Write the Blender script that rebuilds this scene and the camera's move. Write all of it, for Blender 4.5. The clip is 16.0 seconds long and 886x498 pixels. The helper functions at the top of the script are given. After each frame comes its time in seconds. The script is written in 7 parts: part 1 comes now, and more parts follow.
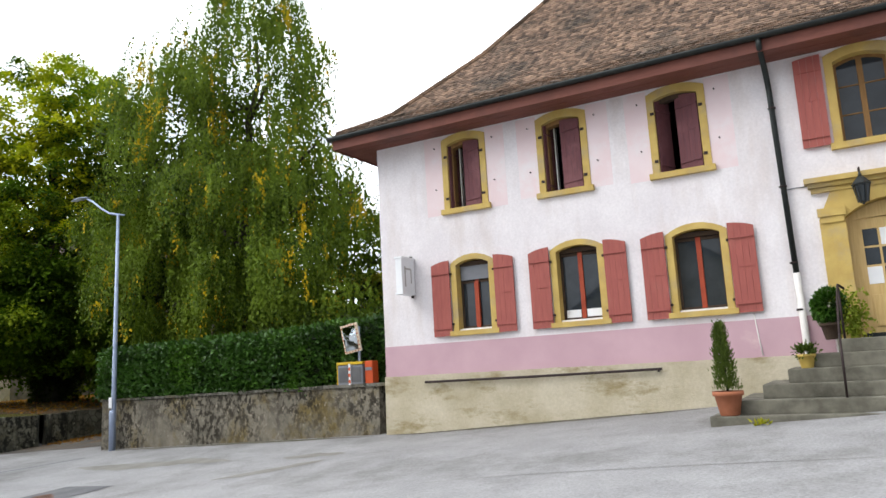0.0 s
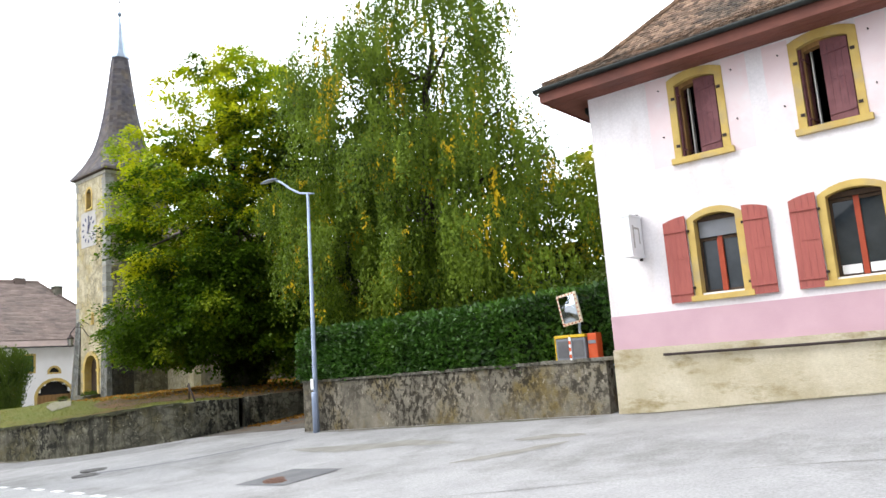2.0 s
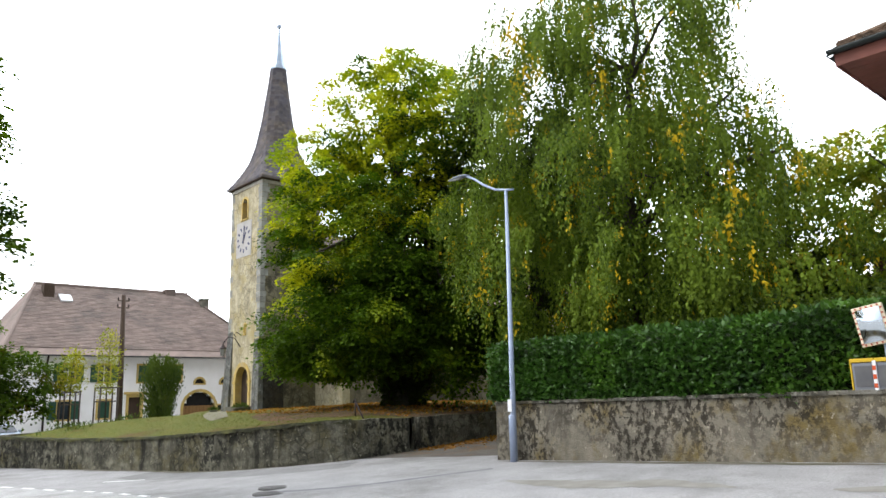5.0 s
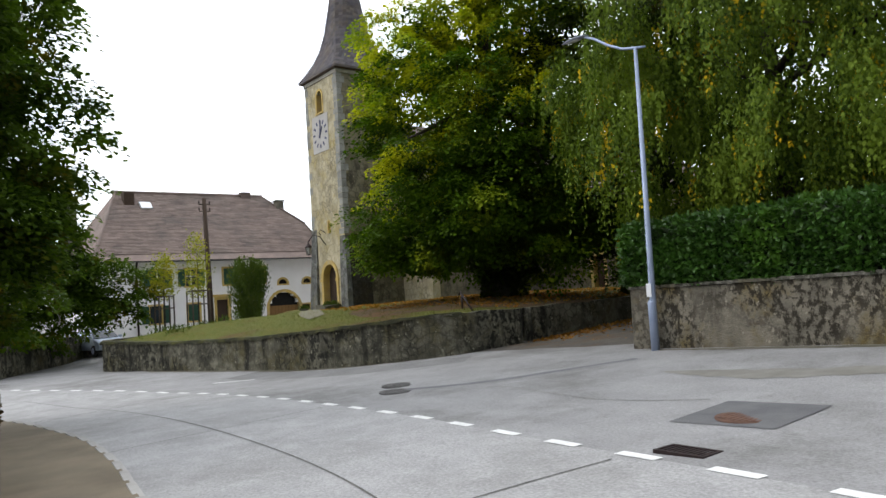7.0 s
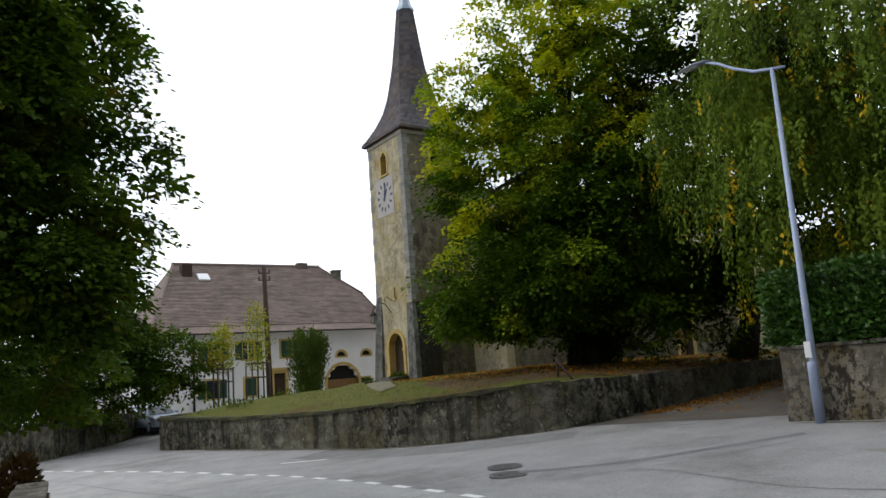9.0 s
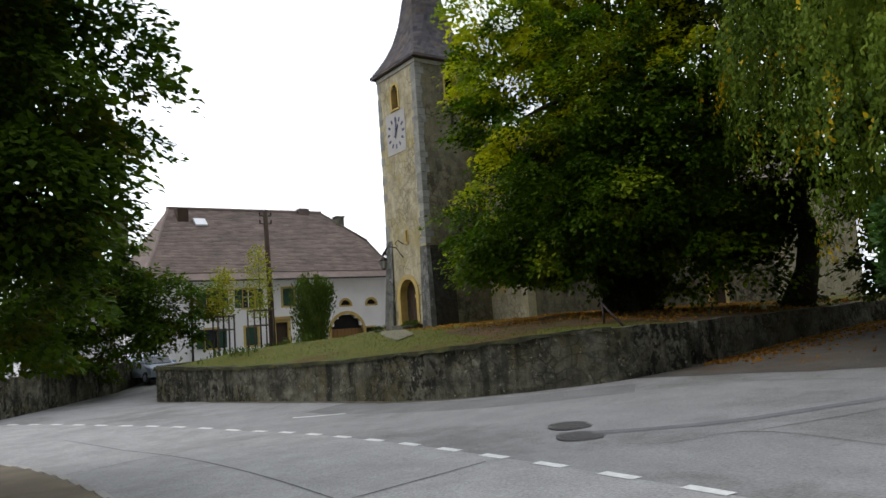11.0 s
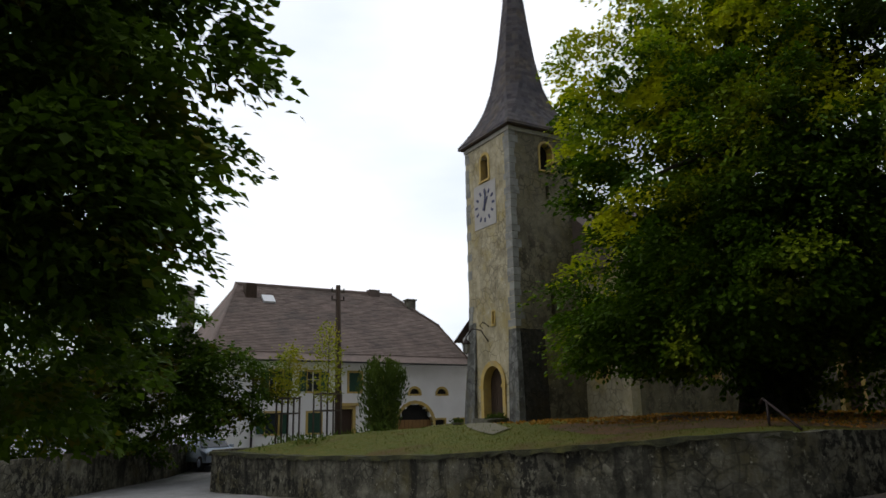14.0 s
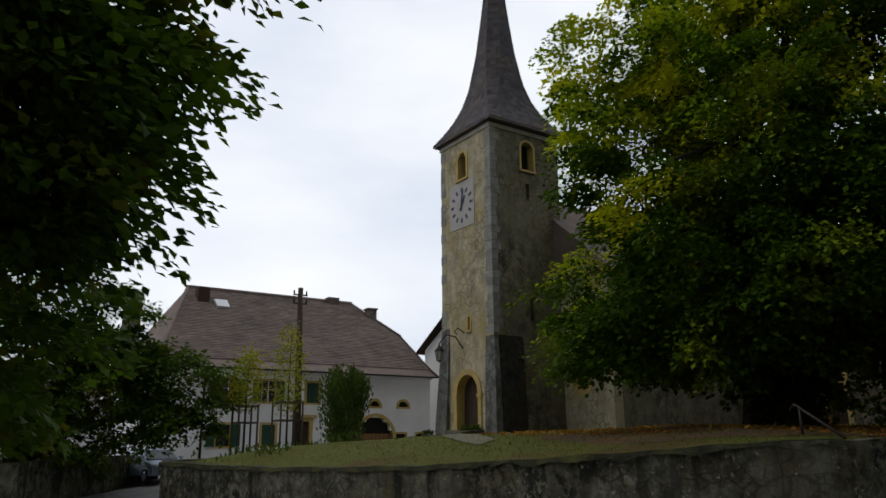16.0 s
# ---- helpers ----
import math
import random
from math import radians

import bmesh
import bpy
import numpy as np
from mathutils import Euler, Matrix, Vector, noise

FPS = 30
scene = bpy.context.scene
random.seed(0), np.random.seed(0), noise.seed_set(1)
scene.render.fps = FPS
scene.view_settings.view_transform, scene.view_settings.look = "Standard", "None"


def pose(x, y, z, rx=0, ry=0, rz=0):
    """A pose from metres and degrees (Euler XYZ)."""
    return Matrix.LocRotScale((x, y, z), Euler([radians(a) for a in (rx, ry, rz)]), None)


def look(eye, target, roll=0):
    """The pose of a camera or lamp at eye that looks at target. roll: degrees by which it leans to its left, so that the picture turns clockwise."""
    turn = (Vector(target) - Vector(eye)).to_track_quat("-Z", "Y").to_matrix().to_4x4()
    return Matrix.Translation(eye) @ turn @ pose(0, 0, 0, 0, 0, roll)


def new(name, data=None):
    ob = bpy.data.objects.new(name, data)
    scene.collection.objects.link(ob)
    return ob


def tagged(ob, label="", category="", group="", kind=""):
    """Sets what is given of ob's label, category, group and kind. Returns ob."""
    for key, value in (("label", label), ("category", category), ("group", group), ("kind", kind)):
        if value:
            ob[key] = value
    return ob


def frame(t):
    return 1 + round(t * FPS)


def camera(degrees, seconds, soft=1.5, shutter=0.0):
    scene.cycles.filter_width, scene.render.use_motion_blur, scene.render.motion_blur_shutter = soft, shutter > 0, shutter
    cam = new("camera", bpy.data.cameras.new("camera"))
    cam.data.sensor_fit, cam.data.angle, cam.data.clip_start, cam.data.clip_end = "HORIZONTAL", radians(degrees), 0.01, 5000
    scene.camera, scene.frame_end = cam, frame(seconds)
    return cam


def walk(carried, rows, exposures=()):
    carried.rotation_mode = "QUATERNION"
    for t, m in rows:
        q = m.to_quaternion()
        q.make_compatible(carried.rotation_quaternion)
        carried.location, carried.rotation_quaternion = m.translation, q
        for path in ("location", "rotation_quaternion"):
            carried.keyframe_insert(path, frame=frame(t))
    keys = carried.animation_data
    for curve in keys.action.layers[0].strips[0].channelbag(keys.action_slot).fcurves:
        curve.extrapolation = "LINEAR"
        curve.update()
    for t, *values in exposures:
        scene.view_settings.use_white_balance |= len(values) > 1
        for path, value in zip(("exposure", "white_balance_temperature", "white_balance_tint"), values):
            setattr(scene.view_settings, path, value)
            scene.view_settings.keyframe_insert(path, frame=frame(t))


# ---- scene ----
cam = camera(61.6, 16.0)
PATH = [
    (0, (-0.656, -0.146, 2.317), (-1.594, 1.592, 2.632), -3.3),
    (0.5, (-1.277, 0.008, 2.248), (-2.294, 1.698, 2.58), -6.9),
    (1, (-1.938, 0.073, 2.205), (-3.069, 1.692, 2.523), -4.1),
    (1.5, (-2.571, 0.177, 2.117), (-3.747, 1.769, 2.405), -4.0),
    (2, (-3.225, 0.255, 2.215), (-4.47, 1.792, 2.513), -4.4),
    (2.5, (-3.904, 0.245, 2.245), (-5.212, 1.746, 2.431), -5.8),
    (3, (-4.538, 0.411, 2.2), (-5.89, 1.876, 2.36), -6.5),
    (3.5, (-5.193, 0.47, 2.206), (-6.579, 1.893, 2.431), -5.6),
    (4, (-5.819, 0.594, 2.134), (-7.216, 2.006, 2.366), -3.8),
    (4.5, (-6.474, 0.648, 2.151), (-7.931, 1.994, 2.41), -3.1),
    (5, (-7.149, 0.54, 2.094), (-8.599, 1.86, 2.485), -1.5),
    (5.2, (-7.451, 0.538, 2.089), (-8.926, 1.845, 2.427), -3.1),
    (7.3, (-10.064, 0.628, 2.051), (-11.648, 1.847, 2.138), -3.9),
    (7.5, (-10.362, 0.651, 2.006), (-11.899, 1.928, 2.074), -3.8),
    (8, (-11.164, 0.855, 1.997), (-12.722, 2.082, 2.255), -0.6),
    (8.5, (-11.809, 0.858, 1.962), (-13.391, 2.031, 2.31), -1.4),
    (9, (-12.448, 0.979, 1.925), (-14.081, 2.087, 2.25), -4.2),
    (9.5, (-13.144, 1.153, 1.867), (-14.826, 2.21, 2.104), -4.9),
    (9.7, (-13.389, 1.225, 1.844), (-15.06, 2.313, 1.996), -3.5),
    (11.8, (-16.455, 1.966, 1.779), (-18.079, 3.096, 2.072), -3.0),
    (12, (-16.684, 2.024, 1.775), (-18.309, 3.145, 2.093), -1.7),
    (12.5, (-17.235, 2.126, 1.77), (-18.824, 3.254, 2.222), -2.6),
    (13, (-17.839, 2.278, 1.732), (-19.41, 3.44, 2.159), -0.4),
    (13.5, (-18.402, 2.326, 1.693), (-20.0, 3.48, 2.033), -0.9),
    (14, (-18.987, 2.469, 1.698), (-20.677, 3.438, 2.154), -1.0),
    (14.5, (-19.486, 2.368, 1.605), (-21.16, 3.341, 2.109), -0.6),
    (15, (-20.094, 2.397, 1.515), (-21.737, 3.461, 1.924), -0.3),
    (15.5, (-20.67, 2.487, 1.482), (-22.342, 3.505, 1.893), -1.9),
    (16, (-21.271, 2.635, 1.45), (-22.882, 3.71, 1.95), -0.4),
]
EXPOSURES = [(0.0, -0.95), (1.0, -0.85), (2.5, -0.36), (4.0, -0.44), (5.2, -0.74), (7.3, -1.38), (9.0, -1.7), (11.8, -1.84), (13.0, -2.12), (14.5, -2.58), (16.0, -2.68)]
walk(cam, [(t, look(eye, target, roll)) for t, eye, target, roll in PATH], EXPOSURES)

# ---- world and sun: a bright overcast day ----
world = bpy.data.worlds.new("world")
scene.world = world
world.use_nodes = True
wn, wl = world.node_tree.nodes, world.node_tree.links
wn.clear()
w_out = wn.new("ShaderNodeOutputWorld")
w_bg = wn.new("ShaderNodeBackground")
w_sky = wn.new("ShaderNodeTexSky")
w_sky.sky_type = "NISHITA"
w_sky.sun_disc = False
w_sky.sun_elevation = radians(48)
w_sky.sun_rotation = radians(219)
w_sky.dust_density = 4.0
w_tc = wn.new("ShaderNodeTexCoord")
w_map = wn.new("ShaderNodeMapping")
w_map.inputs["Scale"].default_value = (1.0, 1.0, 3.0)
w_noise = wn.new("ShaderNodeTexNoise")
w_noise.inputs["Scale"].default_value = 2.2
w_noise.inputs["Detail"].default_value = 6.0
w_ramp = wn.new("ShaderNodeValToRGB")
w_ramp.color_ramp.elements[0].position, w_ramp.color_ramp.elements[0].color = 0.32, (11.0, 11.9, 13.4, 1)
w_ramp.color_ramp.elements[1].position, w_ramp.color_ramp.elements[1].color = 0.72, (15.5, 15.6, 15.9, 1)
w_mix = wn.new("ShaderNodeMixRGB")
w_mix.inputs["Fac"].default_value = 0.82
wl.new(w_tc.outputs["Generated"], w_map.inputs["Vector"])
wl.new(w_map.outputs["Vector"], w_noise.inputs["Vector"])
wl.new(w_noise.outputs["Fac"], w_ramp.inputs["Fac"])
wl.new(w_sky.outputs["Color"], w_mix.inputs["Color1"])
wl.new(w_ramp.outputs["Color"], w_mix.inputs["Color2"])
wl.new(w_mix.outputs["Color"], w_bg.inputs["Color"])
# an overcast sky, brightest overhead and towards the hidden sun in the west
w_dot = wn.new("ShaderNodeVectorMath")
w_dot.operation = "DOT_PRODUCT"
w_dot.inputs[1].default_value = Vector((-0.66, 0.3, 0.6)).normalized()
wl.new(w_tc.outputs["Generated"], w_dot.inputs[0])
w_grad = wn.new("ShaderNodeMapRange")
w_grad.interpolation_type = "SMOOTHSTEP"
for key, v in (("From Min", -0.6), ("From Max", 0.8), ("To Min", 0.065), ("To Max", 0.5)):
    w_grad.inputs[key].default_value = v
wl.new(w_dot.outputs["Value"], w_grad.inputs["Value"])
wl.new(w_grad.outputs["Result"], w_bg.inputs["Strength"])
wl.new(w_bg.outputs["Background"], w_out.inputs["Surface"])

sun_data = bpy.data.lights.new("sun", "SUN")
sun_data.energy, sun_data.angle, sun_data.color = 1.15, radians(24), (1.0, 0.95, 0.86)
sun = new("sun", sun_data)
sun.matrix_world = look((-75, -46, 62), (-25, 12, 0))


# ---- materials ----
def node_mat(name):
    m = bpy.data.materials.new(name)
    m.use_nodes = True
    nt = m.node_tree
    bsdf = nt.nodes["Principled BSDF"]
    return m, nt, bsdf


def noise_fac(nt, scale, detail=5.0, rough=0.55, stretch=(1, 1, 1), lo=0.35, hi=0.65, coord="Object", shift=0.0):
    """A 0..1 noise mask in metres."""
    tc = nt.nodes.new("ShaderNodeTexCoord")
    mp = nt.nodes.new("ShaderNodeMapping")
    mp.inputs["Scale"].default_value = stretch
    mp.inputs["Location"].default_value = (shift, shift * 0.7, shift * 1.3)
    nz = nt.nodes.new("ShaderNodeTexNoise")
    nz.inputs["Scale"].default_value, nz.inputs["Detail"].default_value, nz.inputs["Roughness"].default_value = scale, detail, rough
    mr = nt.nodes.new("ShaderNodeMapRange")
    mr.inputs["From Min"].default_value, mr.inputs["From Max"].default_value = lo, hi
    nt.links.new(tc.outputs[coord], mp.inputs["Vector"])
    nt.links.new(mp.outputs["Vector"], nz.inputs["Vector"])
    nt.links.new(nz.outputs["Fac"], mr.inputs["Value"])
    return mr.outputs["Result"]


def blend(nt, fac, a, b, mode="MIX"):
    """Mix of two colours (tuples or sockets) by a mask (socket or number)."""
    mx = nt.nodes.new("ShaderNodeMixRGB")
    mx.blend_type = mode
    for key, v in (("Fac", fac), ("Color1", a), ("Color2", b)):
        if isinstance(v, (tuple, list)):
            mx.inputs[key].default_value = (*v[:3], 1)
        elif isinstance(v, (int, float)):
            mx.inputs[key].default_value = v
        else:
            nt.links.new(v, mx.inputs[key])
    return mx.outputs["Color"]


def noise_colour(nt, scale):
    tc = nt.nodes.new("ShaderNodeTexCoord")
    nz = nt.nodes.new("ShaderNodeTexNoise")
    nz.inputs["Scale"].default_value = scale
    nt.links.new(tc.outputs["Object"], nz.inputs["Vector"])
    return nz.outputs["Color"]


def times(nt, a, b):
    mm = nt.nodes.new("ShaderNodeMath")
    mm.operation = "MULTIPLY"
    for i, v in enumerate((a, b)):
        if isinstance(v, (int, float)):
            mm.inputs[i].default_value = v
        else:
            nt.links.new(v, mm.inputs[i])
    return mm.outputs["Value"]


def relief(nt, bsdf, height, strength=0.4, distance=0.02):
    bp = nt.nodes.new("ShaderNodeBump")
    bp.inputs["Strength"].default_value, bp.inputs["Distance"].default_value = strength, distance
    nt.links.new(height, bp.inputs["Height"])
    nt.links.new(bp.outputs["Normal"], bsdf.inputs["Normal"])


def surface(name, base, second, scale=3.0, third=None, scale3=0.6, rough=0.85, bump=0.3, dist=0.01, bump_scale=40.0, stretch=(1, 1, 1), lo=0.35, hi=0.65, lo3=0.5, hi3=0.7, stretch3=(1, 1, 1), metal=0.0, spec=0.3, per_piece=0.0, speck=0.0, grain=0.62):
    """A surface of two colours at a fine scale, with stains of a third at a larger one, and relief."""
    m, nt, b = node_mat(name)
    col = blend(nt, noise_fac(nt, scale, stretch=stretch, lo=lo, hi=hi), base, second)
    if third:
        col = blend(nt, noise_fac(nt, scale3, 9.0, grain, stretch3, lo3, hi3, shift=7.3), col, third)
    if speck:
        sp = nt.nodes.new("ShaderNodeMapRange")
        sp.inputs["To Min"].default_value, sp.inputs["To Max"].default_value = 1 - speck, 1 + speck
        nt.links.new(noise_fac(nt, bump_scale * 0.45, 3.0, 0.7, (1, 1, 1), 0.3, 0.7, shift=1.7), sp.inputs["Value"])
        sc = nt.nodes.new("ShaderNodeCombineColor")
        for i in range(3):
            nt.links.new(sp.outputs["Result"], sc.inputs[i])
        col = blend(nt, 1.0, col, sc.outputs["Color"], "MULTIPLY")
    if per_piece:
        oi = nt.nodes.new("ShaderNodeObjectInfo")
        gi = nt.nodes.new("ShaderNodeNewGeometry")
        ad = nt.nodes.new("ShaderNodeMath")
        ad.operation = "ADD"
        nt.links.new(oi.outputs["Random"], ad.inputs[0])
        nt.links.new(gi.outputs["Random Per Island"], ad.inputs[1])
        fr = nt.nodes.new("ShaderNodeMath")
        fr.operation = "FRACT"
        nt.links.new(ad.outputs["Value"], fr.inputs[0])
        mr = nt.nodes.new("ShaderNodeMapRange")
        mr.inputs["To Min"].default_value, mr.inputs["To Max"].default_value = 1 - per_piece, 1 + per_piece
        nt.links.new(fr.outputs["Value"], mr.inputs["Value"])
        cb = nt.nodes.new("ShaderNodeCombineColor")
        for i in range(3):
            nt.links.new(mr.outputs["Result"], cb.inputs[i])
        col = blend(nt, 1.0, col, cb.outputs["Color"], "MULTIPLY")
    nt.links.new(col, b.inputs["Base Color"])
    b.inputs["Roughness"].default_value, b.inputs["Metallic"].default_value = rough, metal
    b.inputs["Specular IOR Level"].default_value = spec
    if bump:
        relief(nt, b, noise_fac(nt, bump_scale, 4.0, 0.6, stretch, 0.2, 0.8), bump, dist)
    return m


def leaf_mat(name, dark, light, yellow, y_lo=0.62, y_hi=0.75, clump=0.5, through_light=0.25, gloss=0.08, y_scale=0.75, y_stretch=(1, 1, 1)):
    """Leaves that let light through, each of its own tone, with yellowing boughs."""
    m, nt, b = node_mat(name)
    gi = nt.nodes.new("ShaderNodeNewGeometry")
    col = blend(nt, gi.outputs["Random Per Island"], dark, light)
    col = blend(nt, noise_fac(nt, clump, 3.0, 0.5, (1, 1, 1), 0.4, 0.66), col, light)
    col = blend(nt, noise_fac(nt, y_scale, 2.0, 0.5, y_stretch, y_lo, y_hi, shift=3.1), col, yellow)
    nt.links.new(col, b.inputs["Base Color"])
    b.inputs["Roughness"].default_value = 0.6 if gloss < 0.2 else 0.38
    b.inputs["Specular IOR Level"].default_value = gloss
    tr = nt.nodes.new("ShaderNodeBsdfTranslucent")
    nt.links.new(blend(nt, 1.0, col, (1.25, 1.35, 0.7), "MULTIPLY"), tr.inputs["Color"])
    mx = nt.nodes.new("ShaderNodeMixShader")
    mx.inputs["Fac"].default_value = through_light
    nt.links.new(b.outputs["BSDF"], mx.inputs[1])
    nt.links.new(tr.outputs["BSDF"], mx.inputs[2])
    nt.links.new(mx.outputs["Shader"], nt.nodes["Material Output"].inputs["Surface"])
    return m


def glass_mat(name, tint=(0.02, 0.025, 0.03), rough=0.03):
    m, nt, b = node_mat(name)
    nt.links.new(blend(nt, noise_fac(nt, 1.5), tint, tuple(c * 1.8 for c in tint)), b.inputs["Base Color"])
    b.inputs["Roughness"].default_value = rough
    b.inputs["Specular IOR Level"].default_value = 0.42
    b.inputs["IOR"].default_value = 1.5
    return m


PLASTER = surface("white_plaster", (0.79, 0.76, 0.77), (0.7, 0.665, 0.68), 0.9, (0.63, 0.57, 0.55), 0.8, rough=0.92, bump=0.45, lo3=0.5, hi3=0.74, stretch3=(1.8, 1.8, 0.4), speck=0.06)
FADED_PINK = surface("faded_pink_paint", (0.74, 0.6, 0.61), (0.77, 0.66, 0.67), 1.5, (0.76, 0.72, 0.73), 1.1, rough=0.92, bump=0.3, lo3=0.52, hi3=0.7)
PINK = surface("pink_paint", (0.55, 0.37, 0.41), (0.5, 0.33, 0.37), 1.2, (0.68, 0.52, 0.5), 0.9, rough=0.9, lo3=0.6, hi3=0.8)
PLINTH = surface("cement_plinth", (0.56, 0.51, 0.39), (0.41, 0.36, 0.245), 0.9, (0.24, 0.185, 0.075), 0.8, rough=0.95, bump=0.8, lo3=0.52, hi3=0.66, stretch3=(0.7, 1, 1.6), speck=0.08, grain=0.72)
OCHRE = surface("ochre_stone", (0.56, 0.41, 0.13), (0.47, 0.33, 0.1), 3.0, (0.4, 0.32, 0.18), 1.5, rough=0.85, bump=0.3)
SALMON = surface("salmon_shutter_paint", (0.36, 0.105, 0.085), (0.31, 0.088, 0.075), 5.0, (0.32, 0.11, 0.09), 1.8, rough=0.75, bump=0.2, stretch=(6, 6, 0.7), lo3=0.58, hi3=0.8)
MAROON = surface("maroon_shutter_paint", (0.14, 0.05, 0.055), (0.11, 0.042, 0.05), 5.0, (0.18, 0.075, 0.08), 1.8, rough=0.7, bump=0.2, stretch=(6, 6, 0.7))
IRON = surface("dark_iron", (0.03, 0.022, 0.022), (0.045, 0.03, 0.028), 20.0, rough=0.6, bump=0.15, metal=0.4)
REDWOOD = surface("red_window_wood", (0.36, 0.06, 0.025), (0.3, 0.05, 0.02), 8.0, rough=0.6, bump=0.1)
WHITE_WOOD = surface("white_sill_paint", (0.75, 0.73, 0.7), (0.68, 0.66, 0.62), 4.0, rough=0.6, bump=0.1)
EAVE_WOOD = surface("brown_red_eave_boards", (0.2, 0.075, 0.055), (0.16, 0.06, 0.045), 6.0, (0.12, 0.05, 0.04), 1.0, rough=0.75, bump=0.25, stretch=(0.4, 4, 4))
GUTTER = surface("dark_gutter_metal", (0.025, 0.03, 0.03), (0.035, 0.04, 0.038), 5.0, rough=0.45, bump=0.1, metal=0.5)
TILE = surface("weathered_clay_tile", (0.1, 0.066, 0.044), (0.2, 0.128, 0.084), 6.0, (0.055, 0.045, 0.034), 0.7, rough=0.95, bump=0.5, dist=0.006, per_piece=0.6, lo3=0.5, hi3=0.7)
FARM_TILE = surface("old_brown_tile", (0.165, 0.128, 0.11), (0.215, 0.165, 0.142), 1.2, (0.125, 0.105, 0.092), 0.35, rough=0.95, bump=0.4, dist=0.02, per_piece=0.2)
SLATE = surface("grey_spire_shingle", (0.085, 0.08, 0.095), (0.13, 0.115, 0.115), 2.0, (0.16, 0.125, 0.09), 0.8, rough=0.85, bump=0.4, per_piece=0.3)
COPPER = surface("pale_blue_lead", (0.32, 0.4, 0.5), (0.42, 0.48, 0.56), 3.0, rough=0.4, bump=0.1, metal=0.5)
QUOIN = surface("grey_corner_stone", (0.33, 0.33, 0.3), (0.24, 0.24, 0.22), 3.0, (0.13, 0.13, 0.12), 1.0, rough=0.95, bump=0.5, dist=0.015, per_piece=0.15)


def mossy_wall(name, pale, grey, yellow, black, big=0.4, fine=4.5, lo=0.36, hi=0.56, streaks=0.6, stones=0.0, cover=0.92):
    """Old masonry: grey and yellowish patches, black moss in ragged blotches, running streaks, pale lichen flecks."""
    m, nt, b = node_mat(name)
    col = blend(nt, noise_fac(nt, 1.3, 7.0, 0.65, (1, 1, 1), 0.38, 0.62), pale, grey)
    col = blend(nt, noise_fac(nt, 0.7, 6.0, 0.7, (1, 1, 1), 0.5, 0.64, shift=4.0), col, yellow)
    height = noise_fac(nt, 16.0, 6.0, 0.7, (1, 1, 1), 0.2, 0.8)
    if stones:
        tc = nt.nodes.new("ShaderNodeTexCoord")
        vo = nt.nodes.new("ShaderNodeTexVoronoi")
        vo.feature = "DISTANCE_TO_EDGE"
        vo.inputs["Scale"].default_value = stones
        wob = blend(nt, 0.12, tc.outputs["Object"], noise_colour(nt, 2.0), "ADD")
        nt.links.new(wob, vo.inputs["Vector"])
        mr = nt.nodes.new("ShaderNodeMapRange")
        mr.inputs["From Min"].default_value, mr.inputs["From Max"].default_value = 0.01, 0.09
        mr.inputs["To Min"].default_value, mr.inputs["To Max"].default_value = 0.65, 0.0
        nt.links.new(vo.outputs["Distance"], mr.inputs["Value"])
        col = blend(nt, times(nt, mr.outputs["Result"], noise_fac(nt, 0.8, 4.0, 0.6, (1, 1, 1), 0.42, 0.6, shift=15.0)), col, black)
    blot = noise_fac(nt, big, 4.0, 0.6, (1, 1, 0.7), lo, hi, shift=9.0)
    fleck = noise_fac(nt, fine, 9.0, 0.72, (1, 1, 0.75), 0.47, 0.54, shift=2.0)
    col = blend(nt, times(nt, times(nt, blot, fleck), cover), col, black)
    if streaks:
        streak = noise_fac(nt, 2.4, 7.0, 0.65, (1, 1, 0.1), 0.47, 0.6, shift=7.0)
        zone = noise_fac(nt, 0.22, 3.0, 0.5, (1, 1, 0.1), 0.42, 0.58, shift=21.0)
        col = blend(nt, times(nt, times(nt, streak, zone), streaks), col, black)
    lichen = noise_fac(nt, 7.0, 8.0, 0.72, (1, 1, 0.8), 0.6, 0.65, shift=12.0)
    col = blend(nt, times(nt, lichen, 0.8), col, tuple(min(c * 1.5, 0.6) for c in pale))
    nt.links.new(col, b.inputs["Base Color"])
    b.inputs["Roughness"].default_value = 0.96
    b.inputs["Specular IOR Level"].default_value = 0.2
    relief(nt, b, height, 0.8, 0.03)
    return m


GARDEN_WALL = mossy_wall("stained_concrete", (0.25, 0.225, 0.175), (0.14, 0.128, 0.1), (0.17, 0.13, 0.05), (0.026, 0.022, 0.015), 0.32, 7.0, 0.4, 0.56, streaks=0.25)
RUBBLE = mossy_wall("rubble_wall", (0.23, 0.22, 0.165), (0.09, 0.086, 0.064), (0.11, 0.098, 0.05), (0.016, 0.016, 0.013), 0.4, 4.5, 0.38, 0.56, streaks=0.85, stones=3.6)
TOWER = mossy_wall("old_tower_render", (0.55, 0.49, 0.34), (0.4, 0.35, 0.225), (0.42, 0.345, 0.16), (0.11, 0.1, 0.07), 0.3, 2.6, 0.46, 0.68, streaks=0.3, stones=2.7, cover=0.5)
# darker copy of the tower render: moss, plus shade put into its colour
TOWER_SHADED = mossy_wall("mossy_shaded_render", (0.25, 0.225, 0.155), (0.15, 0.135, 0.092), (0.19, 0.165, 0.09), (0.04, 0.037, 0.028), 0.3, 2.6, 0.4, 0.6, streaks=0.35, stones=2.7, cover=0.75)
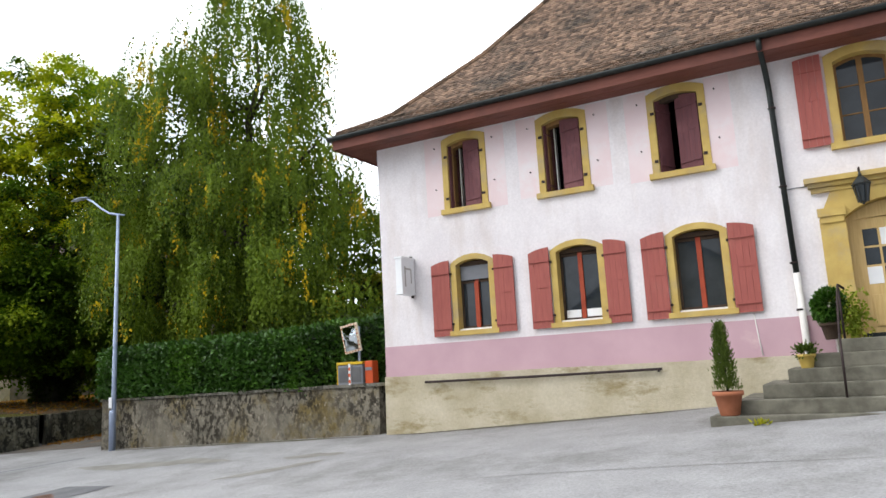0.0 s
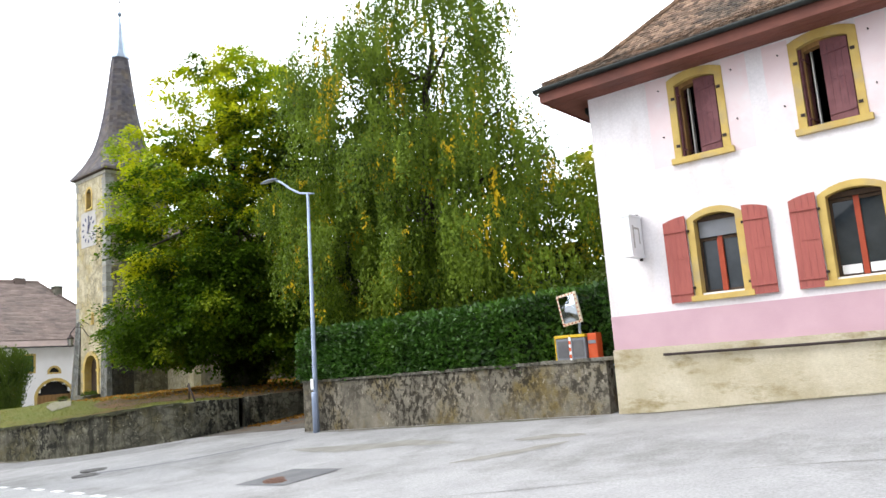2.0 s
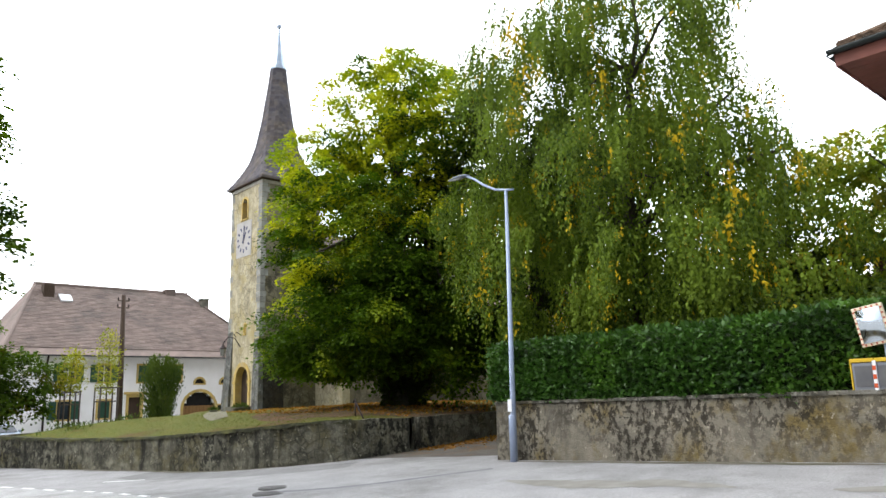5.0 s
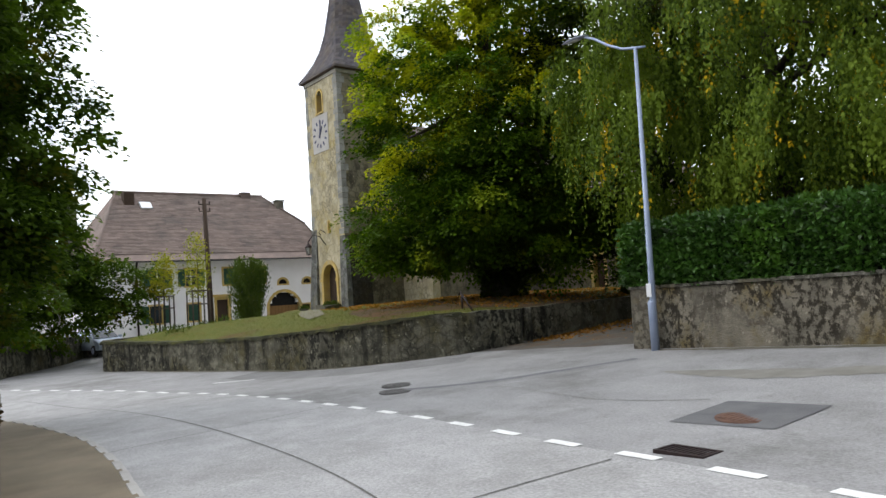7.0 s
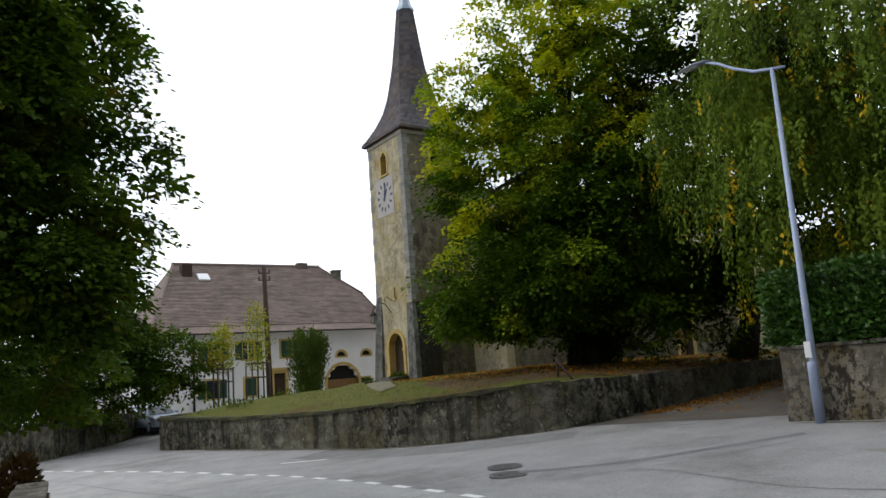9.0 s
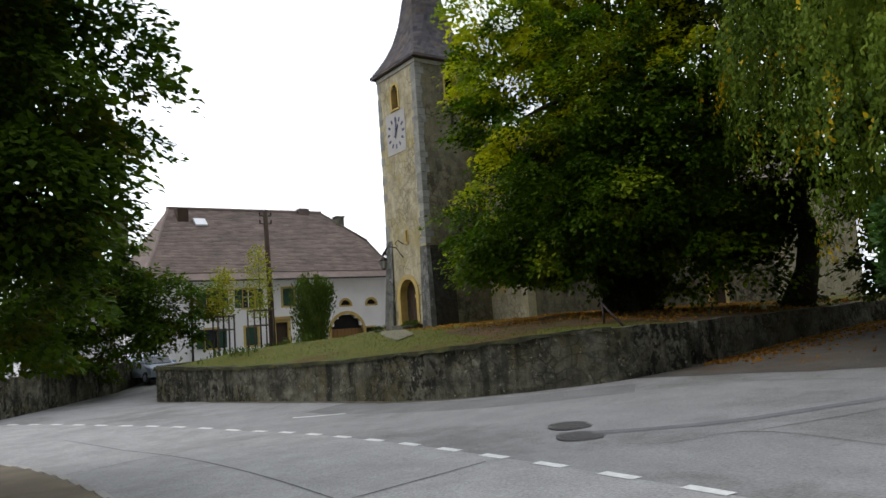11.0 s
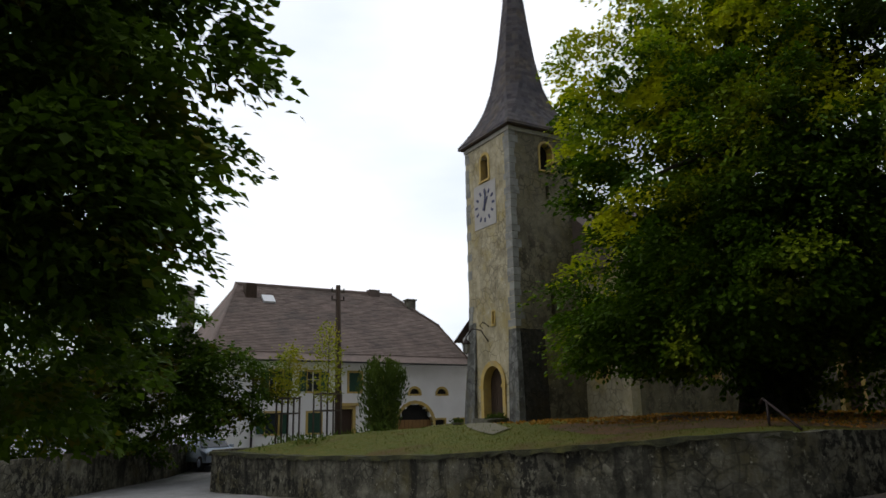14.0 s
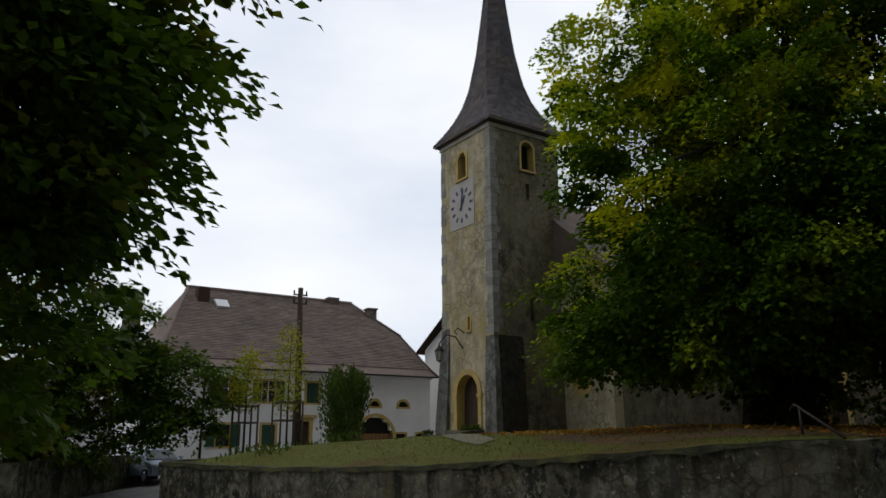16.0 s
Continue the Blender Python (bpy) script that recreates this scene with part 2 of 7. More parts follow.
FOOT_STONE = mossy_wall("grey_foot_stone", (0.25, 0.255, 0.24), (0.15, 0.152, 0.145), (0.17, 0.16, 0.11), (0.04, 0.04, 0.036), 0.4, 3.0, 0.4, 0.6, streaks=0.4, stones=2.4, cover=0.7)
DARK_STONE = mossy_wall("black_mossy_stone", (0.06, 0.056, 0.045), (0.035, 0.033, 0.027), (0.05, 0.042, 0.025), (0.012, 0.012, 0.01), 0.4, 4.0, stones=3.0)
DARK_CAP = mossy_wall("mossy_coping", (0.2, 0.19, 0.16), (0.12, 0.115, 0.095), (0.14, 0.12, 0.07), (0.03, 0.028, 0.02), 0.6, 6.0)
MOSS = surface("black_moss", (0.028, 0.03, 0.018), (0.05, 0.05, 0.024), 5.0, (0.1, 0.1, 0.03), 1.2, rough=0.97, bump=0.8, dist=0.03, bump_scale=24.0)
CAP = surface("grey_coping", (0.42, 0.4, 0.35), (0.33, 0.31, 0.26), 4.0, (0.14, 0.14, 0.1), 1.5, rough=0.95, bump=0.4)
ASPHALT = surface("pale_worn_asphalt", (0.29, 0.287, 0.284), (0.243, 0.24, 0.238), 1.1, (0.18, 0.177, 0.17), 0.4, rough=0.95, bump=0.8, dist=0.008, bump_scale=60.0, lo3=0.48, hi3=0.66, speck=0.24, grain=0.72)
CONCRETE = surface("pale_concrete_road", (0.36, 0.356, 0.35), (0.3, 0.297, 0.292), 1.3, (0.26, 0.256, 0.248), 0.5, rough=0.92, bump=0.8, dist=0.008, bump_scale=60.0, lo3=0.48, hi3=0.66, speck=0.27, grain=0.72)
PATCH = surface("dark_tar_patch", (0.1, 0.1, 0.105), (0.13, 0.13, 0.13), 3.0, rough=0.9, bump=0.4, dist=0.005, bump_scale=120.0)
DAMP = surface("damp_stained_asphalt", (0.17, 0.162, 0.14), (0.22, 0.212, 0.19), 2.0, rough=0.9, bump=0.4, dist=0.005, bump_scale=90.0)
SEAM = surface("black_joint", (0.09, 0.088, 0.082), (0.15, 0.146, 0.135), 8.0, rough=0.95, bump=0.2)
FAINT_SEAM = surface("faint_joint", (0.16, 0.157, 0.15), (0.24, 0.235, 0.22), 6.0, rough=0.95, bump=0.2)
LANE = surface("shaded_lane_asphalt", (0.085, 0.078, 0.07), (0.12, 0.108, 0.092), 1.4, (0.13, 0.085, 0.045), 0.6, rough=0.95, bump=0.7, dist=0.008, bump_scale=60.0, lo3=0.5, hi3=0.68, speck=0.2)
PAVING = surface("brown_pavement", (0.2, 0.165, 0.115), (0.16, 0.135, 0.095), 1.5, (0.12, 0.1, 0.07), 0.5, rough=0.95, bump=0.5, dist=0.006, bump_scale=80.0)
KERB = surface("kerb_stone", (0.36, 0.35, 0.33), (0.3, 0.29, 0.27), 5.0, rough=0.9, bump=0.3, per_piece=0.12)
ROAD_PAINT = surface("worn_white_road_paint", (0.75, 0.75, 0.73), (0.6, 0.6, 0.58), 9.0, rough=0.8, bump=0.2)
STEEL = surface("galvanised_steel", (0.34, 0.4, 0.53), (0.29, 0.35, 0.48), 4.0, rough=0.5, bump=0.08, metal=0.35)
LAMP_GREY = surface("grey_lamp_paint", (0.2, 0.22, 0.25), (0.16, 0.18, 0.21), 6.0, rough=0.5, bump=0.05, metal=0.2)
STEP = surface("worn_step_stone", (0.2, 0.19, 0.15), (0.11, 0.105, 0.082), 3.0, (0.07, 0.066, 0.05), 1.4, rough=0.95, bump=0.5, dist=0.01)
GRASS = surface("autumn_lawn", (0.078, 0.105, 0.008), (0.125, 0.115, 0.014), 3.5, (0.1, 0.06, 0.016), 0.3, rough=0.95, bump=0.9, dist=0.05, bump_scale=30.0, lo3=0.52, hi3=0.66)
GRAVEL = surface("gravel_path", (0.18, 0.17, 0.115), (0.14, 0.13, 0.085), 6.0, (0.16, 0.15, 0.09), 0.7, rough=0.95, bump=0.6, dist=0.02, bump_scale=60.0)
EARTH = surface("earth_under_trees", (0.06, 0.038, 0.018), (0.1, 0.06, 0.024), 4.0, (0.15, 0.07, 0.02), 0.8, rough=0.95, bump=0.6, dist=0.03, bump_scale=25.0)
WHITE_HOUSE = surface("white_farm_render", (0.84, 0.83, 0.81), (0.78, 0.77, 0.74), 0.8, rough=0.92, bump=0.3)
GREEN = surface("dark_green_shutter", (0.018, 0.06, 0.035), (0.025, 0.075, 0.045), 4.0, rough=0.6, bump=0.15)
BARN_WOOD = surface("brown_barn_wood", (0.27, 0.15, 0.055), (0.2, 0.11, 0.04), 5.0, rough=0.8, bump=0.3, stretch=(5, 5, 0.5))
DARK_WOOD = surface("dark_old_wood", (0.045, 0.03, 0.02), (0.07, 0.045, 0.03), 6.0, rough=0.85, bump=0.3, stretch=(6, 6, 0.5))
POLE_WOOD = surface("grey_pole_wood", (0.075, 0.06, 0.045), (0.11, 0.09, 0.07), 5.0, rough=0.9, bump=0.3, stretch=(6, 6, 0.4))
BARK = surface("tree_bark", (0.055, 0.045, 0.032), (0.035, 0.028, 0.02), 6.0, (0.07, 0.075, 0.045), 1.0, rough=0.97, bump=0.9, dist=0.04, bump_scale=9.0, stretch=(2, 2, 0.5))
DOOR_WOOD = surface("varnished_pale_door", (0.6, 0.43, 0.19), (0.52, 0.36, 0.14), 5.0, rough=0.45, bump=0.15, stretch=(6, 6, 0.5))
TERRACOTTA = surface("terracotta", (0.4, 0.15, 0.08), (0.33, 0.12, 0.06), 6.0, rough=0.85, bump=0.2)
YELLOW_POT = surface("yellow_glazed_pot", (0.55, 0.4, 0.1), (0.48, 0.33, 0.08), 6.0, rough=0.5, bump=0.1)
PAPER = surface("pale_sign_panel", (0.74, 0.76, 0.78), (0.8, 0.81, 0.82), 3.0, rough=0.5, bump=0.05)
CREAM = surface("cream_mirror_frame", (0.75, 0.66, 0.5), (0.68, 0.6, 0.44), 6.0, rough=0.6, bump=0.05)
RED_MARK = surface("faded_red_mark", (0.42, 0.1, 0.06), (0.36, 0.09, 0.05), 6.0, rough=0.6, bump=0.05)
ORANGE = surface("orange_red_plastic", (0.55, 0.085, 0.02), (0.48, 0.07, 0.018), 3.0, rough=0.45, bump=0.05)
GREY_PLASTIC = surface("grey_box_front", (0.17, 0.18, 0.2), (0.2, 0.21, 0.23), 3.0, rough=0.45, bump=0.05)
YELLOW = surface("yellow_edging", (0.6, 0.4, 0.02), (0.52, 0.34, 0.02), 5.0, rough=0.5, bump=0.05)
CLOCK_WHITE = surface("pale_clock_face", (0.44, 0.425, 0.41), (0.38, 0.365, 0.34), 1.5, rough=0.85, bump=0.2)
CLOCK_BLUE = surface("dark_blue_clock_paint", (0.035, 0.04, 0.1), (0.05, 0.055, 0.12), 4.0, rough=0.6, bump=0.1)
# near-black colour stands in for the darkness of unlit insides
BLACK = surface("unlit_inside_black", (0.012, 0.011, 0.01), (0.018, 0.016, 0.014), 2.0, rough=0.95, bump=0.0)
GLASS = glass_mat("window_glass")
LAMP_GLASS = glass_mat("lamp_glass", (0.25, 0.25, 0.24), 0.2)
CAR_PAINT = surface("silver_blue_car_paint", (0.3, 0.36, 0.44), (0.27, 0.33, 0.41), 2.0, rough=0.3, bump=0.0, metal=0.3, spec=0.6)
RUBBER = surface("tyre_rubber", (0.02, 0.02, 0.02), (0.03, 0.03, 0.03), 9.0, rough=0.85, bump=0.1)
BLUE = surface("blue_tarpaulin", (0.06, 0.16, 0.34), (0.08, 0.2, 0.4), 2.0, rough=0.6, bump=0.1)
MIRROR, _nt, _b = node_mat("traffic_mirror")
_b.inputs["Base Color"].default_value, _b.inputs["Metallic"].default_value, _b.inputs["Roughness"].default_value = (0.62, 0.68, 0.72, 1), 1.0, 0.06
LINDEN_LEAF = leaf_mat("linden_leaves", (0.008, 0.022, 0.002), (0.075, 0.14, 0.005), (0.2, 0.25, 0.01), 0.54, 0.7, through_light=0.26, y_scale=0.55)
LINDEN_YELLOW = leaf_mat("yellowing_lit_linden_leaves", (0.08, 0.13, 0.005), (0.25, 0.33, 0.01), (0.5, 0.5, 0.014), 0.42, 0.6, through_light=0.3, y_scale=0.45)
BIRCH_LEAF = leaf_mat("birch_leaves", (0.022, 0.05, 0.007), (0.15, 0.215, 0.022), (0.6, 0.42, 0.015), 0.62, 0.68, through_light=0.25, y_scale=1.1, y_stretch=(1, 1, 0.6))
DARK_LEAF = leaf_mat("shade_leaves", (0.015, 0.03, 0.004), (0.045, 0.065, 0.008), (0.11, 0.06, 0.01), 0.66, 0.8, through_light=0.18)
LIGHT_LEAF = leaf_mat("pale_leaves", (0.12, 0.17, 0.02), (0.24, 0.29, 0.035), (0.4, 0.34, 0.04), 0.52, 0.68, through_light=0.4)
ROADSIDE_LEAF = leaf_mat("roadside_leaves", (0.01, 0.026, 0.003), (0.07, 0.12, 0.008), (0.16, 0.13, 0.012), 0.58, 0.74, through_light=0.32)
BROWN_LEAF = leaf_mat("brown_leaves", (0.03, 0.018, 0.008), (0.06, 0.035, 0.012), (0.07, 0.045, 0.012))
PURPLE_LEAF = leaf_mat("purple_leaves", (0.04, 0.015, 0.02), (0.06, 0.02, 0.025), (0.06, 0.03, 0.02))
HEDGE_LEAF = leaf_mat("hedge_leaves", (0.006, 0.022, 0.005), (0.05, 0.125, 0.016), (0.09, 0.2, 0.02), 0.52, 0.72, through_light=0.12, gloss=0.32)
CONIFER_LEAF = leaf_mat("conifer_needles", (0.04, 0.07, 0.015), (0.09, 0.13, 0.025), (0.14, 0.13, 0.03), through_light=0.2)
SAPLING_LEAF = leaf_mat("yellowing_leaves", (0.2, 0.23, 0.02), (0.3, 0.31, 0.03), (0.42, 0.36, 0.03), 0.5, 0.7)


# ---- building blocks ----
def thing(name, x, y, z, label, category, group="", kind=""):
    """An empty at a thing's base, to carry its parts."""
    e = new(name)
    e.location = (x, y, z)
    e.empty_display_size = 0.2
    return tagged(e, label, category, group, kind)


def hang(ob, parent, label=""):
    if parent is not None:
        ob.parent = parent
        if parent.type == "EMPTY":
            ob.matrix_parent_inverse = Matrix.Translation(parent.location).inverted()
    if label:
        ob["label"] = label
    return ob


def mesh_ob(name, verts, faces, mat, parent=None, label="", smooth=False):
    """A mesh, in world metres, under a thing or a part (or at top level)."""
    me = bpy.data.meshes.new(name)
    me.from_pydata([tuple(v) for v in verts], [], [tuple(f) for f in faces])
    me.materials.append(mat)
    if smooth:
        me.shade_smooth()
    me.update()
    return hang(new(name, me), parent, label)


def part(name, bm, mat, parent=None, label="", smooth=False):
    me = bpy.data.meshes.new(name)
    bmesh.ops.recalc_face_normals(bm, faces=bm.faces[:])
    bm.to_mesh(me)
    bm.free()
    me.materials.append(mat)
    if smooth:
        me.shade_smooth()
    return hang(new(name, me), parent, label)


def add_box(bm, x0, x1, y0, y1, z0, z1, bevel=0.0, m=None):
    vs = [bm.verts.new(p) for p in ((x0, y0, z0), (x1, y0, z0), (x1, y1, z0), (x0, y1, z0), (x0, y0, z1), (x1, y0, z1), (x1, y1, z1), (x0, y1, z1))]
    fs = [bm.faces.new([vs[i] for i in q]) for q in ((3, 2, 1, 0), (4, 5, 6, 7), (0, 1, 5, 4), (1, 2, 6, 5), (2, 3, 7, 6), (3, 0, 4, 7))]
    if m is not None:
        for v in vs:
            v.co = m @ v.co
    if bevel:
        es = list({e for f in fs for e in f.edges})
        bmesh.ops.bevel(bm, geom=es, offset=bevel, segments=2, profile=0.7, affect="EDGES")


def box(name, x0, x1, y0, y1, z0, z1, mat, parent=None, label="", bevel=0.012, m=None):
    bm = bmesh.new()
    add_box(bm, x0, x1, y0, y1, z0, z1, bevel, m)
    return part(name, bm, mat, parent, label)


def add_tube(bm, pts, radii, sides=10, caps=True):
    """A tube along points, with a radius at each."""
    pts = [Vector(p) for p in pts]
    if isinstance(radii, (int, float)):
        radii = [radii] * len(pts)
    rings = []
    side = None
    for i, p in enumerate(pts):
        d = (pts[min(i + 1, len(pts) - 1)] - pts[max(i - 1, 0)]).normalized()
        if side is None:
            side = d.orthogonal().normalized()
        side = (side - d * side.dot(d)).normalized()
        up = d.cross(side)
        rings.append([bm.verts.new(p + (side * math.cos(a) + up * math.sin(a)) * radii[i]) for a in [2 * math.pi * k / sides for k in range(sides)]])
    for a, b in zip(rings, rings[1:]):
        for k in range(sides):
            bm.faces.new((a[k], a[(k + 1) % sides], b[(k + 1) % sides], b[k]))
    if caps:
        bm.faces.new(rings[0][::-1])
        bm.faces.new(rings[-1])


def tube(name, pts, radii, mat, parent=None, label="", sides=10):
    bm = bmesh.new()
    add_tube(bm, pts, radii, sides)
    return part(name, bm, mat, parent, label, smooth=True)


def lathe(name, x, y, profile, mat, parent=None, label="", sides=20):
    """A turned shape from (radius, height) pairs."""
    return tube(name, [(x, y, z) for r, z in profile], [max(r, 0.002) for r, z in profile], mat, parent, label, sides)


def outline(w, z0, z1, rise, pointed=False, n=10):
    """Half-width w, foot z0, top z1; an arch of that rise: points (u, z) anticlockwise from the lower right."""
    pts = [(w, z0), (w, z1 - rise)]
    if rise > 0:
        for k in range(1, n):
            a = math.pi * k / n
            u = w * math.cos(a)
            if pointed:
                pts.append((u, z1 - rise + rise * (1 - abs(u) / w) ** 0.62))
            else:
                r = (w * w + rise * rise) / (2 * rise)
                pts.append((u, z1 - r + math.sqrt(max(r * r - u * u, 0))))
    pts += [(-w, z1 - rise), (-w, z0)]
    return pts


class Plane:
    """A wall face: u runs along it, d out of it."""

    def __init__(self, origin, along, out):
        self.o, self.a, self.n = Vector(origin), Vector(along), Vector(out)

    def at(self, u, d, z):
        return self.o + self.a * u + self.n * d + Vector((0, 0, z))


def ring(name, pl, cu, inner, outer, d0, d1, mat, parent, label="", closed=False):
    """A frame between two outlines (same count of points), from depth d0 to d1."""
    bm = bmesh.new()
    vi0, vi1, vo0, vo1 = ([bm.verts.new(pl.at(cu + u, d, z)) for u, z in line] for line, d in ((inner, d0), (inner, d1), (outer, d0), (outer, d1)))
    n = len(inner)
    for k in range(n if closed else n - 1):
        j = (k + 1) % n
        bm.faces.new((vi1[k], vi1[j], vo1[j], vo1[k]))
        bm.faces.new((vi0[k], vi0[j], vi1[j], vi1[k]))
        bm.faces.new((vo0[k], vo0[j], vo1[j], vo1[k]))
        bm.faces.new((vi0[k], vi0[j], vo0[j], vo0[k]))
    if not closed:
        bm.faces.new((vi0[0], vi1[0], vo1[0], vo0[0]))
        bm.faces.new((vi0[-1], vi1[-1], vo1[-1], vo0[-1]))
    return part(name, bm, mat, parent, label)


def slab(name, pl, cu, line, d0, d1, mat, parent, label=""):
    """A plate of an outline's shape, from depth d0 to d1."""
    bm = bmesh.new()
    a = [bm.verts.new(pl.at(cu + u, d0, z)) for u, z in line]
    b = [bm.verts.new(pl.at(cu + u, d1, z)) for u, z in line]
    bm.faces.new(a)
    bm.faces.new(b)
    for k in range(len(a)):
        j = (k + 1) % len(a)
        bm.faces.new((a[k], a[j], b[j], b[k]))
    return part(name, bm, mat, parent, label)


def pbox(name, pl, u0, u1, d0, d1, z0, z1, mat, parent, label="", bevel=0.008):
    m = Matrix((( *pl.a, 0), (*pl.n, 0), (0, 0, 1, 0), (0, 0, 0, 1))).transposed()
    m.translation = pl.o
    bm = bmesh.new()
    add_box(bm, u0, u1, d0, d1, z0, z1, bevel, m)
    return part(name, bm, mat, parent, label)


def wall_with_openings(name, pl, u0, u1, z0, z1, thick, holes, mat, parent, label=""):
    """A wall from u0 to u1 with rectangular holes (u0, u1, z0, z1) through it."""
    us = sorted({u0, u1, *[h[0] for h in holes], *[h[1] for h in holes]})
    zs = sorted({z0, z1, *[h[2] for h in holes], *[h[3] for h in holes]})
    bm = bmesh.new()
    grid = {}

    def v(i, j, d):
        if (i, j, d) not in grid:
            grid[i, j, d] = bm.verts.new(pl.at(us[i], d, zs[j]))
        return grid[i, j, d]

    def solid(i, j):
        if not (0 <= i < len(us) - 1 and 0 <= j < len(zs) - 1):
            return False
        cu, cz = (us[i] + us[i + 1]) / 2, (zs[j] + zs[j + 1]) / 2
        return not any(h[0] < cu < h[1] and h[2] < cz < h[3] for h in holes)

    for i in range(len(us) - 1):
        for j in range(len(zs) - 1):
            if not solid(i, j):
                continue
            for d in (0, -thick):
                bm.faces.new((v(i, j, d), v(i + 1, j, d), v(i + 1, j + 1, d), v(i, j + 1, d)))
            for di, dj, p, q in ((-1, 0, (i, j), (i, j + 1)), (1, 0, (i + 1, j), (i + 1, j + 1)), (0, -1, (i, j), (i + 1, j)), (0, 1, (i, j + 1), (i + 1, j + 1))):
                if not solid(i + di, j + dj):
                    bm.faces.new((v(*p, 0), v(*q, 0), v(*q, -thick), v(*p, -thick)))
    return part(name, bm, mat, parent, label)


def leaf_mesh(name, at, along, size, rng, mat, parent, width=0.6, label="", face=None):
    """Many small folded leaves: one at each point, pointing along, of that size, its upper side towards face."""
    n = len(at)
    at, along = np.asarray(at, float), np.asarray(along, float)
    along = along / (np.linalg.norm(along, axis=1, keepdims=True) + 1e-9)
    r = rng.normal(size=(n, 3)) if face is None else face + rng.normal(size=(n, 3)) * 0.38
    side = np.cross(along, r)
    side /= np.linalg.norm(side, axis=1, keepdims=True) + 1e-9
    up = np.cross(side, along)
    size = np.asarray(size).reshape(-1, 1) * np.ones((n, 1))
    w = size * width * 0.5
    fold = size * 0.12
    v = np.empty((n, 4, 3))
    v[:, 0] = at
    v[:, 1] = at + along * size * 0.45 + side * w + up * fold
    v[:, 2] = at + along * size
    v[:, 3] = at + along * size * 0.45 - side * w + up * fold
    me = bpy.data.meshes.new(name)
    me.vertices.add(4 * n)
    me.vertices.foreach_set("co", v.reshape(-1).astype(np.float32))
    me.loops.add(4 * n)
    me.loops.foreach_set("vertex_index", np.arange(4 * n, dtype=np.int32))
    me.polygons.add(n)
    me.polygons.foreach_set("loop_start", np.arange(0, 4 * n, 4, dtype=np.int32))
    me.polygons.foreach_set("loop_total", np.full(n, 4, dtype=np.int32))
    me.materials.append(mat)
    me.update()
    me.validate()
    return hang(new(name, me), parent, label)


def near_line(x, y, line):
    """Distance from a point to a polyline, and how far along it (0..count of pieces)."""
    best, where = 1e9, 0.0
    for i, ((ax, ay), (bx, by)) in enumerate(zip(line, line[1:])):
        dx, dy = bx - ax, by - ay
        t = min(max(((x - ax) * dx + (y - ay) * dy) / (dx * dx + dy * dy), 0), 1)
        d = math.hypot(x - ax - t * dx, y - ay - t * dy)
        if d < best:
            best, where = d, i + t
    return best, where


def along_line(line, step):
    """Points at even steps along a smooth line through the given ones."""
    p = [Vector(q) for q in line]
    fine = []
    for i in range(len(p) - 1):
        a, b, c, d = p[max(i - 1, 0)], p[i], p[i + 1], p[min(i + 2, len(p) - 1)]
        for k in range(24):
            t = k / 24
            fine.append(0.5 * (2 * b + (c - a) * t + (2 * a - 5 * b + 4 * c - d) * t * t + (3 * b - a - 3 * c + d) * t ** 3))
    fine.append(p[-1])
    out, left = [fine[0]], step
    for a, b in zip(fine, fine[1:]):
        seg = (b - a).length
        while seg >= left:
            a = a + (b - a).normalized() * left
            out.append(a.copy())
            seg -= left
            left = step
        left -= seg
    return out


# ---- ground, road, pavement ----
def ground_z(x, y):
    """Height of the street: it falls gently to the west and rises towards the house."""
    z = 0.16 + 0.037 * (min(max(x, -34), 12) + 14.7) + 0.028 * max(0.0, min(x, 8) + 10)
    z += 0.03 * (max(y, -14) - 7.6) if y < 9.6 else 0.06 + 0.07 * (min(y, 26) - 9.6)
    if x < -48:
        k = min((-48 - x) / 12, 1.0) * min(max((y - 9) / 8, 0.0), 1.0)
        z = z * (1 - k) + 0.45 * k
    return z


def strip(name, line, width, lift, mat, parent=None, label="", side=0.0, step=0.5, thick=0.0):
    """A band along a line on the ground, lying lift above it."""
    pts = along_line([(p[0], p[1], 0) for p in line], step)
    vs, fs = [], []
    for i, p in enumerate(pts):
        d = (pts[min(i + 1, len(pts) - 1)] - pts[max(i - 1, 0)]).normalized()
        n = Vector((-d.y, d.x, 0))
        for s in (side - width / 2, side + width / 2):
            q = p + n * s
            vs.append((q.x, q.y, ground_z(q.x, q.y) + lift))
    for i in range(len(pts) - 1):
        fs.append((2 * i, 2 * i + 2, 2 * i + 3, 2 * i + 1))
    return mesh_ob(name, vs, fs, mat, parent, label)


def axis(lo, hi, step, far):
    a = list(np.arange(lo, hi + 1e-6, step))
    return [lo - f for f in far[::-1]] + a + [hi + f for f in far]


gx, gy = axis(-90, 25, 1.0, [8, 25, 80, 300, 1200, 3500]), axis(-25, 60, 1.0, [8, 25, 80, 300, 1200, 3500])
gv = [(x, y, ground_z(x, y)) for x in gx for y in gy]
gf = [(i * len(gy) + j, (i + 1) * len(gy) + j, (i + 1) * len(gy) + j + 1, i * len(gy) + j + 1) for i in range(len(gx) - 1) for j in range(len(gy) - 1)]
tagged(mesh_ob("ground", gv, gf, ASPHALT, smooth=True), "pale worn grey asphalt forecourt with faint stains", "ground", kind="structure")

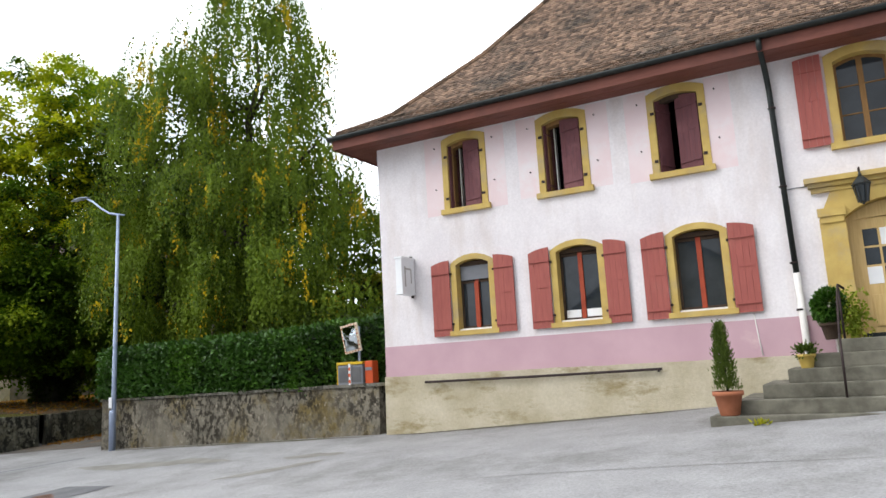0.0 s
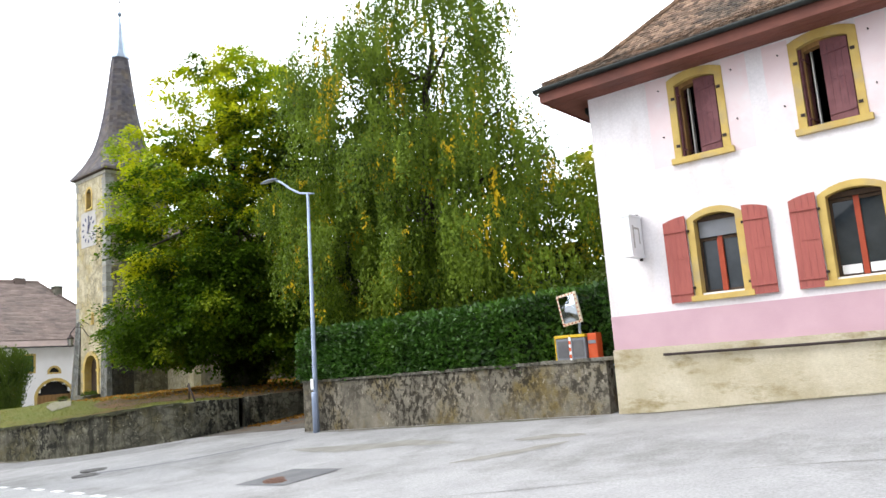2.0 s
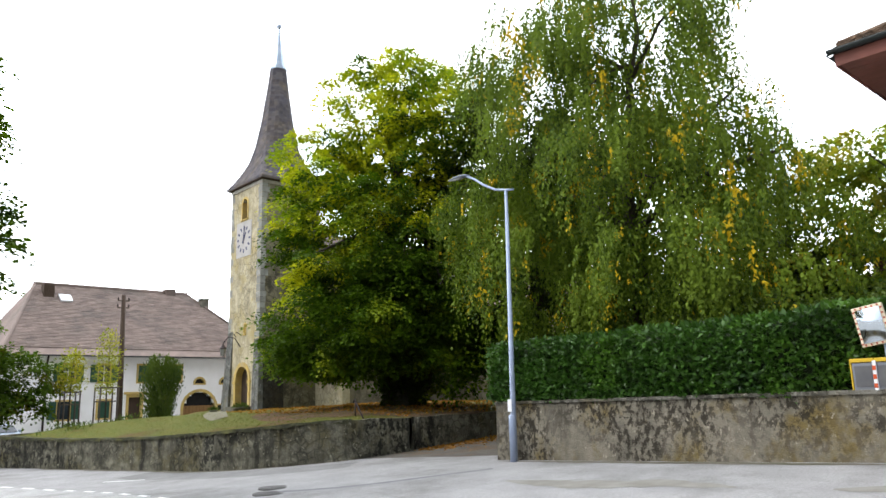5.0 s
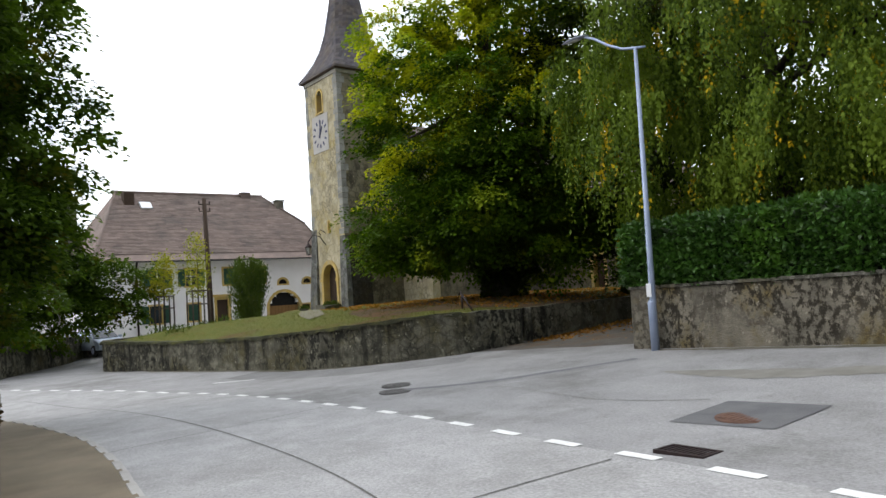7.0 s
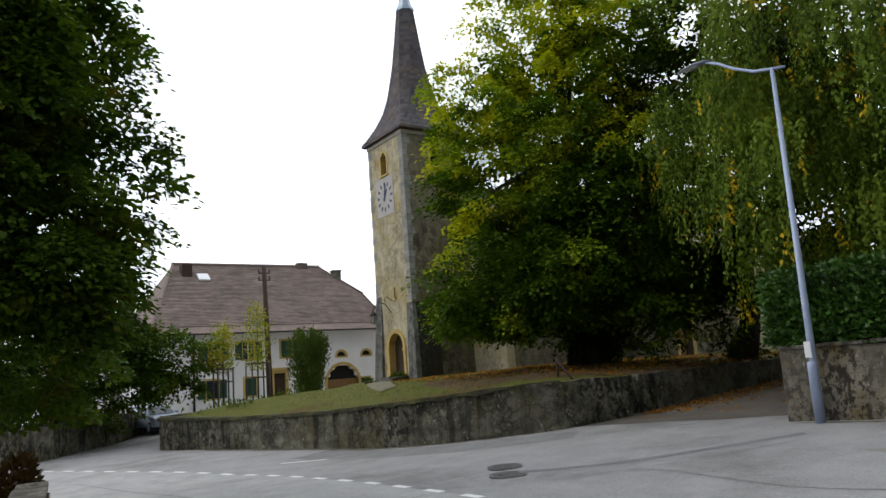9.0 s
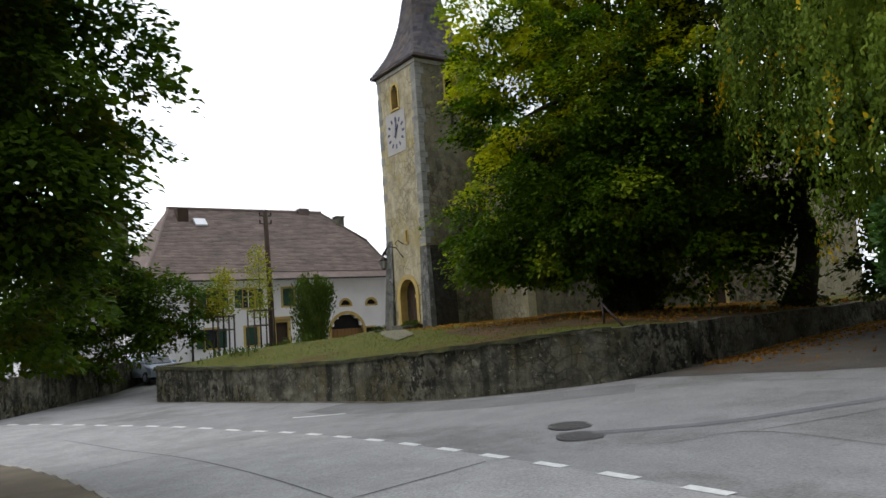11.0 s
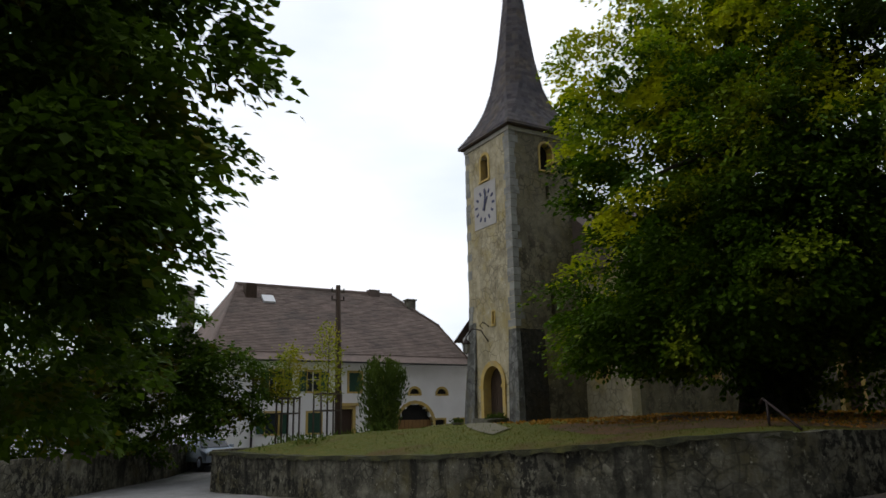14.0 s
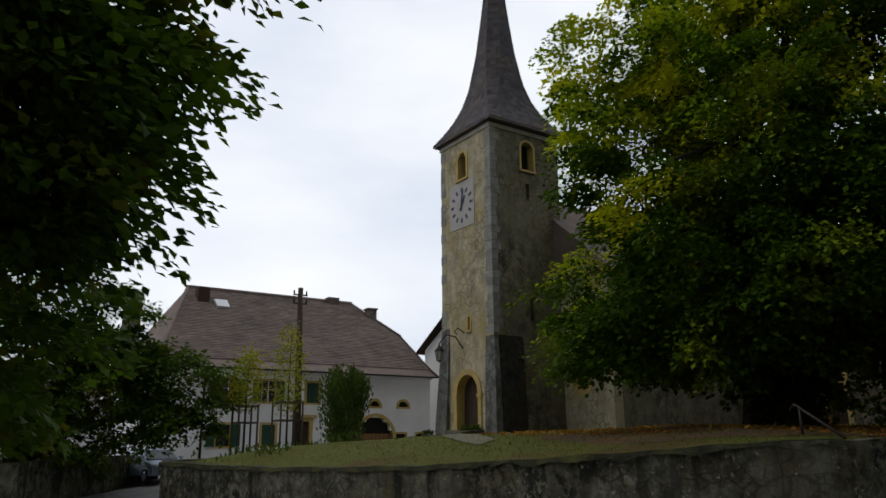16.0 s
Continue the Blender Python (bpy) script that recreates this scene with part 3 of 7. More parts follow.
DASH_LINE = [(4, 3.2), (-4, 5.3), (-9, 6.3), (-13.6, 7.05), (-16.7, 7.45), (-20, 7.95), (-24, 8.3), (-28, 8.45), (-32.5, 8.2), (-36.5, 7.3), (-40.5, 5.8), (-45, 3.9), (-52, 0)]
KERB_LINE = [(4, -1.0), (-4, 0.6), (-10, 1.7), (-15, 2.45), (-19, 3.0), (-21.3, 3.35), (-23.6, 3.58), (-25.5, 3.68), (-28, 3.6), (-31, 3.4), (-34.2, 2.9), (-38, 1.6), (-42, -0.4), (-48, -5)]


def band_between(name, a, b, lift, mat, label, n=120, rows=9):
    pa, pb = along_line([(*p, 0) for p in a], 0.2), along_line([(*p, 0) for p in b], 0.2)
    vs, fs = [], []
    for i in range(n + 1):
        p, q = pa[int(i * (len(pa) - 1) / n)], pb[int(i * (len(pb) - 1) / n)]
        for j in range(rows + 1):
            r = p.lerp(q, j / rows)
            vs.append((r.x, r.y, ground_z(r.x, r.y) + lift))
    for i in range(n):
        for j in range(rows):
            k = i * (rows + 1) + j
            fs.append((k, k + 1, k + rows + 2, k + rows + 1))
    return tagged(mesh_ob(name, vs, fs, mat, smooth=True), label, name, kind="structure")


road = band_between("road", DASH_LINE, KERB_LINE, 0.012, CONCRETE, "pale concrete road slabs with dark joints, bending to the left")
WALL_SIDE = [(x, y - 1.75) for x, y in KERB_LINE]
pavement = band_between("pavement", KERB_LINE, WALL_SIDE, 0.1, PAVING, "brown worn pavement beside the road", rows=4)

# joints of the slabs, thin and dark
for line in ([(-23.4, 3.62), (-23.6, 5.6), (-23.9, 8.2)], [(-15.3, 2.6), (-15.4, 5.0), (-15.2, 7.2)], [(-10.5, 2.0), (-16.0, 4.55), (-23.6, 5.62), (-31, 5.6), (-38.4, 4.4)], [(-31.3, 3.5), (-31.8, 5.6), (-32.2, 8.1)], [(-7.5, 1.3), (-7.4, 6.0)]):
    strip("joint", line, 0.03, 0.018, SEAM, road, step=0.4)
# white dashes of the edge line
dots = along_line([(*p, 0) for p in DASH_LINE], 0.1)
i = 10
while i + 8 < len(dots):
    a, b = dots[i], dots[i + 7]
    strip("dash", [(a.x, a.y), ((a.x + b.x) / 2, (a.y + b.y) / 2), (b.x, b.y)], 0.16, 0.02, ROAD_PAINT, road, step=0.3)
    i += 13
strip("stop_mark", [(-34.9, 9.65), (-33.4, 10.8)], 0.11, 0.012, ROAD_PAINT, road, step=0.4)

# kerb stones
kp = along_line([(*p, 0) for p in KERB_LINE], 1.0)
kerb_mesh = bpy.data.meshes.new("kerb_stone")
kb = bmesh.new()
add_box(kb, -0.505, 0.505, -0.06, 0.06, -0.12, 0.105, 0.015)
kb.to_mesh(kerb_mesh)
kb.free()
kerb_mesh.materials.append(KERB)
for a, b in zip(kp[6:], kp[7:52]):
    k = new("kerb_stone", kerb_mesh)
    c = (a + b) / 2
    k.matrix_world = pose(c.x, c.y, ground_z(c.x, c.y), 0, 0, math.degrees(math.atan2(b.y - a.y, b.x - a.x)))
    k.parent = pavement

# tar patch, covers, drain
patch = strip("tar_patch", [(-15.95, 9.75), (-15.0, 9.75), (-14.1, 9.75)], 1.45, 0.008, PATCH)
tagged(patch, "dark square tar patch round a rusty manhole cover", "road patch", kind="structure")


def manhole(x, y, mat, label):
    t = thing("manhole_cover", x, y, ground_z(x, y), label, "manhole cover")
    z = ground_z(x, y)
    lathe("rim", x, y, [(0.44, z - 0.02), (0.44, z + 0.016), (0.38, z + 0.018), (0.375, z)], mat, t, sides=28)
    bm = bmesh.new()
    add_tube(bm, [(x, y, z - 0.02), (x, y, z + 0.014)], 0.37, 28)
    for k in range(-4, 5):
        h = math.sqrt(0.36 ** 2 - (k * 0.08) ** 2)
        add_box(bm, x + k * 0.08 - 0.025, x + k * 0.08 + 0.025, y - h, y + h, z + 0.01, z + 0.022)
    part("lid", bm, mat, t)


WORN = surface("worn_iron", (0.13, 0.125, 0.12), (0.1, 0.097, 0.094), 15.0, rough=0.7, bump=0.3)
RUST = surface("rusty_iron", (0.14, 0.075, 0.05), (0.1, 0.055, 0.04), 15.0, rough=0.8, bump=0.3)
manhole(-15.1, 9.6, RUST, "rusty round manhole cover in a tar patch")
manhole(-24.0, 10.02, WORN, "dark round iron manhole cover in the asphalt")
manhole(-24.9, 10.66, WORN, "dark round iron manhole cover in the asphalt")
drain = thing("street_drain", -14.7, 7.62, ground_z(-14.7, 7.62), "dark iron street drain grate beside the dashed line", "drain")
dz = ground_z(-14.7, 7.62) + 0.016
bm = bmesh.new()
add_box(bm, -15.02, -14.38, 7.46, 7.5, dz - 0.06, dz + 0.012)
add_box(bm, -15.02, -14.38, 7.8, 7.84, dz - 0.06, dz + 0.012)
add_box(bm, -15.02, -14.98, 7.5, 7.8, dz - 0.06, dz + 0.012)
add_box(bm, -14.42, -14.38, 7.5, 7.8, dz - 0.06, dz + 0.012)
part("frame", bm, IRON, drain)
bm = bmesh.new()
for k in range(9):
    add_box(bm, -14.965 + k * 0.06, -14.935 + k * 0.06, 7.5, 7.8, dz - 0.05, dz + 0.004)
part("bars", bm, IRON, drain)
box("pit", -14.99, -14.41, 7.49, 7.81, dz - 0.09, dz - 0.012, BLACK, drain, bevel=0)

# old seams and damp stains of the forecourt
def stain(line, width, lift=0.006, seed=0):
    rng = random.Random(seed)
    pts = along_line([(*p, 0) for p in line], 0.25)
    vs, fs = [], []
    for i, p in enumerate(pts):
        d = (pts[min(i + 1, len(pts) - 1)] - pts[max(i - 1, 0)]).normalized()
        n = Vector((-d.y, d.x, 0))
        e = math.sin(math.pi * (i + 0.15) / (len(pts) - 0.7)) ** 0.6
        for s in (-1, 1):
            q = p + n * s * width * e * (0.35 + 0.3 * rng.random())
            vs.append((q.x, q.y, ground_z(q.x, q.y) + lift))
    for i in range(len(pts) - 1):
        fs.append((2 * i, 2 * i + 2, 2 * i + 3, 2 * i + 1))
    return vs, fs


for k, (line, w) in enumerate((([(-18.7, 12.7), (-16.5, 12.6), (-15, 12.95), (-13.4, 12.8)], 0.75), ([(-12.0, 12.9), (-11.2, 13.1), (-10.5, 13.2)], 0.5), ([(-12.0, 10.8), (-11.2, 11.6), (-10.4, 12.7)], 0.4))):
    vs, fs = stain(line, w, seed=k)
    tagged(mesh_ob("damp_stain", vs, fs, DAMP), "damp dark stain in a hollow of the asphalt", "stain", kind="structure")
DIRT = surface("mossy_road_dirt", (0.1, 0.092, 0.065), (0.15, 0.14, 0.11), 3.0, (0.07, 0.07, 0.035), 1.5, rough=0.95, bump=0.5, dist=0.01, bump_scale=50.0)
for k, (line, w) in enumerate((([(-21.5, 15.42), (-18.5, 15.4), (-15, 15.42), (-11.2, 15.4)], 0.32), ([(-10.8, 15.42), (-8, 15.42), (-5.4, 15.4), (-3.2, 15.4)], 0.3), ([(-28.6, 15.1), (-30.0, 13.8), (-32.2, 12.68), (-36.6, 11.62), (-42.1, 10.12), (-46.6, 8.7)], 0.36))):
    vs, fs = stain(line, w, lift=0.005, seed=20 + k)
    tagged(mesh_ob("wall_foot_dirt", vs, fs, DIRT), "dark mossy dirt gathered along the foot of the wall", "dirt", kind="structure")
TAR = surface("faded_tar_band", (0.15, 0.152, 0.16), (0.19, 0.19, 0.195), 3.0, rough=0.92, bump=0.3, bump_scale=90.0)
tagged(strip("tar_band", [(-24.6, 10.0), (-23.4, 10.6), (-22.3, 11.5), (-21.3, 13.0), (-20.4, 14.4)], 0.26, 0.007, TAR, step=0.3), "faded dark tar band across the mouth of the lane", "tar band", kind="structure")
WORN_ROAD = surface("worn_dark_asphalt", (0.21, 0.209, 0.206), (0.175, 0.174, 0.172), 1.2, (0.15, 0.148, 0.14), 0.5, rough=0.95, bump=0.7, dist=0.008, bump_scale=60.0, speck=0.2)
tagged(strip("worn_asphalt", [(-35.6, 11.0), (-32.0, 11.6), (-29.2, 12.6), (-26.6, 14.6)], 1.5, 0.004, WORN_ROAD, step=0.4), "darker worn asphalt in front of the churchyard wall", "road patch", kind="structure")
for line in ([(-11.6, 7.9), (-9.8, 8.6), (-6.4, 9.8), (-3.4, 10.0), (0.8, 9.8)], [(-21.6, 10.95), (-20.9, 12.2), (-20.2, 13.7)], [(-24.0, 9.6), (-22.4, 9.9), (-21.5, 10.9), (-18.2, 10.2), (-16, 10.6)], [(-33, 13.0), (-27.8, 14.2), (-24.6, 15.2), (-21.6, 15.2)]):
    tagged(strip("asphalt_seam", line, 0.028, 0.006, FAINT_SEAM, step=0.4), "thin dark seam between two layers of asphalt", "seam", kind="structure")

# ---- hedge wall and its hedge ----
HW0, HW1, HWY = -21.75, -10.97, 15.62


def rough_wall(name, line, z_top, thick, mat, label, seed=0, step=0.35, rows=6, amp=0.03, z_foot=None, depth=None):
    """An upright wall along a line with an uneven face and top. z_top: heights at the line's points."""
    pts = along_line([(*p, 0) for p in line], step)
    flat = [(p[0], p[1]) for p in line]
    vs, fs = [], []
    for i, p in enumerate(pts):
        d = (pts[min(i + 1, len(pts) - 1)] - pts[max(i - 1, 0)]).normalized()
        n = Vector((-d.y, d.x, 0))
        w = near_line(p.x, p.y, flat)[1]
        k = min(int(w), len(z_top) - 2)
        zt = z_top[k] + (z_top[k + 1] - z_top[k]) * (w - k) + amp * 0.8 * noise.noise((p.x * 1.3, p.y * 1.3, seed))
        zg = ground_z(p.x, p.y) - 0.25 if z_foot is None else z_foot
        if depth:
            zg = zt - depth * (1 + 0.9 * noise.noise((p.x * 2.1, p.y * 2.1, seed + 4)) + 0.5 * noise.noise((p.x * 7, p.y * 7, seed)))
        col = []
        for s in (-1, 1):
            for j in range(rows + 1):
                z = zg + (zt - zg) * j / rows
                o = amp * noise.noise((p.x * 1.7, p.y * 1.7 + s * 9, z * 1.7 + seed)) + amp * 0.6 * noise.noise((p.x * 5, p.y * 5 + s * 9, z * 5 + seed))
                q = p + n * (s * thick / 2 * (1.0 + 0.12 * (1 - j / rows)) + s * o)
                col.append((q.x, q.y, z))
        vs += col
    m = 2 * (rows + 1)
    for i in range(len(pts) - 1):
        a, b = i * m, (i + 1) * m
        for j in range(rows):
            fs.append((a + j, b + j, b + j + 1, a + j + 1))
            c = rows + 1
            fs.append((a + c + j, a + c + j + 1, b + c + j + 1, b + c + j))
        fs.append((a + rows, b + rows, b + m - 1, a + m - 1))
    for a, sgn in ((0, 1), ((len(pts) - 1) * m, -1)):
        f = [a + j for j in range(rows + 1)] + [a + m - 1 - j for j in range(rows + 1)]
        fs.append(f[::sgn])
    return mesh_ob(name, vs, fs, mat, None, label)


hedge_wall = thing("wall_hedge", -16, HWY, 0.4, "grey stained concrete retaining wall with black moss streaks below a hedge", "garden wall", kind="structure")
hang(rough_wall("wall_body", [(HW0 + 0.02, HWY + 0.2), (-18, HWY + 0.2), (-14, HWY + 0.2), (HW1, HWY + 0.2)], [1.86, 1.88, 1.93, 1.98], 0.36, GARDEN_WALL, "", seed=3, amp=0.02), hedge_wall)
hang(rough_wall("wall_return", [(HW0 + 0.2, HWY + 0.42), (HW0 + 0.35, 22), (HW0 + 0.5, 30)], [1.86, 2.0, 2.3], 0.36, GARDEN_WALL, "", seed=5, amp=0.02), hedge_wall)
bm = bmesh.new()
for k in range(11):
    x0 = HW0 - 0.02 + k * 0.98
    add_box(bm, x0, min(x0 + 0.972, HW1), HWY - 0.035, HWY + 0.43, 1.865 + 0.009 * k, 1.935 + 0.0105 * k, 0.012)
part("coping", bm, DARK_CAP, hedge_wall, "mossy grey coping slabs")

garden = mesh_ob("garden_ground", [(-21.4, 16.0, 1.85), (-10.9, 16.0, 1.95), (-10.9, 60, 2.6), (-21.0, 60, 2.6)], [(0, 1, 2, 3)], EARTH)
tagged(garden, "dark garden soil behind the hedge", "garden", kind="structure")

rng = np.random.default_rng(11)
hedge = thing("hedge", -16.5, 16.6, 1.93, "clipped dark green laurel hedge growing on the wall", "hedge")


def hedge_top(x):
    return 3.42 + 0.012 * (x + 21) + 0.12 * max(0.0, (x + 14.5) / 3.5) + 0.05 * noise.noise((x * 0.9, 0.3, 0)) + 0.04 * noise.noise((x * 3.0, 2.3, 0))


def hedge_back(x):
    """The clipped face steps back behind the mirror and the boxes."""
    return 0.4 * min(1.0, max(0.0, (x + 13.6) / 0.8))


hx = np.arange(-21.95, -11.0, 0.3)
vs, fs = [], []
for x in hx:
    t = hedge_top(x) - 0.1
    d = hedge_back(x)
    vs += [(x, 15.95 + d, 1.93), (x, 15.85 + d, 2.2), (x, 15.88 + d, t - 0.2), (x, 16.05 + d, t), (x, 17.1, t), (x, 17.25, 1.93)]
for i in range(len(hx) - 1):
    for j in range(5):
        fs.append((6 * i + j, 6 * i + 6 + j, 6 * i + 7 + j, 6 * i + 1 + j))
fs += [tuple(range(6)), tuple(range(6 * len(hx) - 1, 6 * len(hx) - 7, -1))]
# near-black sheet behind the leaves, coloured as the shade between them
HEDGE_CORE = surface("hedge_inner_shade", (0.012, 0.02, 0.008), (0.02, 0.03, 0.01), 6.0, rough=0.95, bump=0.3)
mesh_ob("core", vs, fs, HEDGE_CORE, hedge, "dark sheet inside the hedge, standing for shade between leaves")
n = 17000
px = rng.uniform(-22.0, -11.05, n)
pick = rng.random(n)
top = np.array([hedge_top(x) for x in px])
py, pz = np.empty(n), np.empty(n)
front, over, end = pick < 0.66, (pick >= 0.66) & (pick < 0.93), pick >= 0.93
py[front] = 15.66 + 0.16 * rng.random(front.sum())
pz[front] = 1.92 + rng.random(front.sum()) * (top[front] - 1.95)
py[front] += 0.05 * np.sin(px[front] * 3.1 + pz[front] * 2.0)
py[front] += np.array([hedge_back(x) for x in px[front]])
py[over], pz[over] = rng.uniform(15.8, 17.2, over.sum()), top[over] - 0.04 + 0.1 * rng.random(over.sum())
px[end], py[end] = rng.uniform(-22.08, -21.9, end.sum()), rng.uniform(15.8, 17.2, end.sum())
pz[end] = 1.95 + rng.random(end.sum()) * 1.45
way = np.stack([rng.normal(0, 0.6, n), -0.6 + rng.normal(0, 0.5, n), 0.25 + rng.normal(0, 0.5, n)], 1)
way[over, 2] += 0.7
way[end, 0] -= 1.0
leaf_mesh("leaves", np.stack([px, py, pz], 1), way, rng.uniform(0.1, 0.2, n), rng, HEDGE_LEAF, hedge, 0.5, face=np.array([0.0, -0.7, 0.7]) + np.zeros((n, 3)))

# darker asphalt of the lane between the walls, tree shade put into its colour
lv, lf = [], []
for i in range(41):
    y = 16.6 + 0.6 * i
    for j in range(9):
        x = -28.0 + 6.6 * j / 8
        yy = y - (0.9 * (1 - j / 8) if i == 0 else 0.0) + (0.12 * noise.noise((x * 1.7, 4.0, 0)) if i == 0 else 0.0)
        lv.append((x, yy, ground_z(x, yy) + 0.007))
for i in range(40):
    for j in range(8):
        k = i * 9 + j
        lf.append((k, k + 1, k + 10, k + 9))
tagged(mesh_ob("lane", lv, lf, LANE, smooth=True), "dark leaf-strewn asphalt lane between churchyard and garden, tree shade painted in", "lane", kind="structure")

# ---- church wall along the street ----
CH_LINE = [(-28.1, 30), (-27.95, 22), (-27.85, 17.4), (-28.5, 15.45), (-29.9, 14.15), (-32.2, 13.0), (-36.6, 11.95), (-42.1, 10.45), (-46.9, 9.0), (-47.9, 10.2), (-49.5, 16)]
CH_TOP = [1.62, 1.5, 1.45, 1.42, 1.33, 1.12, 0.86, 0.74, 0.84, 0.86, 0.9]
street_wall = rough_wall("wall_churchyard", [(-27.85, 17.45), (-28.45, 15.5), (-29.9, 14.15), (-32.2, 13.0), (-36.6, 11.95), (-42.1, 10.45), (-46.9, 9.0)], [1.44, 1.42, 1.33, 1.12, 0.86, 0.74, 0.84], 0.42, RUBBLE, "", seed=1, amp=0.07, rows=9, step=0.22)
hang(rough_wall("mossy_cap", [(-28.45, 15.5), (-29.9, 14.15), (-32.2, 13.0), (-36.6, 11.95), (-42.1, 10.45), (-46.9, 9.0)], [1.45, 1.36, 1.15, 0.89, 0.77, 0.87], 0.5, MOSS, "", seed=1, amp=0.05, rows=3, step=0.12, depth=0.11), street_wall, "black moss and grass roots along the wall's top")
tagged(street_wall, "weathered rubble retaining wall with dark moss and pale plaster remains", "stone wall", kind="structure")
lane_wall = rough_wall("wall_lane", [(-28.15, 34), (-28.05, 25), (-27.95, 17.75)], [1.75, 1.55, 1.42], 0.42, RUBBLE, "", seed=2, amp=0.07, rows=8)
tagged(lane_wall, "dark mossy rubble wall along the lane", "stone wall", kind="structure")
end_wall = rough_wall("wall_end", [(-47.2, 9.05), (-48.3, 11.5), (-49.7, 17)], [0.9, 0.92, 0.95], 0.4, GARDEN_WALL, "", seed=6, amp=0.03)
tagged(end_wall, "pale streaked concrete end of the churchyard wall", "stone wall", kind="structure")


def lawn_z(x, y):
    d, w = near_line(x, y, CH_LINE)
    k = min(int(w), len(CH_TOP) - 2)
    zt = CH_TOP[k] + (CH_TOP[k + 1] - CH_TOP[k]) * (w - k)
    return zt - 0.03 + (1.92 - zt) * (1 - math.exp(-max(d - 0.4, 0) / 4.5)) + 0.04 * noise.noise((x * 0.5, y * 0.5, 1))


def inside(x, y, poly):
    r = False
    for (ax, ay), (bx, by) in zip(poly, poly[1:] + poly[:1]):
        if (ay > y) != (by > y) and x < (bx - ax) * (y - ay) / (by - ay) + ax:
            r = not r
    return r


YARD = CH_LINE + [(-53, 22), (-60, 40), (-60, 60), (-28, 60)]
GRAVEL_LINE = [(-38.5, 15.6), (-41.5, 16.8), (-44, 18.3), (-47, 19.9), (-49, 20.2)]
cells = {}
lv, lf, path_f = [], [], []


def lawn_vert(i, j):
    if (i, j) not in cells:
        x, y = -61 + i * 0.6, 8 + j * 0.6
        cells[i, j] = len(lv)
        lv.append((x, y, lawn_z(x, y)))
    return cells[i, j]


for i in range(58):
    for j in range(88):
        cx, cy = -61 + (i + 0.5) * 0.6, 8 + (j + 0.5) * 0.6
        if inside(cx, cy, YARD):
            lf.append((lawn_vert(i, j), lawn_vert(i + 1, j), lawn_vert(i + 1, j + 1), lawn_vert(i, j + 1)))
lawn = tagged(mesh_ob("lawn", lv, lf, GRASS, smooth=True), "churchyard lawn with brown fallen leaves under the trees", "lawn", kind="structure")
gp = along_line([(*p, 0) for p in GRAVEL_LINE], 0.5)
vs, fs = [], []
for i, p in enumerate(gp):
    w = 0.7 + 1.1 * i / len(gp)
    for s in np.linspace(-1, 1, 6):
        x, y = p.x + 0.55 * s * w, p.y - 0.85 * s * w
        vs.append((x, y, lawn_z(x, y) + 0.035))
for i in range(len(gp) - 1):
    for j in range(5):
        fs.append((6 * i + j, 6 * i + 6 + j, 6 * i + 7 + j, 6 * i + 1 + j))
ev, ef = [(-33.2, 19.6, lawn_z(-33.2, 19.6) + 0.014)], []
for i in range(72):
    a = 2 * math.pi * i / 72
    k = 1 + 0.16 * noise.noise((math.cos(a) * 2.4, math.sin(a) * 2.4, 3.0)) + 0.05 * noise.noise((math.cos(a) * 9, math.sin(a) * 9, 5.0))
    for f in (0.25, 0.5, 0.75, 1.0):
        ex, ey = -33.2 + 5.4 * k * f * math.cos(a), 19.8 + 4.6 * k * f * math.sin(a)
        ev.append((ex, ey, lawn_z(ex, ey) + 0.014))
for i in range(72):
    p, q = 1 + 4 * i, 1 + 4 * ((i + 1) % 72)
    ef.append((0, p, q))
    ef += [(p + j, p + j + 1, q + j + 1, q + j) for j in range(3)]
tagged(mesh_ob("leaf_litter", ev, ef, EARTH, smooth=True), "bare brown earth and leaf litter under the linden", "earth", kind="structure")
tagged(mesh_ob("gravel_path", vs, fs, GRAVEL, smooth=True), "grey gravel path leading to the tower door", "path", kind="structure")

# grass blades and fallen leaves on the lawn's rim
n = 9000
gpx, gpy = [], []
while len(gpx) < n:
    x, y = rng.uniform(-48, -28.3), rng.uniform(9.2, 24)
    if inside(x, y, YARD) and near_line(x, y, CH_LINE)[0] < 7:
        gpx.append(x)
        gpy.append(y)
at = np.array([(x, y, lawn_z(x, y) - 0.01) for x, y in zip(gpx, gpy)])
way = np.stack([rng.normal(0, 0.5, n), rng.normal(0, 0.5, n), np.ones(n)], 1)
GRASS_BLADE = leaf_mat("grass_blades", (0.06, 0.085, 0.01), (0.11, 0.125, 0.018), (0.14, 0.1, 0.018), 0.52, 0.7)
tagged(leaf_mesh("grass", at, way, rng.uniform(0.04, 0.11, n), rng, GRASS_BLADE, None, 0.18), "short yellow-green grass tufts on the churchyard lawn", "grass", kind="stuff")
n = 6000
at = np.array([(x, y, ground_z(x, y) + 0.01) for x, y in zip(-27.5 + 1.5 * rng.random(n // 4) ** 2.5 * np.where(rng.random(n // 4) < 0.85, 1, 3), rng.uniform(17.5, 30, n // 4))] + [(x, y, lawn_z(x, y) + 0.02) for x, y in zip(rng.uniform(-42, -28.5, n - n // 4), rng.uniform(17.5, 30, n - n // 4))])
way = np.stack([rng.normal(0, 1, n), rng.normal(0, 1, n), np.full(n, 0.15)], 1)
FALLEN = leaf_mat("fallen_leaves", (0.22, 0.09, 0.02), (0.32, 0.16, 0.03), (0.35, 0.22, 0.04))
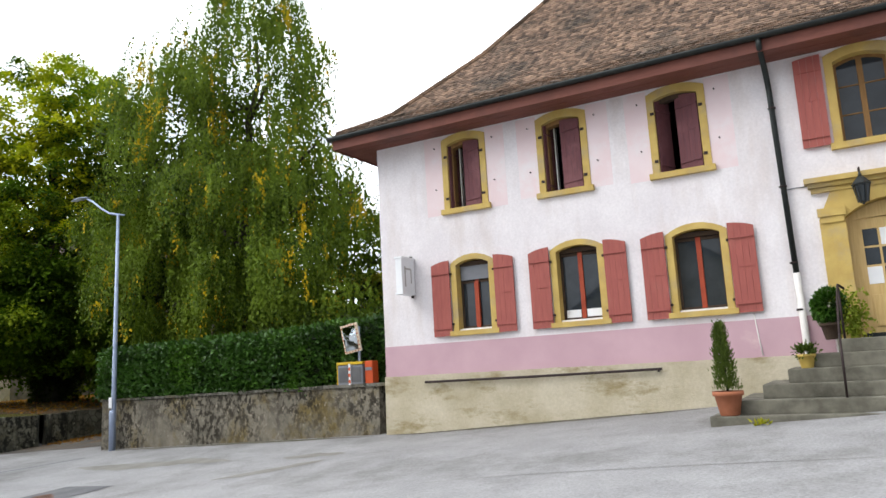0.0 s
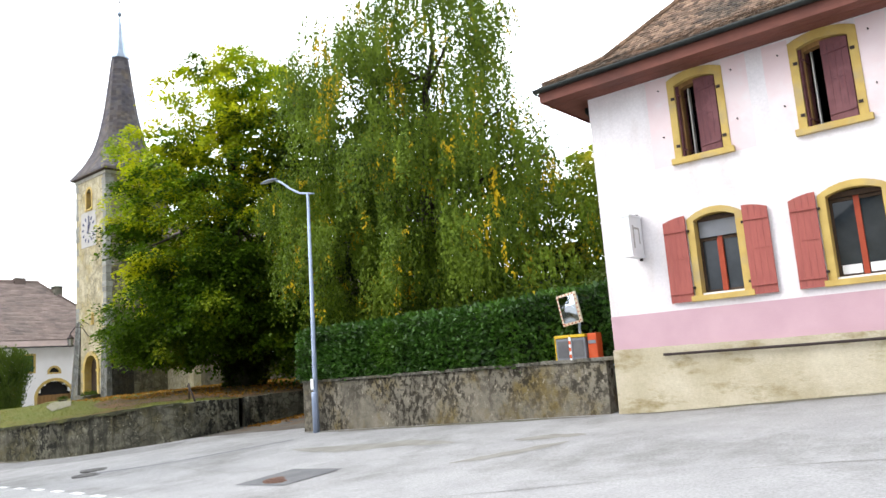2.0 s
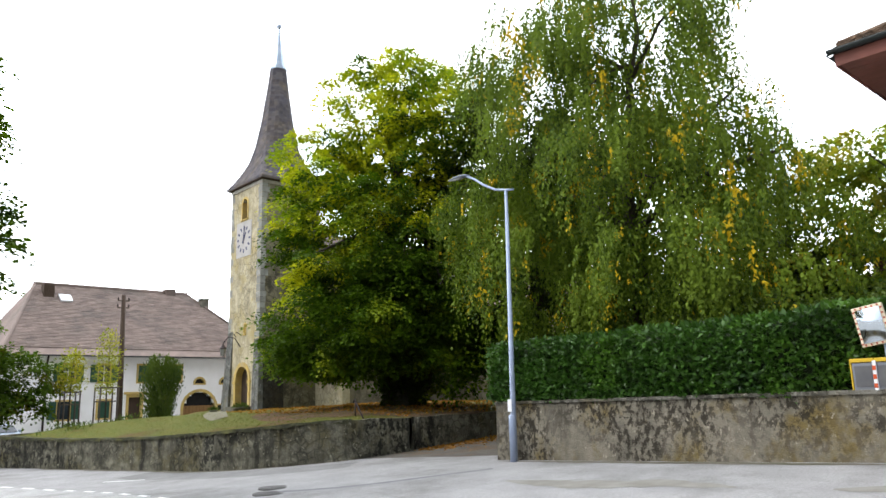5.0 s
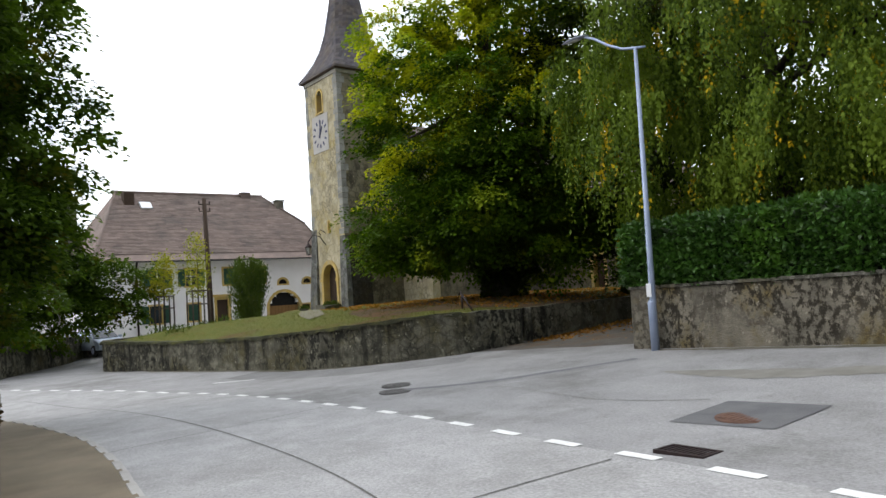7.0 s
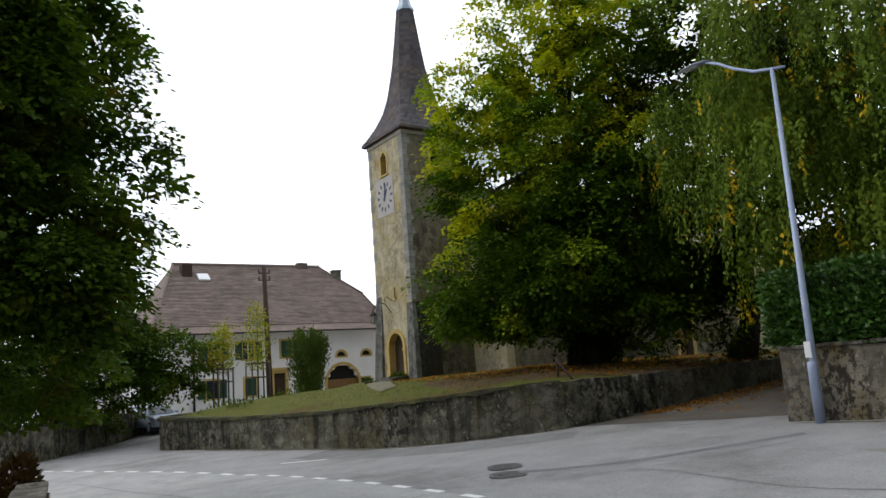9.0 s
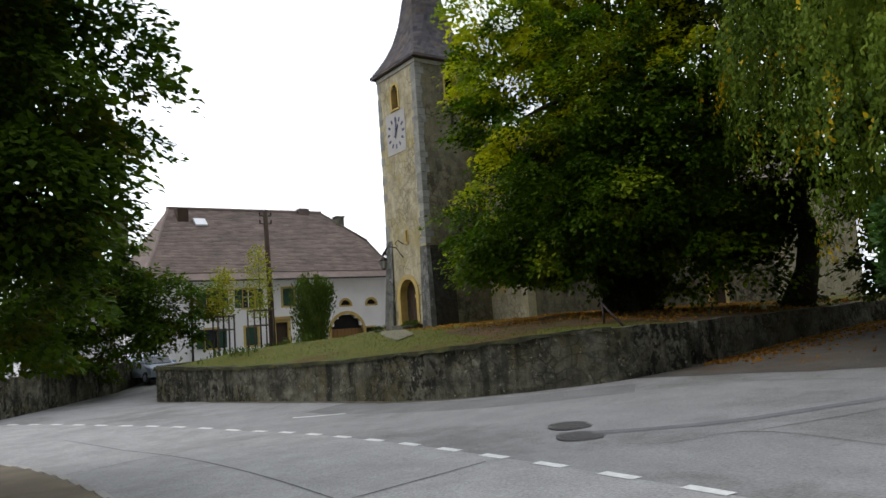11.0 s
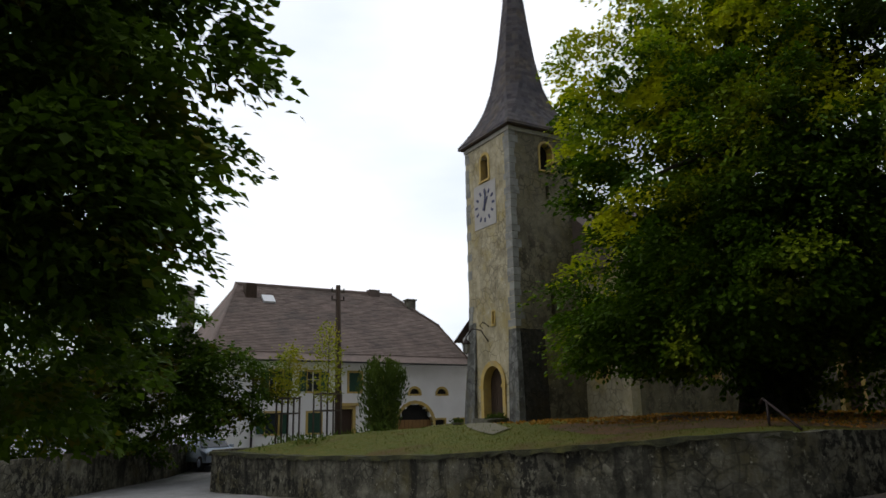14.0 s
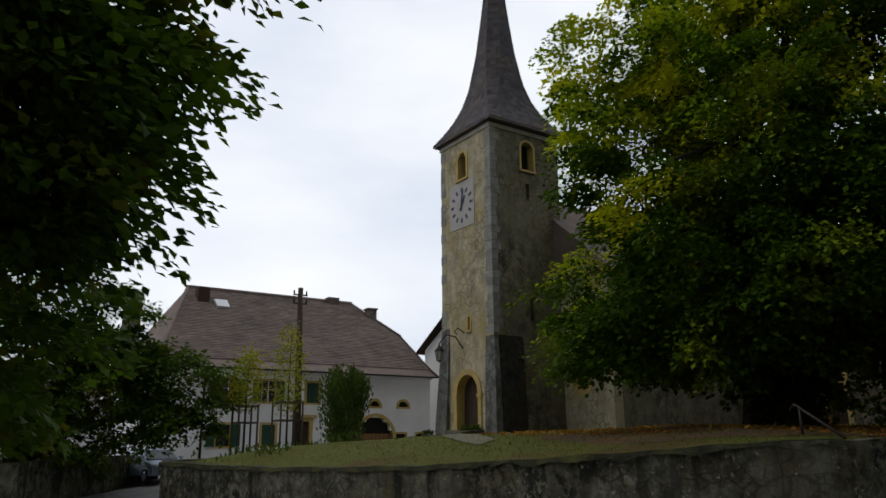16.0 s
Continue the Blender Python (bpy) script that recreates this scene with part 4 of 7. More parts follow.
tagged(leaf_mesh("fallen_leaves", at, way, rng.uniform(0.08, 0.14, n), rng, FALLEN, None, 0.8), "orange-brown fallen leaves under the trees and in the lane", "leaves", kind="stuff")

# little wooden steps rail by the corner
rail = thing("garden_rail", -29.6, 16.6, lawn_z(-29.6, 16.6), "thin bent metal rail on the churchyard corner", "rail")
tube("bar", [(-28.7, 16.2, 1.45), (-29.7, 16.6, 2.0), (-29.9, 16.7, 2.1), (-30.0, 16.7, 1.98)], 0.03, IRON, rail)
tube("post", [(-29.75, 16.62, 1.4), (-29.75, 16.62, 2.02)], 0.03, IRON, rail)
# ---- the pink house ----
HX0, HX1, HY, HY1 = -10.95, 6.0, 15.6, 28.0
house = thing("house", -3, 21, 1.0, "pale pink plastered house with ochre window surrounds and tiled hip roof", "house")
FRONT = Plane((0, HY, 0), (1, 0, 0), (0, -1, 0))
LOW = [(-8.4, 0.46), (-5.81, 0.5), (-3.25, 0.5)]
HIGH = [(-8.44, 0.47), (-5.93, 0.48), (-3.36, 0.48), (0.08, 0.48)]
DOOR_U, DOOR_W = 0.28, 0.82
holes = [(u - w, u + w, 3.16, 4.86) for u, w in LOW] + [(u - w, u + w, 6.12, 7.86) for u, w in HIGH] + [(DOOR_U - DOOR_W, DOOR_U + DOOR_W, 2.42, 5.0)]
wall_with_openings("front_wall", FRONT, HX0, HX1, 0.3, 8.1, 0.4, holes, PLASTER, house)
SIDE_W = Plane((HX0, HY + 0.4, 0), (0, 1, 0), (-1, 0, 0))
wall_with_openings("side_wall", SIDE_W, 0.0, HY1 - HY - 0.4, 0.3, 8.1, 0.4, [], PLASTER, house)
SIDE_E = Plane((HX1, HY + 0.4, 0), (0, 1, 0), (1, 0, 0))
wall_with_openings("side_wall", SIDE_E, 0.0, HY1 - HY - 0.4, 0.3, 8.1, 0.4, [], PLASTER, house)
BACK = Plane((0, HY1, 0), (1, 0, 0), (0, 1, 0))
wall_with_openings("back_wall", BACK, HX0 + 0.4, HX1 - 0.4, 0.3, 8.1, 0.4, [], PLASTER, house)
# added black floors and wall make the rooms dark by colour
box("black_inner_floor", HX0 + 0.4, HX1 - 0.4, HY + 0.41, HY1 - 0.4, 5.2, 5.4, BLACK, house, bevel=0)
box("black_inner_floor", HX0 + 0.4, HX1 - 0.4, HY + 0.41, HY1 - 0.4, 2.1, 2.3, BLACK, house, bevel=0)
box("black_inner_wall", HX0 + 0.4, HX1 - 0.4, HY + 3.4, HY + 3.6, 1.0, 8.05, BLACK, house, bevel=0)
box("painted_band", HX0 - 0.004, DOOR_U - 1.25, HY - 0.008, HY + 0.1, 2.16, 2.9, PINK, house, "dusty pink painted band", bevel=0)

# plinth with an uneven foot and flaking top
bm = bmesh.new()
vs = []
xs = np.arange(HX0 - 0.03, 3.0, 0.25)
for x in xs:
    zt = 2.17 + 0.02 * noise.noise((x * 0.7, 4, 0)) + 0.015 * noise.noise((x * 3, 1, 0))
    vs.append([bm.verts.new((x, HY - 0.035 - 0.02 * noise.noise((x, 0, j * 0.4)) - 0.05 * (1 - j / 4) ** 2, 0.3 + (zt - 0.3) * j / 4)) for j in range(5)] + [bm.verts.new((x, HY + 0.05, zt)), bm.verts.new((x, HY + 0.05, 0.3))])
for a, b in zip(vs, vs[1:]):
    for j in range(6):
        bm.faces.new((a[j], b[j], b[j + 1], a[j + 1]))
bm.faces.new(vs[0])
part("plinth", bm, PLINTH, house, "stained beige cement plinth")

bm = bmesh.new()
add_tube(bm, [(-9.78, HY - 0.12, 2.0), (-7, HY - 0.12, 2.01), (-4.17, HY - 0.12, 2.04)], 0.028, 8)
for x in (-9.72, -7.0, -4.25):
    add_box(bm, x - 0.02, x + 0.02, HY - 0.12, HY + 0.02, 1.98, 2.03)
part("wall_pipe", bm, IRON, house, "thin dark iron rail along the plinth")


def small_bar(name, pl, pts, r, mat, parent, label=""):
    return tube(name, [pl.at(*p) for p in pts], r, mat, parent, label, sides=8)


def shutter(pl, u0, u1, z0, z1, curve, mat, parent, d=0.05, angle=0.0, hinge=None, rusty=True):
    """A boarded shutter leaf with cross battens; angle turns it on its hinge, in degrees."""
    bm = bmesh.new()
    nb = 4
    w = (u1 - u0) / nb
    tops = []
    for k in range(nb):
        a, b = u0 + k * w + 0.0015, u0 + (k + 1) * w - 0.0015
        ta, tb = (z1 - abs(curve) * ((abs(q - (u0 if curve < 0 else u1)) / (u1 - u0)) ** 2) for q in (a, b))
        tops.append((ta, tb))
        vv = [bm.verts.new(p) for p in ((a, 0, z0), (b, 0, z0), (b, 0.032, z0), (a, 0.032, z0), (a, 0, ta), (b, 0, tb), (b, 0.032, tb), (a, 0.032, ta))]
        for q in ((3, 2, 1, 0), (4, 5, 6, 7), (0, 1, 5, 4), (1, 2, 6, 5), (2, 3, 7, 6), (3, 0, 4, 7)):
            bm.faces.new([vv[i] for i in q])
    h = z1 - z0
    bands = bm
    for f in (0.09, 0.5, 0.82):
        if f == 0.5:
            add_box(bands, u0 + (u1 - u0) * 0.35, u0 + (u1 - u0) * 0.85, 0.032, 0.046, z0 + h * f, z0 + h * f + 0.025, 0.004)
        else:
            add_box(bands, u0 + 0.008, u1 - 0.004, 0.032, 0.06, z0 + h * f, z0 + h * f + 0.035, 0.006)
    m = Matrix(((*pl.a, 0), (*pl.n, 0), (0, 0, 1, 0), (0, 0, 0, 1))).transposed()
    m.translation = pl.o + pl.n * d
    hu = u0 if hinge is None else hinge
    turn = Matrix.Translation((hu, 0, 0)) @ Matrix.Rotation(radians(angle), 4, "Z") @ Matrix.Translation((-hu, 0, 0))
    if pl.a.cross(pl.n).z < 0:
        turn = Matrix.Translation((hu, 0, 0)) @ Matrix.Rotation(radians(-angle), 4, "Z") @ Matrix.Translation((-hu, 0, 0))
    bmesh.ops.transform(bm, matrix=m @ turn, verts=bm.verts[:])
    return part("shutter", bm, mat, parent)


def sash(pl, u, w, z0, z1, rise, depth, parent, mat, panes=2, bars=1, top_bar=None, post=None):
    """A window sash: frame, middle post, glazing bars, glass."""
    line_o, line_i = outline(w, z0, z1, rise), outline(w - 0.05, z0 + 0.06, z1 - 0.05, rise)
    fr = ring("frame", pl, u, line_i, line_o, -depth - 0.05, -depth, mat, parent, closed=True)
    pbox("post", pl, u - 0.05, u + 0.05, -depth - 0.045, -depth + 0.012, z0 + 0.02, z1 - 0.04 - rise * 0.1, post or mat, parent)
    slab("pane", pl, u, outline(w - 0.03, z0 + 0.03, z1 - 0.02, rise), -depth - 0.035, -depth - 0.025, GLASS, parent)
    for k in range(bars):
        z = z0 + (z1 - z0) * (k + 1) / (bars + 1)
        pbox("bar", pl, u - w + 0.04, u + w - 0.04, -depth - 0.04, -depth - 0.005, z - 0.012, z + 0.012, mat, parent, bevel=0.003)
    if top_bar:
        pbox("transom", pl, u - w + 0.02, u + w - 0.02, -depth - 0.045, -depth + 0.01, top_bar - 0.03, top_bar + 0.03, DARK_WOOD, parent)


for k, (u, w) in enumerate(LOW):
    win = ring("window", FRONT, u, outline(w - 0.03, 3.16, 4.84, 0.11), outline(w + 0.115, 3.16, 4.97, 0.2), -0.34, 0.025, OCHRE, house, "window in an arched ochre surround with open salmon shutters")
    pbox("sill", FRONT, u - w - 0.18, u + w + 0.18, -0.3, 0.1, 3.04, 3.155, OCHRE, win, "ochre stone sill")
    pbox("ledge", FRONT, u - w + 0.03, u + w - 0.03, -0.28, -0.03, 3.156, 3.2, WHITE_WOOD, win, "white painted ledge")
    sash(FRONT, u, w - 0.03, 3.2, 4.83, 0.1, 0.22, win, DARK_WOOD, bars=0, top_bar=4.66 if k else 4.32, post=REDWOOD)
    pbox("blind_box", FRONT, u - w + 0.05, u + w - 0.05, -0.21, -0.15, 4.7, 4.8, DARK_WOOD, win)
    if k == 0:
        pbox("post", FRONT, u - 0.055, u + 0.055, -0.2, -0.17, 3.22, 4.3, REDWOOD, win, "red painted middle post")
        pbox("blind", FRONT, u - w + 0.06, u + w - 0.06, -0.19, -0.17, 4.36, 4.75, GREY_PLASTIC, win, "grey roller blind")
    if k == 1:
        for a, b in ((-0.4, -0.07), (0.07, 0.4)):
            pbox("curtain", FRONT, u + a, u + b, -0.222, -0.212, 3.25, 3.42, PAPER, win, "white half curtain")
    shutter(FRONT, u - w - 0.62, u - w - 0.13, 3.05, 4.86, 0.1, SALMON, win)
    shutter(FRONT, u + w + 0.13, u + w + 0.62, 3.05, 4.86, -0.1, SALMON, win)
    for s in (-1, 1):
        for z in (3.3, 4.5):
            pbox("hinge", FRONT, u + s * (w + 0.13) - 0.05, u + s * (w + 0.13) + 0.05, 0.02, 0.07, z, z + 0.05, IRON, win)

for k, (u, w) in enumerate(HIGH):
    win = ring("window", FRONT, u, outline(w - 0.03, 6.12, 7.82, 0.1), outline(w + 0.125, 6.12, 8.0, 0.14), -0.34, 0.025, OCHRE, house, "window in an ochre surround with open salmon shutters" if k == 3 else "window in an ochre surround with maroon shutters ajar")
    pbox("sill", FRONT, u - w - 0.19, u + w + 0.19, -0.3, 0.1, 5.99, 6.115, OCHRE, win, "ochre stone sill")
    for s in (-1, 1):
        pbox("old_paint", FRONT, u + s * (w + 0.37) - 0.245, u + s * (w + 0.37) + 0.245, -0.02, 0.003, 6.0 + 0.06 * (k % 2), 7.97, FADED_PINK, win, "faded pink paint where a shutter hung", bevel=0)
    if k == 3:
        sash(FRONT, u, w - 0.03, 6.12, 7.82, 0.1, 0.2, win, BARN_WOOD, bars=2)
        shutter(FRONT, u - w - 0.66, u - w - 0.17, 6.1, 7.92, 0.04, SALMON, win)
        shutter(FRONT, u + w + 0.17, u + w + 0.66, 6.1, 7.92, -0.04, SALMON, win)
    else:
        ring("frame", FRONT, u, outline(w - 0.12, 6.16, 7.72, 0.06), outline(w - 0.03, 6.12, 7.82, 0.1), -0.3, -0.12, DARK_WOOD if k == 2 else BARN_WOOD, win, closed=True)
        pbox("casement", FRONT, u - w + 0.2, u - w + 0.225, -0.45, -0.3, 6.2, 7.7, WHITE_WOOD, win, "white casement standing open inside", bevel=0.004)
        shutter(FRONT, u - w + 0.04, u - 0.01, 6.13, 7.78, 0.08, MAROON, win, d=-0.02, angle=(84, 80, 62)[k], hinge=u - w + 0.04)
        shutter(FRONT, u - 0.07, u + w - 0.04, 6.13, 7.78, -0.08, MAROON, win, d=0.0, angle=(-16, -16, -22)[k], hinge=u + w - 0.04)
        for s in (-1, 1):
            for z in (6.35, 7.4):
                pbox("hinge", FRONT, u + s * (w + 0.02) - 0.04, u + s * (w + 0.02) + 0.04, 0.0, 0.05, z, z + 0.06, IRON, win)
                small_bar("hook", FRONT, [(u + s * (w + 0.32), 0.0, z + 0.3), (u + s * (w + 0.32), 0.06, z + 0.3)], 0.014, IRON, win)

# door with its stone portal
door = ring("door", FRONT, DOOR_U, outline(DOOR_W - 0.02, 2.42, 4.98, 0.3), [(DOOR_W + 0.42, 2.42), (DOOR_W + 0.42, 4.68)] + [((DOOR_W + 0.42) * (1 - 2 * q / 10), 5.2) for q in range(1, 10)] + [(-DOOR_W - 0.42, 4.68), (-DOOR_W - 0.42, 2.42)], -0.34, 0.07, OCHRE, house, "pale wooden door in a carved ochre stone portal")
for k, (h, o) in enumerate(((5.2, 0.1), (5.29, 0.17), (5.37, 0.26))):
    pbox("cornice", FRONT, DOOR_U - DOOR_W - 0.44 - o * 0.6, DOOR_U + DOOR_W + 0.44 + o * 0.6, -0.1, o, h, h + (0.088 if k < 2 else 0.1), OCHRE, door, "moulded stone cornice")
for s in (-1, 1):
    pbox("capital", FRONT, DOOR_U + s * (DOOR_W + 0.2) - 0.24, DOOR_U + s * (DOOR_W + 0.2) + 0.24, 0.06, 0.14, 4.72, 4.88, OCHRE, door)
    pbox("capital", FRONT, DOOR_U + s * (DOOR_W + 0.2) - 0.2, DOOR_U + s * (DOOR_W + 0.2) + 0.2, 0.06, 0.11, 4.6, 4.72, OCHRE, door)
ring("door_frame", FRONT, DOOR_U, outline(DOOR_W - 0.15, 2.42, 4.66, 0.02), outline(DOOR_W - 0.02, 2.42, 4.96, 0.28), -0.3, -0.18, DOOR_WOOD, door)
leaf = slab("door_leaf", FRONT, DOOR_U, outline(DOOR_W - 0.15, 2.44, 4.65, 0.0), -0.27, -0.22, DOOR_WOOD, door, "pale varnished wooden door leaf")
for i in range(4):
    for j in range(3):
        a = DOOR_U - 0.56 + i * 0.285
        pbox("pane", FRONT, a, a + 0.245, -0.225, -0.212, 3.4 + j * 0.36, 3.72 + j * 0.36, GLASS if (i + j) % 3 else PAPER, door)
for i in range(2):
    pbox("panel", FRONT, DOOR_U - 0.54 + i * 0.58, DOOR_U - 0.06 + i * 0.58, -0.225, -0.2, 2.62, 3.2, DOOR_WOOD, door, bevel=0.012)
pbox("threshold", FRONT, DOOR_U - DOOR_W, DOOR_U + DOOR_W, -0.25, 0.05, 2.4, 2.5, GUTTER, door)

# eaves: soffit, fascia, gutter, downpipes
OV = 0.78
bm = bmesh.new()
add_box(bm, HX0 - OV, HX1 + OV, HY - OV, HY + 0.02, 8.02, 8.08)
add_box(bm, HX0 - OV, HX0 + 0.02, HY + 0.02, HY1, 8.02, 8.08)
part("soffit", bm, EAVE_WOOD, house, "brown-red painted eave boards")
for k in range(4):
    box("soffit_board", HX0 - OV + 0.02, HX1 + OV, HY - OV + 0.03 + 0.19 * k, HY - OV + 0.21 + 0.19 * k, 8.0 + 0.002 * (k % 2), 8.02, EAVE_WOOD, house, bevel=0.004)
bm = bmesh.new()
add_box(bm, HX0 - OV - 0.03, HX1 + OV, HY - OV - 0.03, HY - OV, 7.97, 8.2)
add_box(bm, HX0 - OV - 0.03, HX0 - OV, HY - OV, HY1, 7.97, 8.2)
part("fascia", bm, EAVE_WOOD, house, "brown-red fascia board")


def half_pipe(name, pts, r, mat, parent, label=""):
    bm = bmesh.new()
    rows = []
    for p, side in pts:
        rows.append([bm.verts.new(Vector(p) + Vector(side) * math.cos(a) * r + Vector((0, 0, -math.sin(a) * r))) for a in np.linspace(0, math.pi, 9)] + [bm.verts.new(Vector(p) + Vector(side) * math.cos(a) * (r - 0.012) + Vector((0, 0, -math.sin(a) * (r - 0.012)))) for a in np.linspace(math.pi, 0, 9)])
    for a, b in zip(rows, rows[1:]):
        for k in range(18):
            bm.faces.new((a[k], a[(k + 1) % 18], b[(k + 1) % 18], b[k]))
    bm.faces.new(rows[0])
    bm.faces.new(rows[-1])
    return part(name, bm, mat, parent, label, smooth=True)


half_pipe("gutter", [((HX1 + OV, HY - OV - 0.11, 8.27), (0, -1, 0)), ((HX0 - OV - 0.12, HY - OV - 0.11, 8.27), (0, -1, 0))], 0.085, GUTTER, house, "dark metal gutter")
half_pipe("gutter", [((HX0 - OV - 0.11, HY - OV, 8.27), (-1, 0, 0)), ((HX0 - OV - 0.11, HY1, 8.27), (-1, 0, 0))], 0.085, GUTTER, house, "dark metal gutter")
tube("downpipe", [(-1.56, HY - OV - 0.1, 8.2), (-1.56, HY - OV - 0.08, 8.05), (-1.55, HY - 0.12, 7.75), (-1.53, HY - 0.09, 7.4), (-1.47, HY - 0.09, 3.7)], 0.055, GUTTER, house, "black metal downpipe")
tube("downpipe_foot", [(-1.47, HY - 0.09, 3.72), (-1.45, HY - 0.09, 2.3), (-1.44, HY - 0.1, 1.9)], 0.065, WHITE_WOOD, house, "white lower downpipe")
for z in (7.0, 5.4, 3.9, 3.0):
    lathe("pipe_clip", -1.52 + 0.015 * (7 - z) / 1.5, HY - 0.09, [(0.06, z), (0.075, z + 0.005), (0.075, z + 0.035), (0.06, z + 0.04)], IRON, house)
tube("downpipe", [(HX0 - 0.4, HY + 0.7, 8.2), (HX0 - 0.3, HY + 0.5, 7.9), (HX0 - 0.08, HY + 0.45, 7.6), (HX0 - 0.08, HY + 0.45, 2.0)], 0.05, GUTTER, house, "black metal downpipe")
tube("cable", [(-2.32, HY - 0.015, 3.04), (-2.28, HY - 0.015, 2.5), (-2.24, HY - 0.05, 2.2)], 0.012, WHITE_WOOD, house, "thin white cable", sides=6)
tube("cable", [(-1.5, HY - 0.02, 5.36), (-1.3, HY - 0.02, 5.37), (-1.1, HY - 0.02, 5.37)], 0.01, GREY_PLASTIC, house, sides=6)

# roof: flared eave, steep above, hipped at the west end
PROFILE = [(-OV - 0.06, 8.3), (0.3, 8.92), (2.2, 10.8), (4.2, 13.25), (6.2, 15.7)]


def roof_z(d):
    for (a, za), (b, zb) in zip(PROFILE, PROFILE[1:]):
        if d <= b:
            return za + (zb - za) * (d - a) / (b - a)
    return PROFILE[-1][1]


bm = bmesh.new()
lines = []
for d, z in PROFILE:
    lines.append([bm.verts.new(p) for p in ((HX1 + OV, HY + d, z - 0.06), (HX0 + d, HY + d, z - 0.06), (HX0 + d, HY1 - d, z - 0.06), (HX1 + OV, HY1 - d, z - 0.06))])
for a, b in zip(lines, lines[1:]):
    for k in range(3):
        bm.faces.new((a[k], a[k + 1], b[k + 1], b[k]))
bm.faces.new([l[0] for l in lines] + [l[3] for l in lines[::-1]])
roof = part("roof", bm, DARK_WOOD, house, "steep hip roof of weathered brown clay tiles")
# hip ridge tiles
for k in range(26):
    d0 = -OV + 0.05 + k * 0.27
    a, b = Vector((HX0 + d0, HY + d0, roof_z(d0) + 0.02)), Vector((HX0 + d0 + 0.3, HY + d0 + 0.3, roof_z(d0 + 0.3) + 0.03))
    bm = bmesh.new()
    add_tube(bm, [a, b], [0.095, 0.082], 8)
    part("ridge_tile", bm, TILE, roof)

# sign box, mirror, notice boxes at the corner
sign = thing("projecting_sign", -10.0, 15.3, 4.1, "pale projecting sign box with faded drawing on the house wall", "sign")
box("case", -10.16, -9.98, HY - 0.62, HY - 0.03, 4.14, 5.0, PAPER, sign, bevel=0.015)
box("frame", -10.18, -9.96, HY - 0.64, HY - 0.02, 4.98, 5.03, PAPER, sign)
box("frame", -10.18, -9.96, HY - 0.64, HY - 0.02, 4.11, 4.16, PAPER, sign)
box("bracket", -10.1, -10.04, HY - 0.04, HY + 0.01, 4.05, 5.09, IRON, sign)
for a, b, c, d in ((-0.5, -0.45, 4.3, 4.8), (-0.45, -0.2, 4.72, 4.76), (-0.22, -0.18, 4.4, 4.74)):
    box("drawn_bar", -9.982, -9.974, HY + a, HY + b, c, d, CLOCK_WHITE, sign, bevel=0)

mirror = thing("traffic_mirror", -12.0, 15.75, 1.95, "rectangular traffic mirror with a red and white dashed cream frame", "traffic mirror")
tilt = pose(-12.03, 15.66, 3.2, 4, -8, -6)
bm = bmesh.new()
add_box(bm, -0.28, 0.28, -0.03, 0.03, -0.37, 0.37, 0.03, tilt)
part("frame", bm, CREAM, mirror)
bm = bmesh.new()
gv, n = [], 8
for i in range(n + 1):
    for j in range(n + 1):
        u, v = -0.22 + 0.44 * i / n, -0.31 + 0.62 * j / n
        gv.append(bm.verts.new(tilt @ Vector((u, -0.036 - 0.03 * (1 - (u / 0.3) ** 2) * (1 - (v / 0.4) ** 2), v))))
for i in range(n):
    for j in range(n):
        k = i * (n + 1) + j
        bm.faces.new((gv[k], gv[k + n + 1], gv[k + n + 2], gv[k + 1]))
part("mirror_glass", bm, MIRROR, mirror, "convex mirror glass", smooth=True)
for k in range(7):
    for s in (-1, 1):
        bm = bmesh.new()
        add_box(bm, s * 0.25 - 0.02, s * 0.25 + 0.02, -0.036, -0.03, -0.33 + k * 0.1, -0.3 + k * 0.1, 0, tilt)
        part("red_mark", bm, RED_MARK, mirror)
for k in range(5):
    for s in (-1, 1):
        bm = bmesh.new()
        add_box(bm, -0.215 + k * 0.1, -0.185 + k * 0.1, -0.037, -0.03, s * 0.34 - 0.02, s * 0.34 + 0.02, 0, tilt)
        part("red_mark", bm, RED_MARK, mirror)
tube("post", [(-11.9, 15.82, 1.95), (-11.9, 15.82, 3.5)], 0.035, STEEL, mirror)
bins = thing("newspaper_box", -12.1, 15.7, 1.99, "grey twin newspaper boxes with yellow lids on the wall", "newspaper box")
for k in range(2):
    x = -12.46 + k * 0.4
    box("case", x, x + 0.37, 15.62, 15.9, 2.0, 2.52, GREY_PLASTIC, bins, bevel=0.015)
    box("lid", x - 0.01, x + 0.38, 15.6, 15.92, 2.53, 2.6, YELLOW, bins, bevel=0.012)
    box("card", x + 0.04, x + 0.33, 15.608, 15.618, 2.08, 2.46, PATCH, bins, bevel=0)
box("divider", -12.105, -12.04, 15.585, 15.9, 2.0, 2.55, PAPER, bins)
for k in range(3):
    box("stripe", -12.103, -12.042, 15.578, 15.584, 2.06 + k * 0.16, 2.14 + k * 0.16, ORANGE, bins, bevel=0)
box("side_strip", -12.5, -12.47, 15.62, 15.9, 2.0, 2.6, YELLOW, bins)
red = thing("post_box", -11.6, 15.75, 1.99, "small orange-red box standing beside the newspaper boxes", "box")
box("case", -11.66, -11.42, 15.68, 15.95, 2.0, 2.6, ORANGE, red, bevel=0.03)
box("flap", -11.64, -11.44, 15.668, 15.68, 2.36, 2.44, GREY_PLASTIC, red)

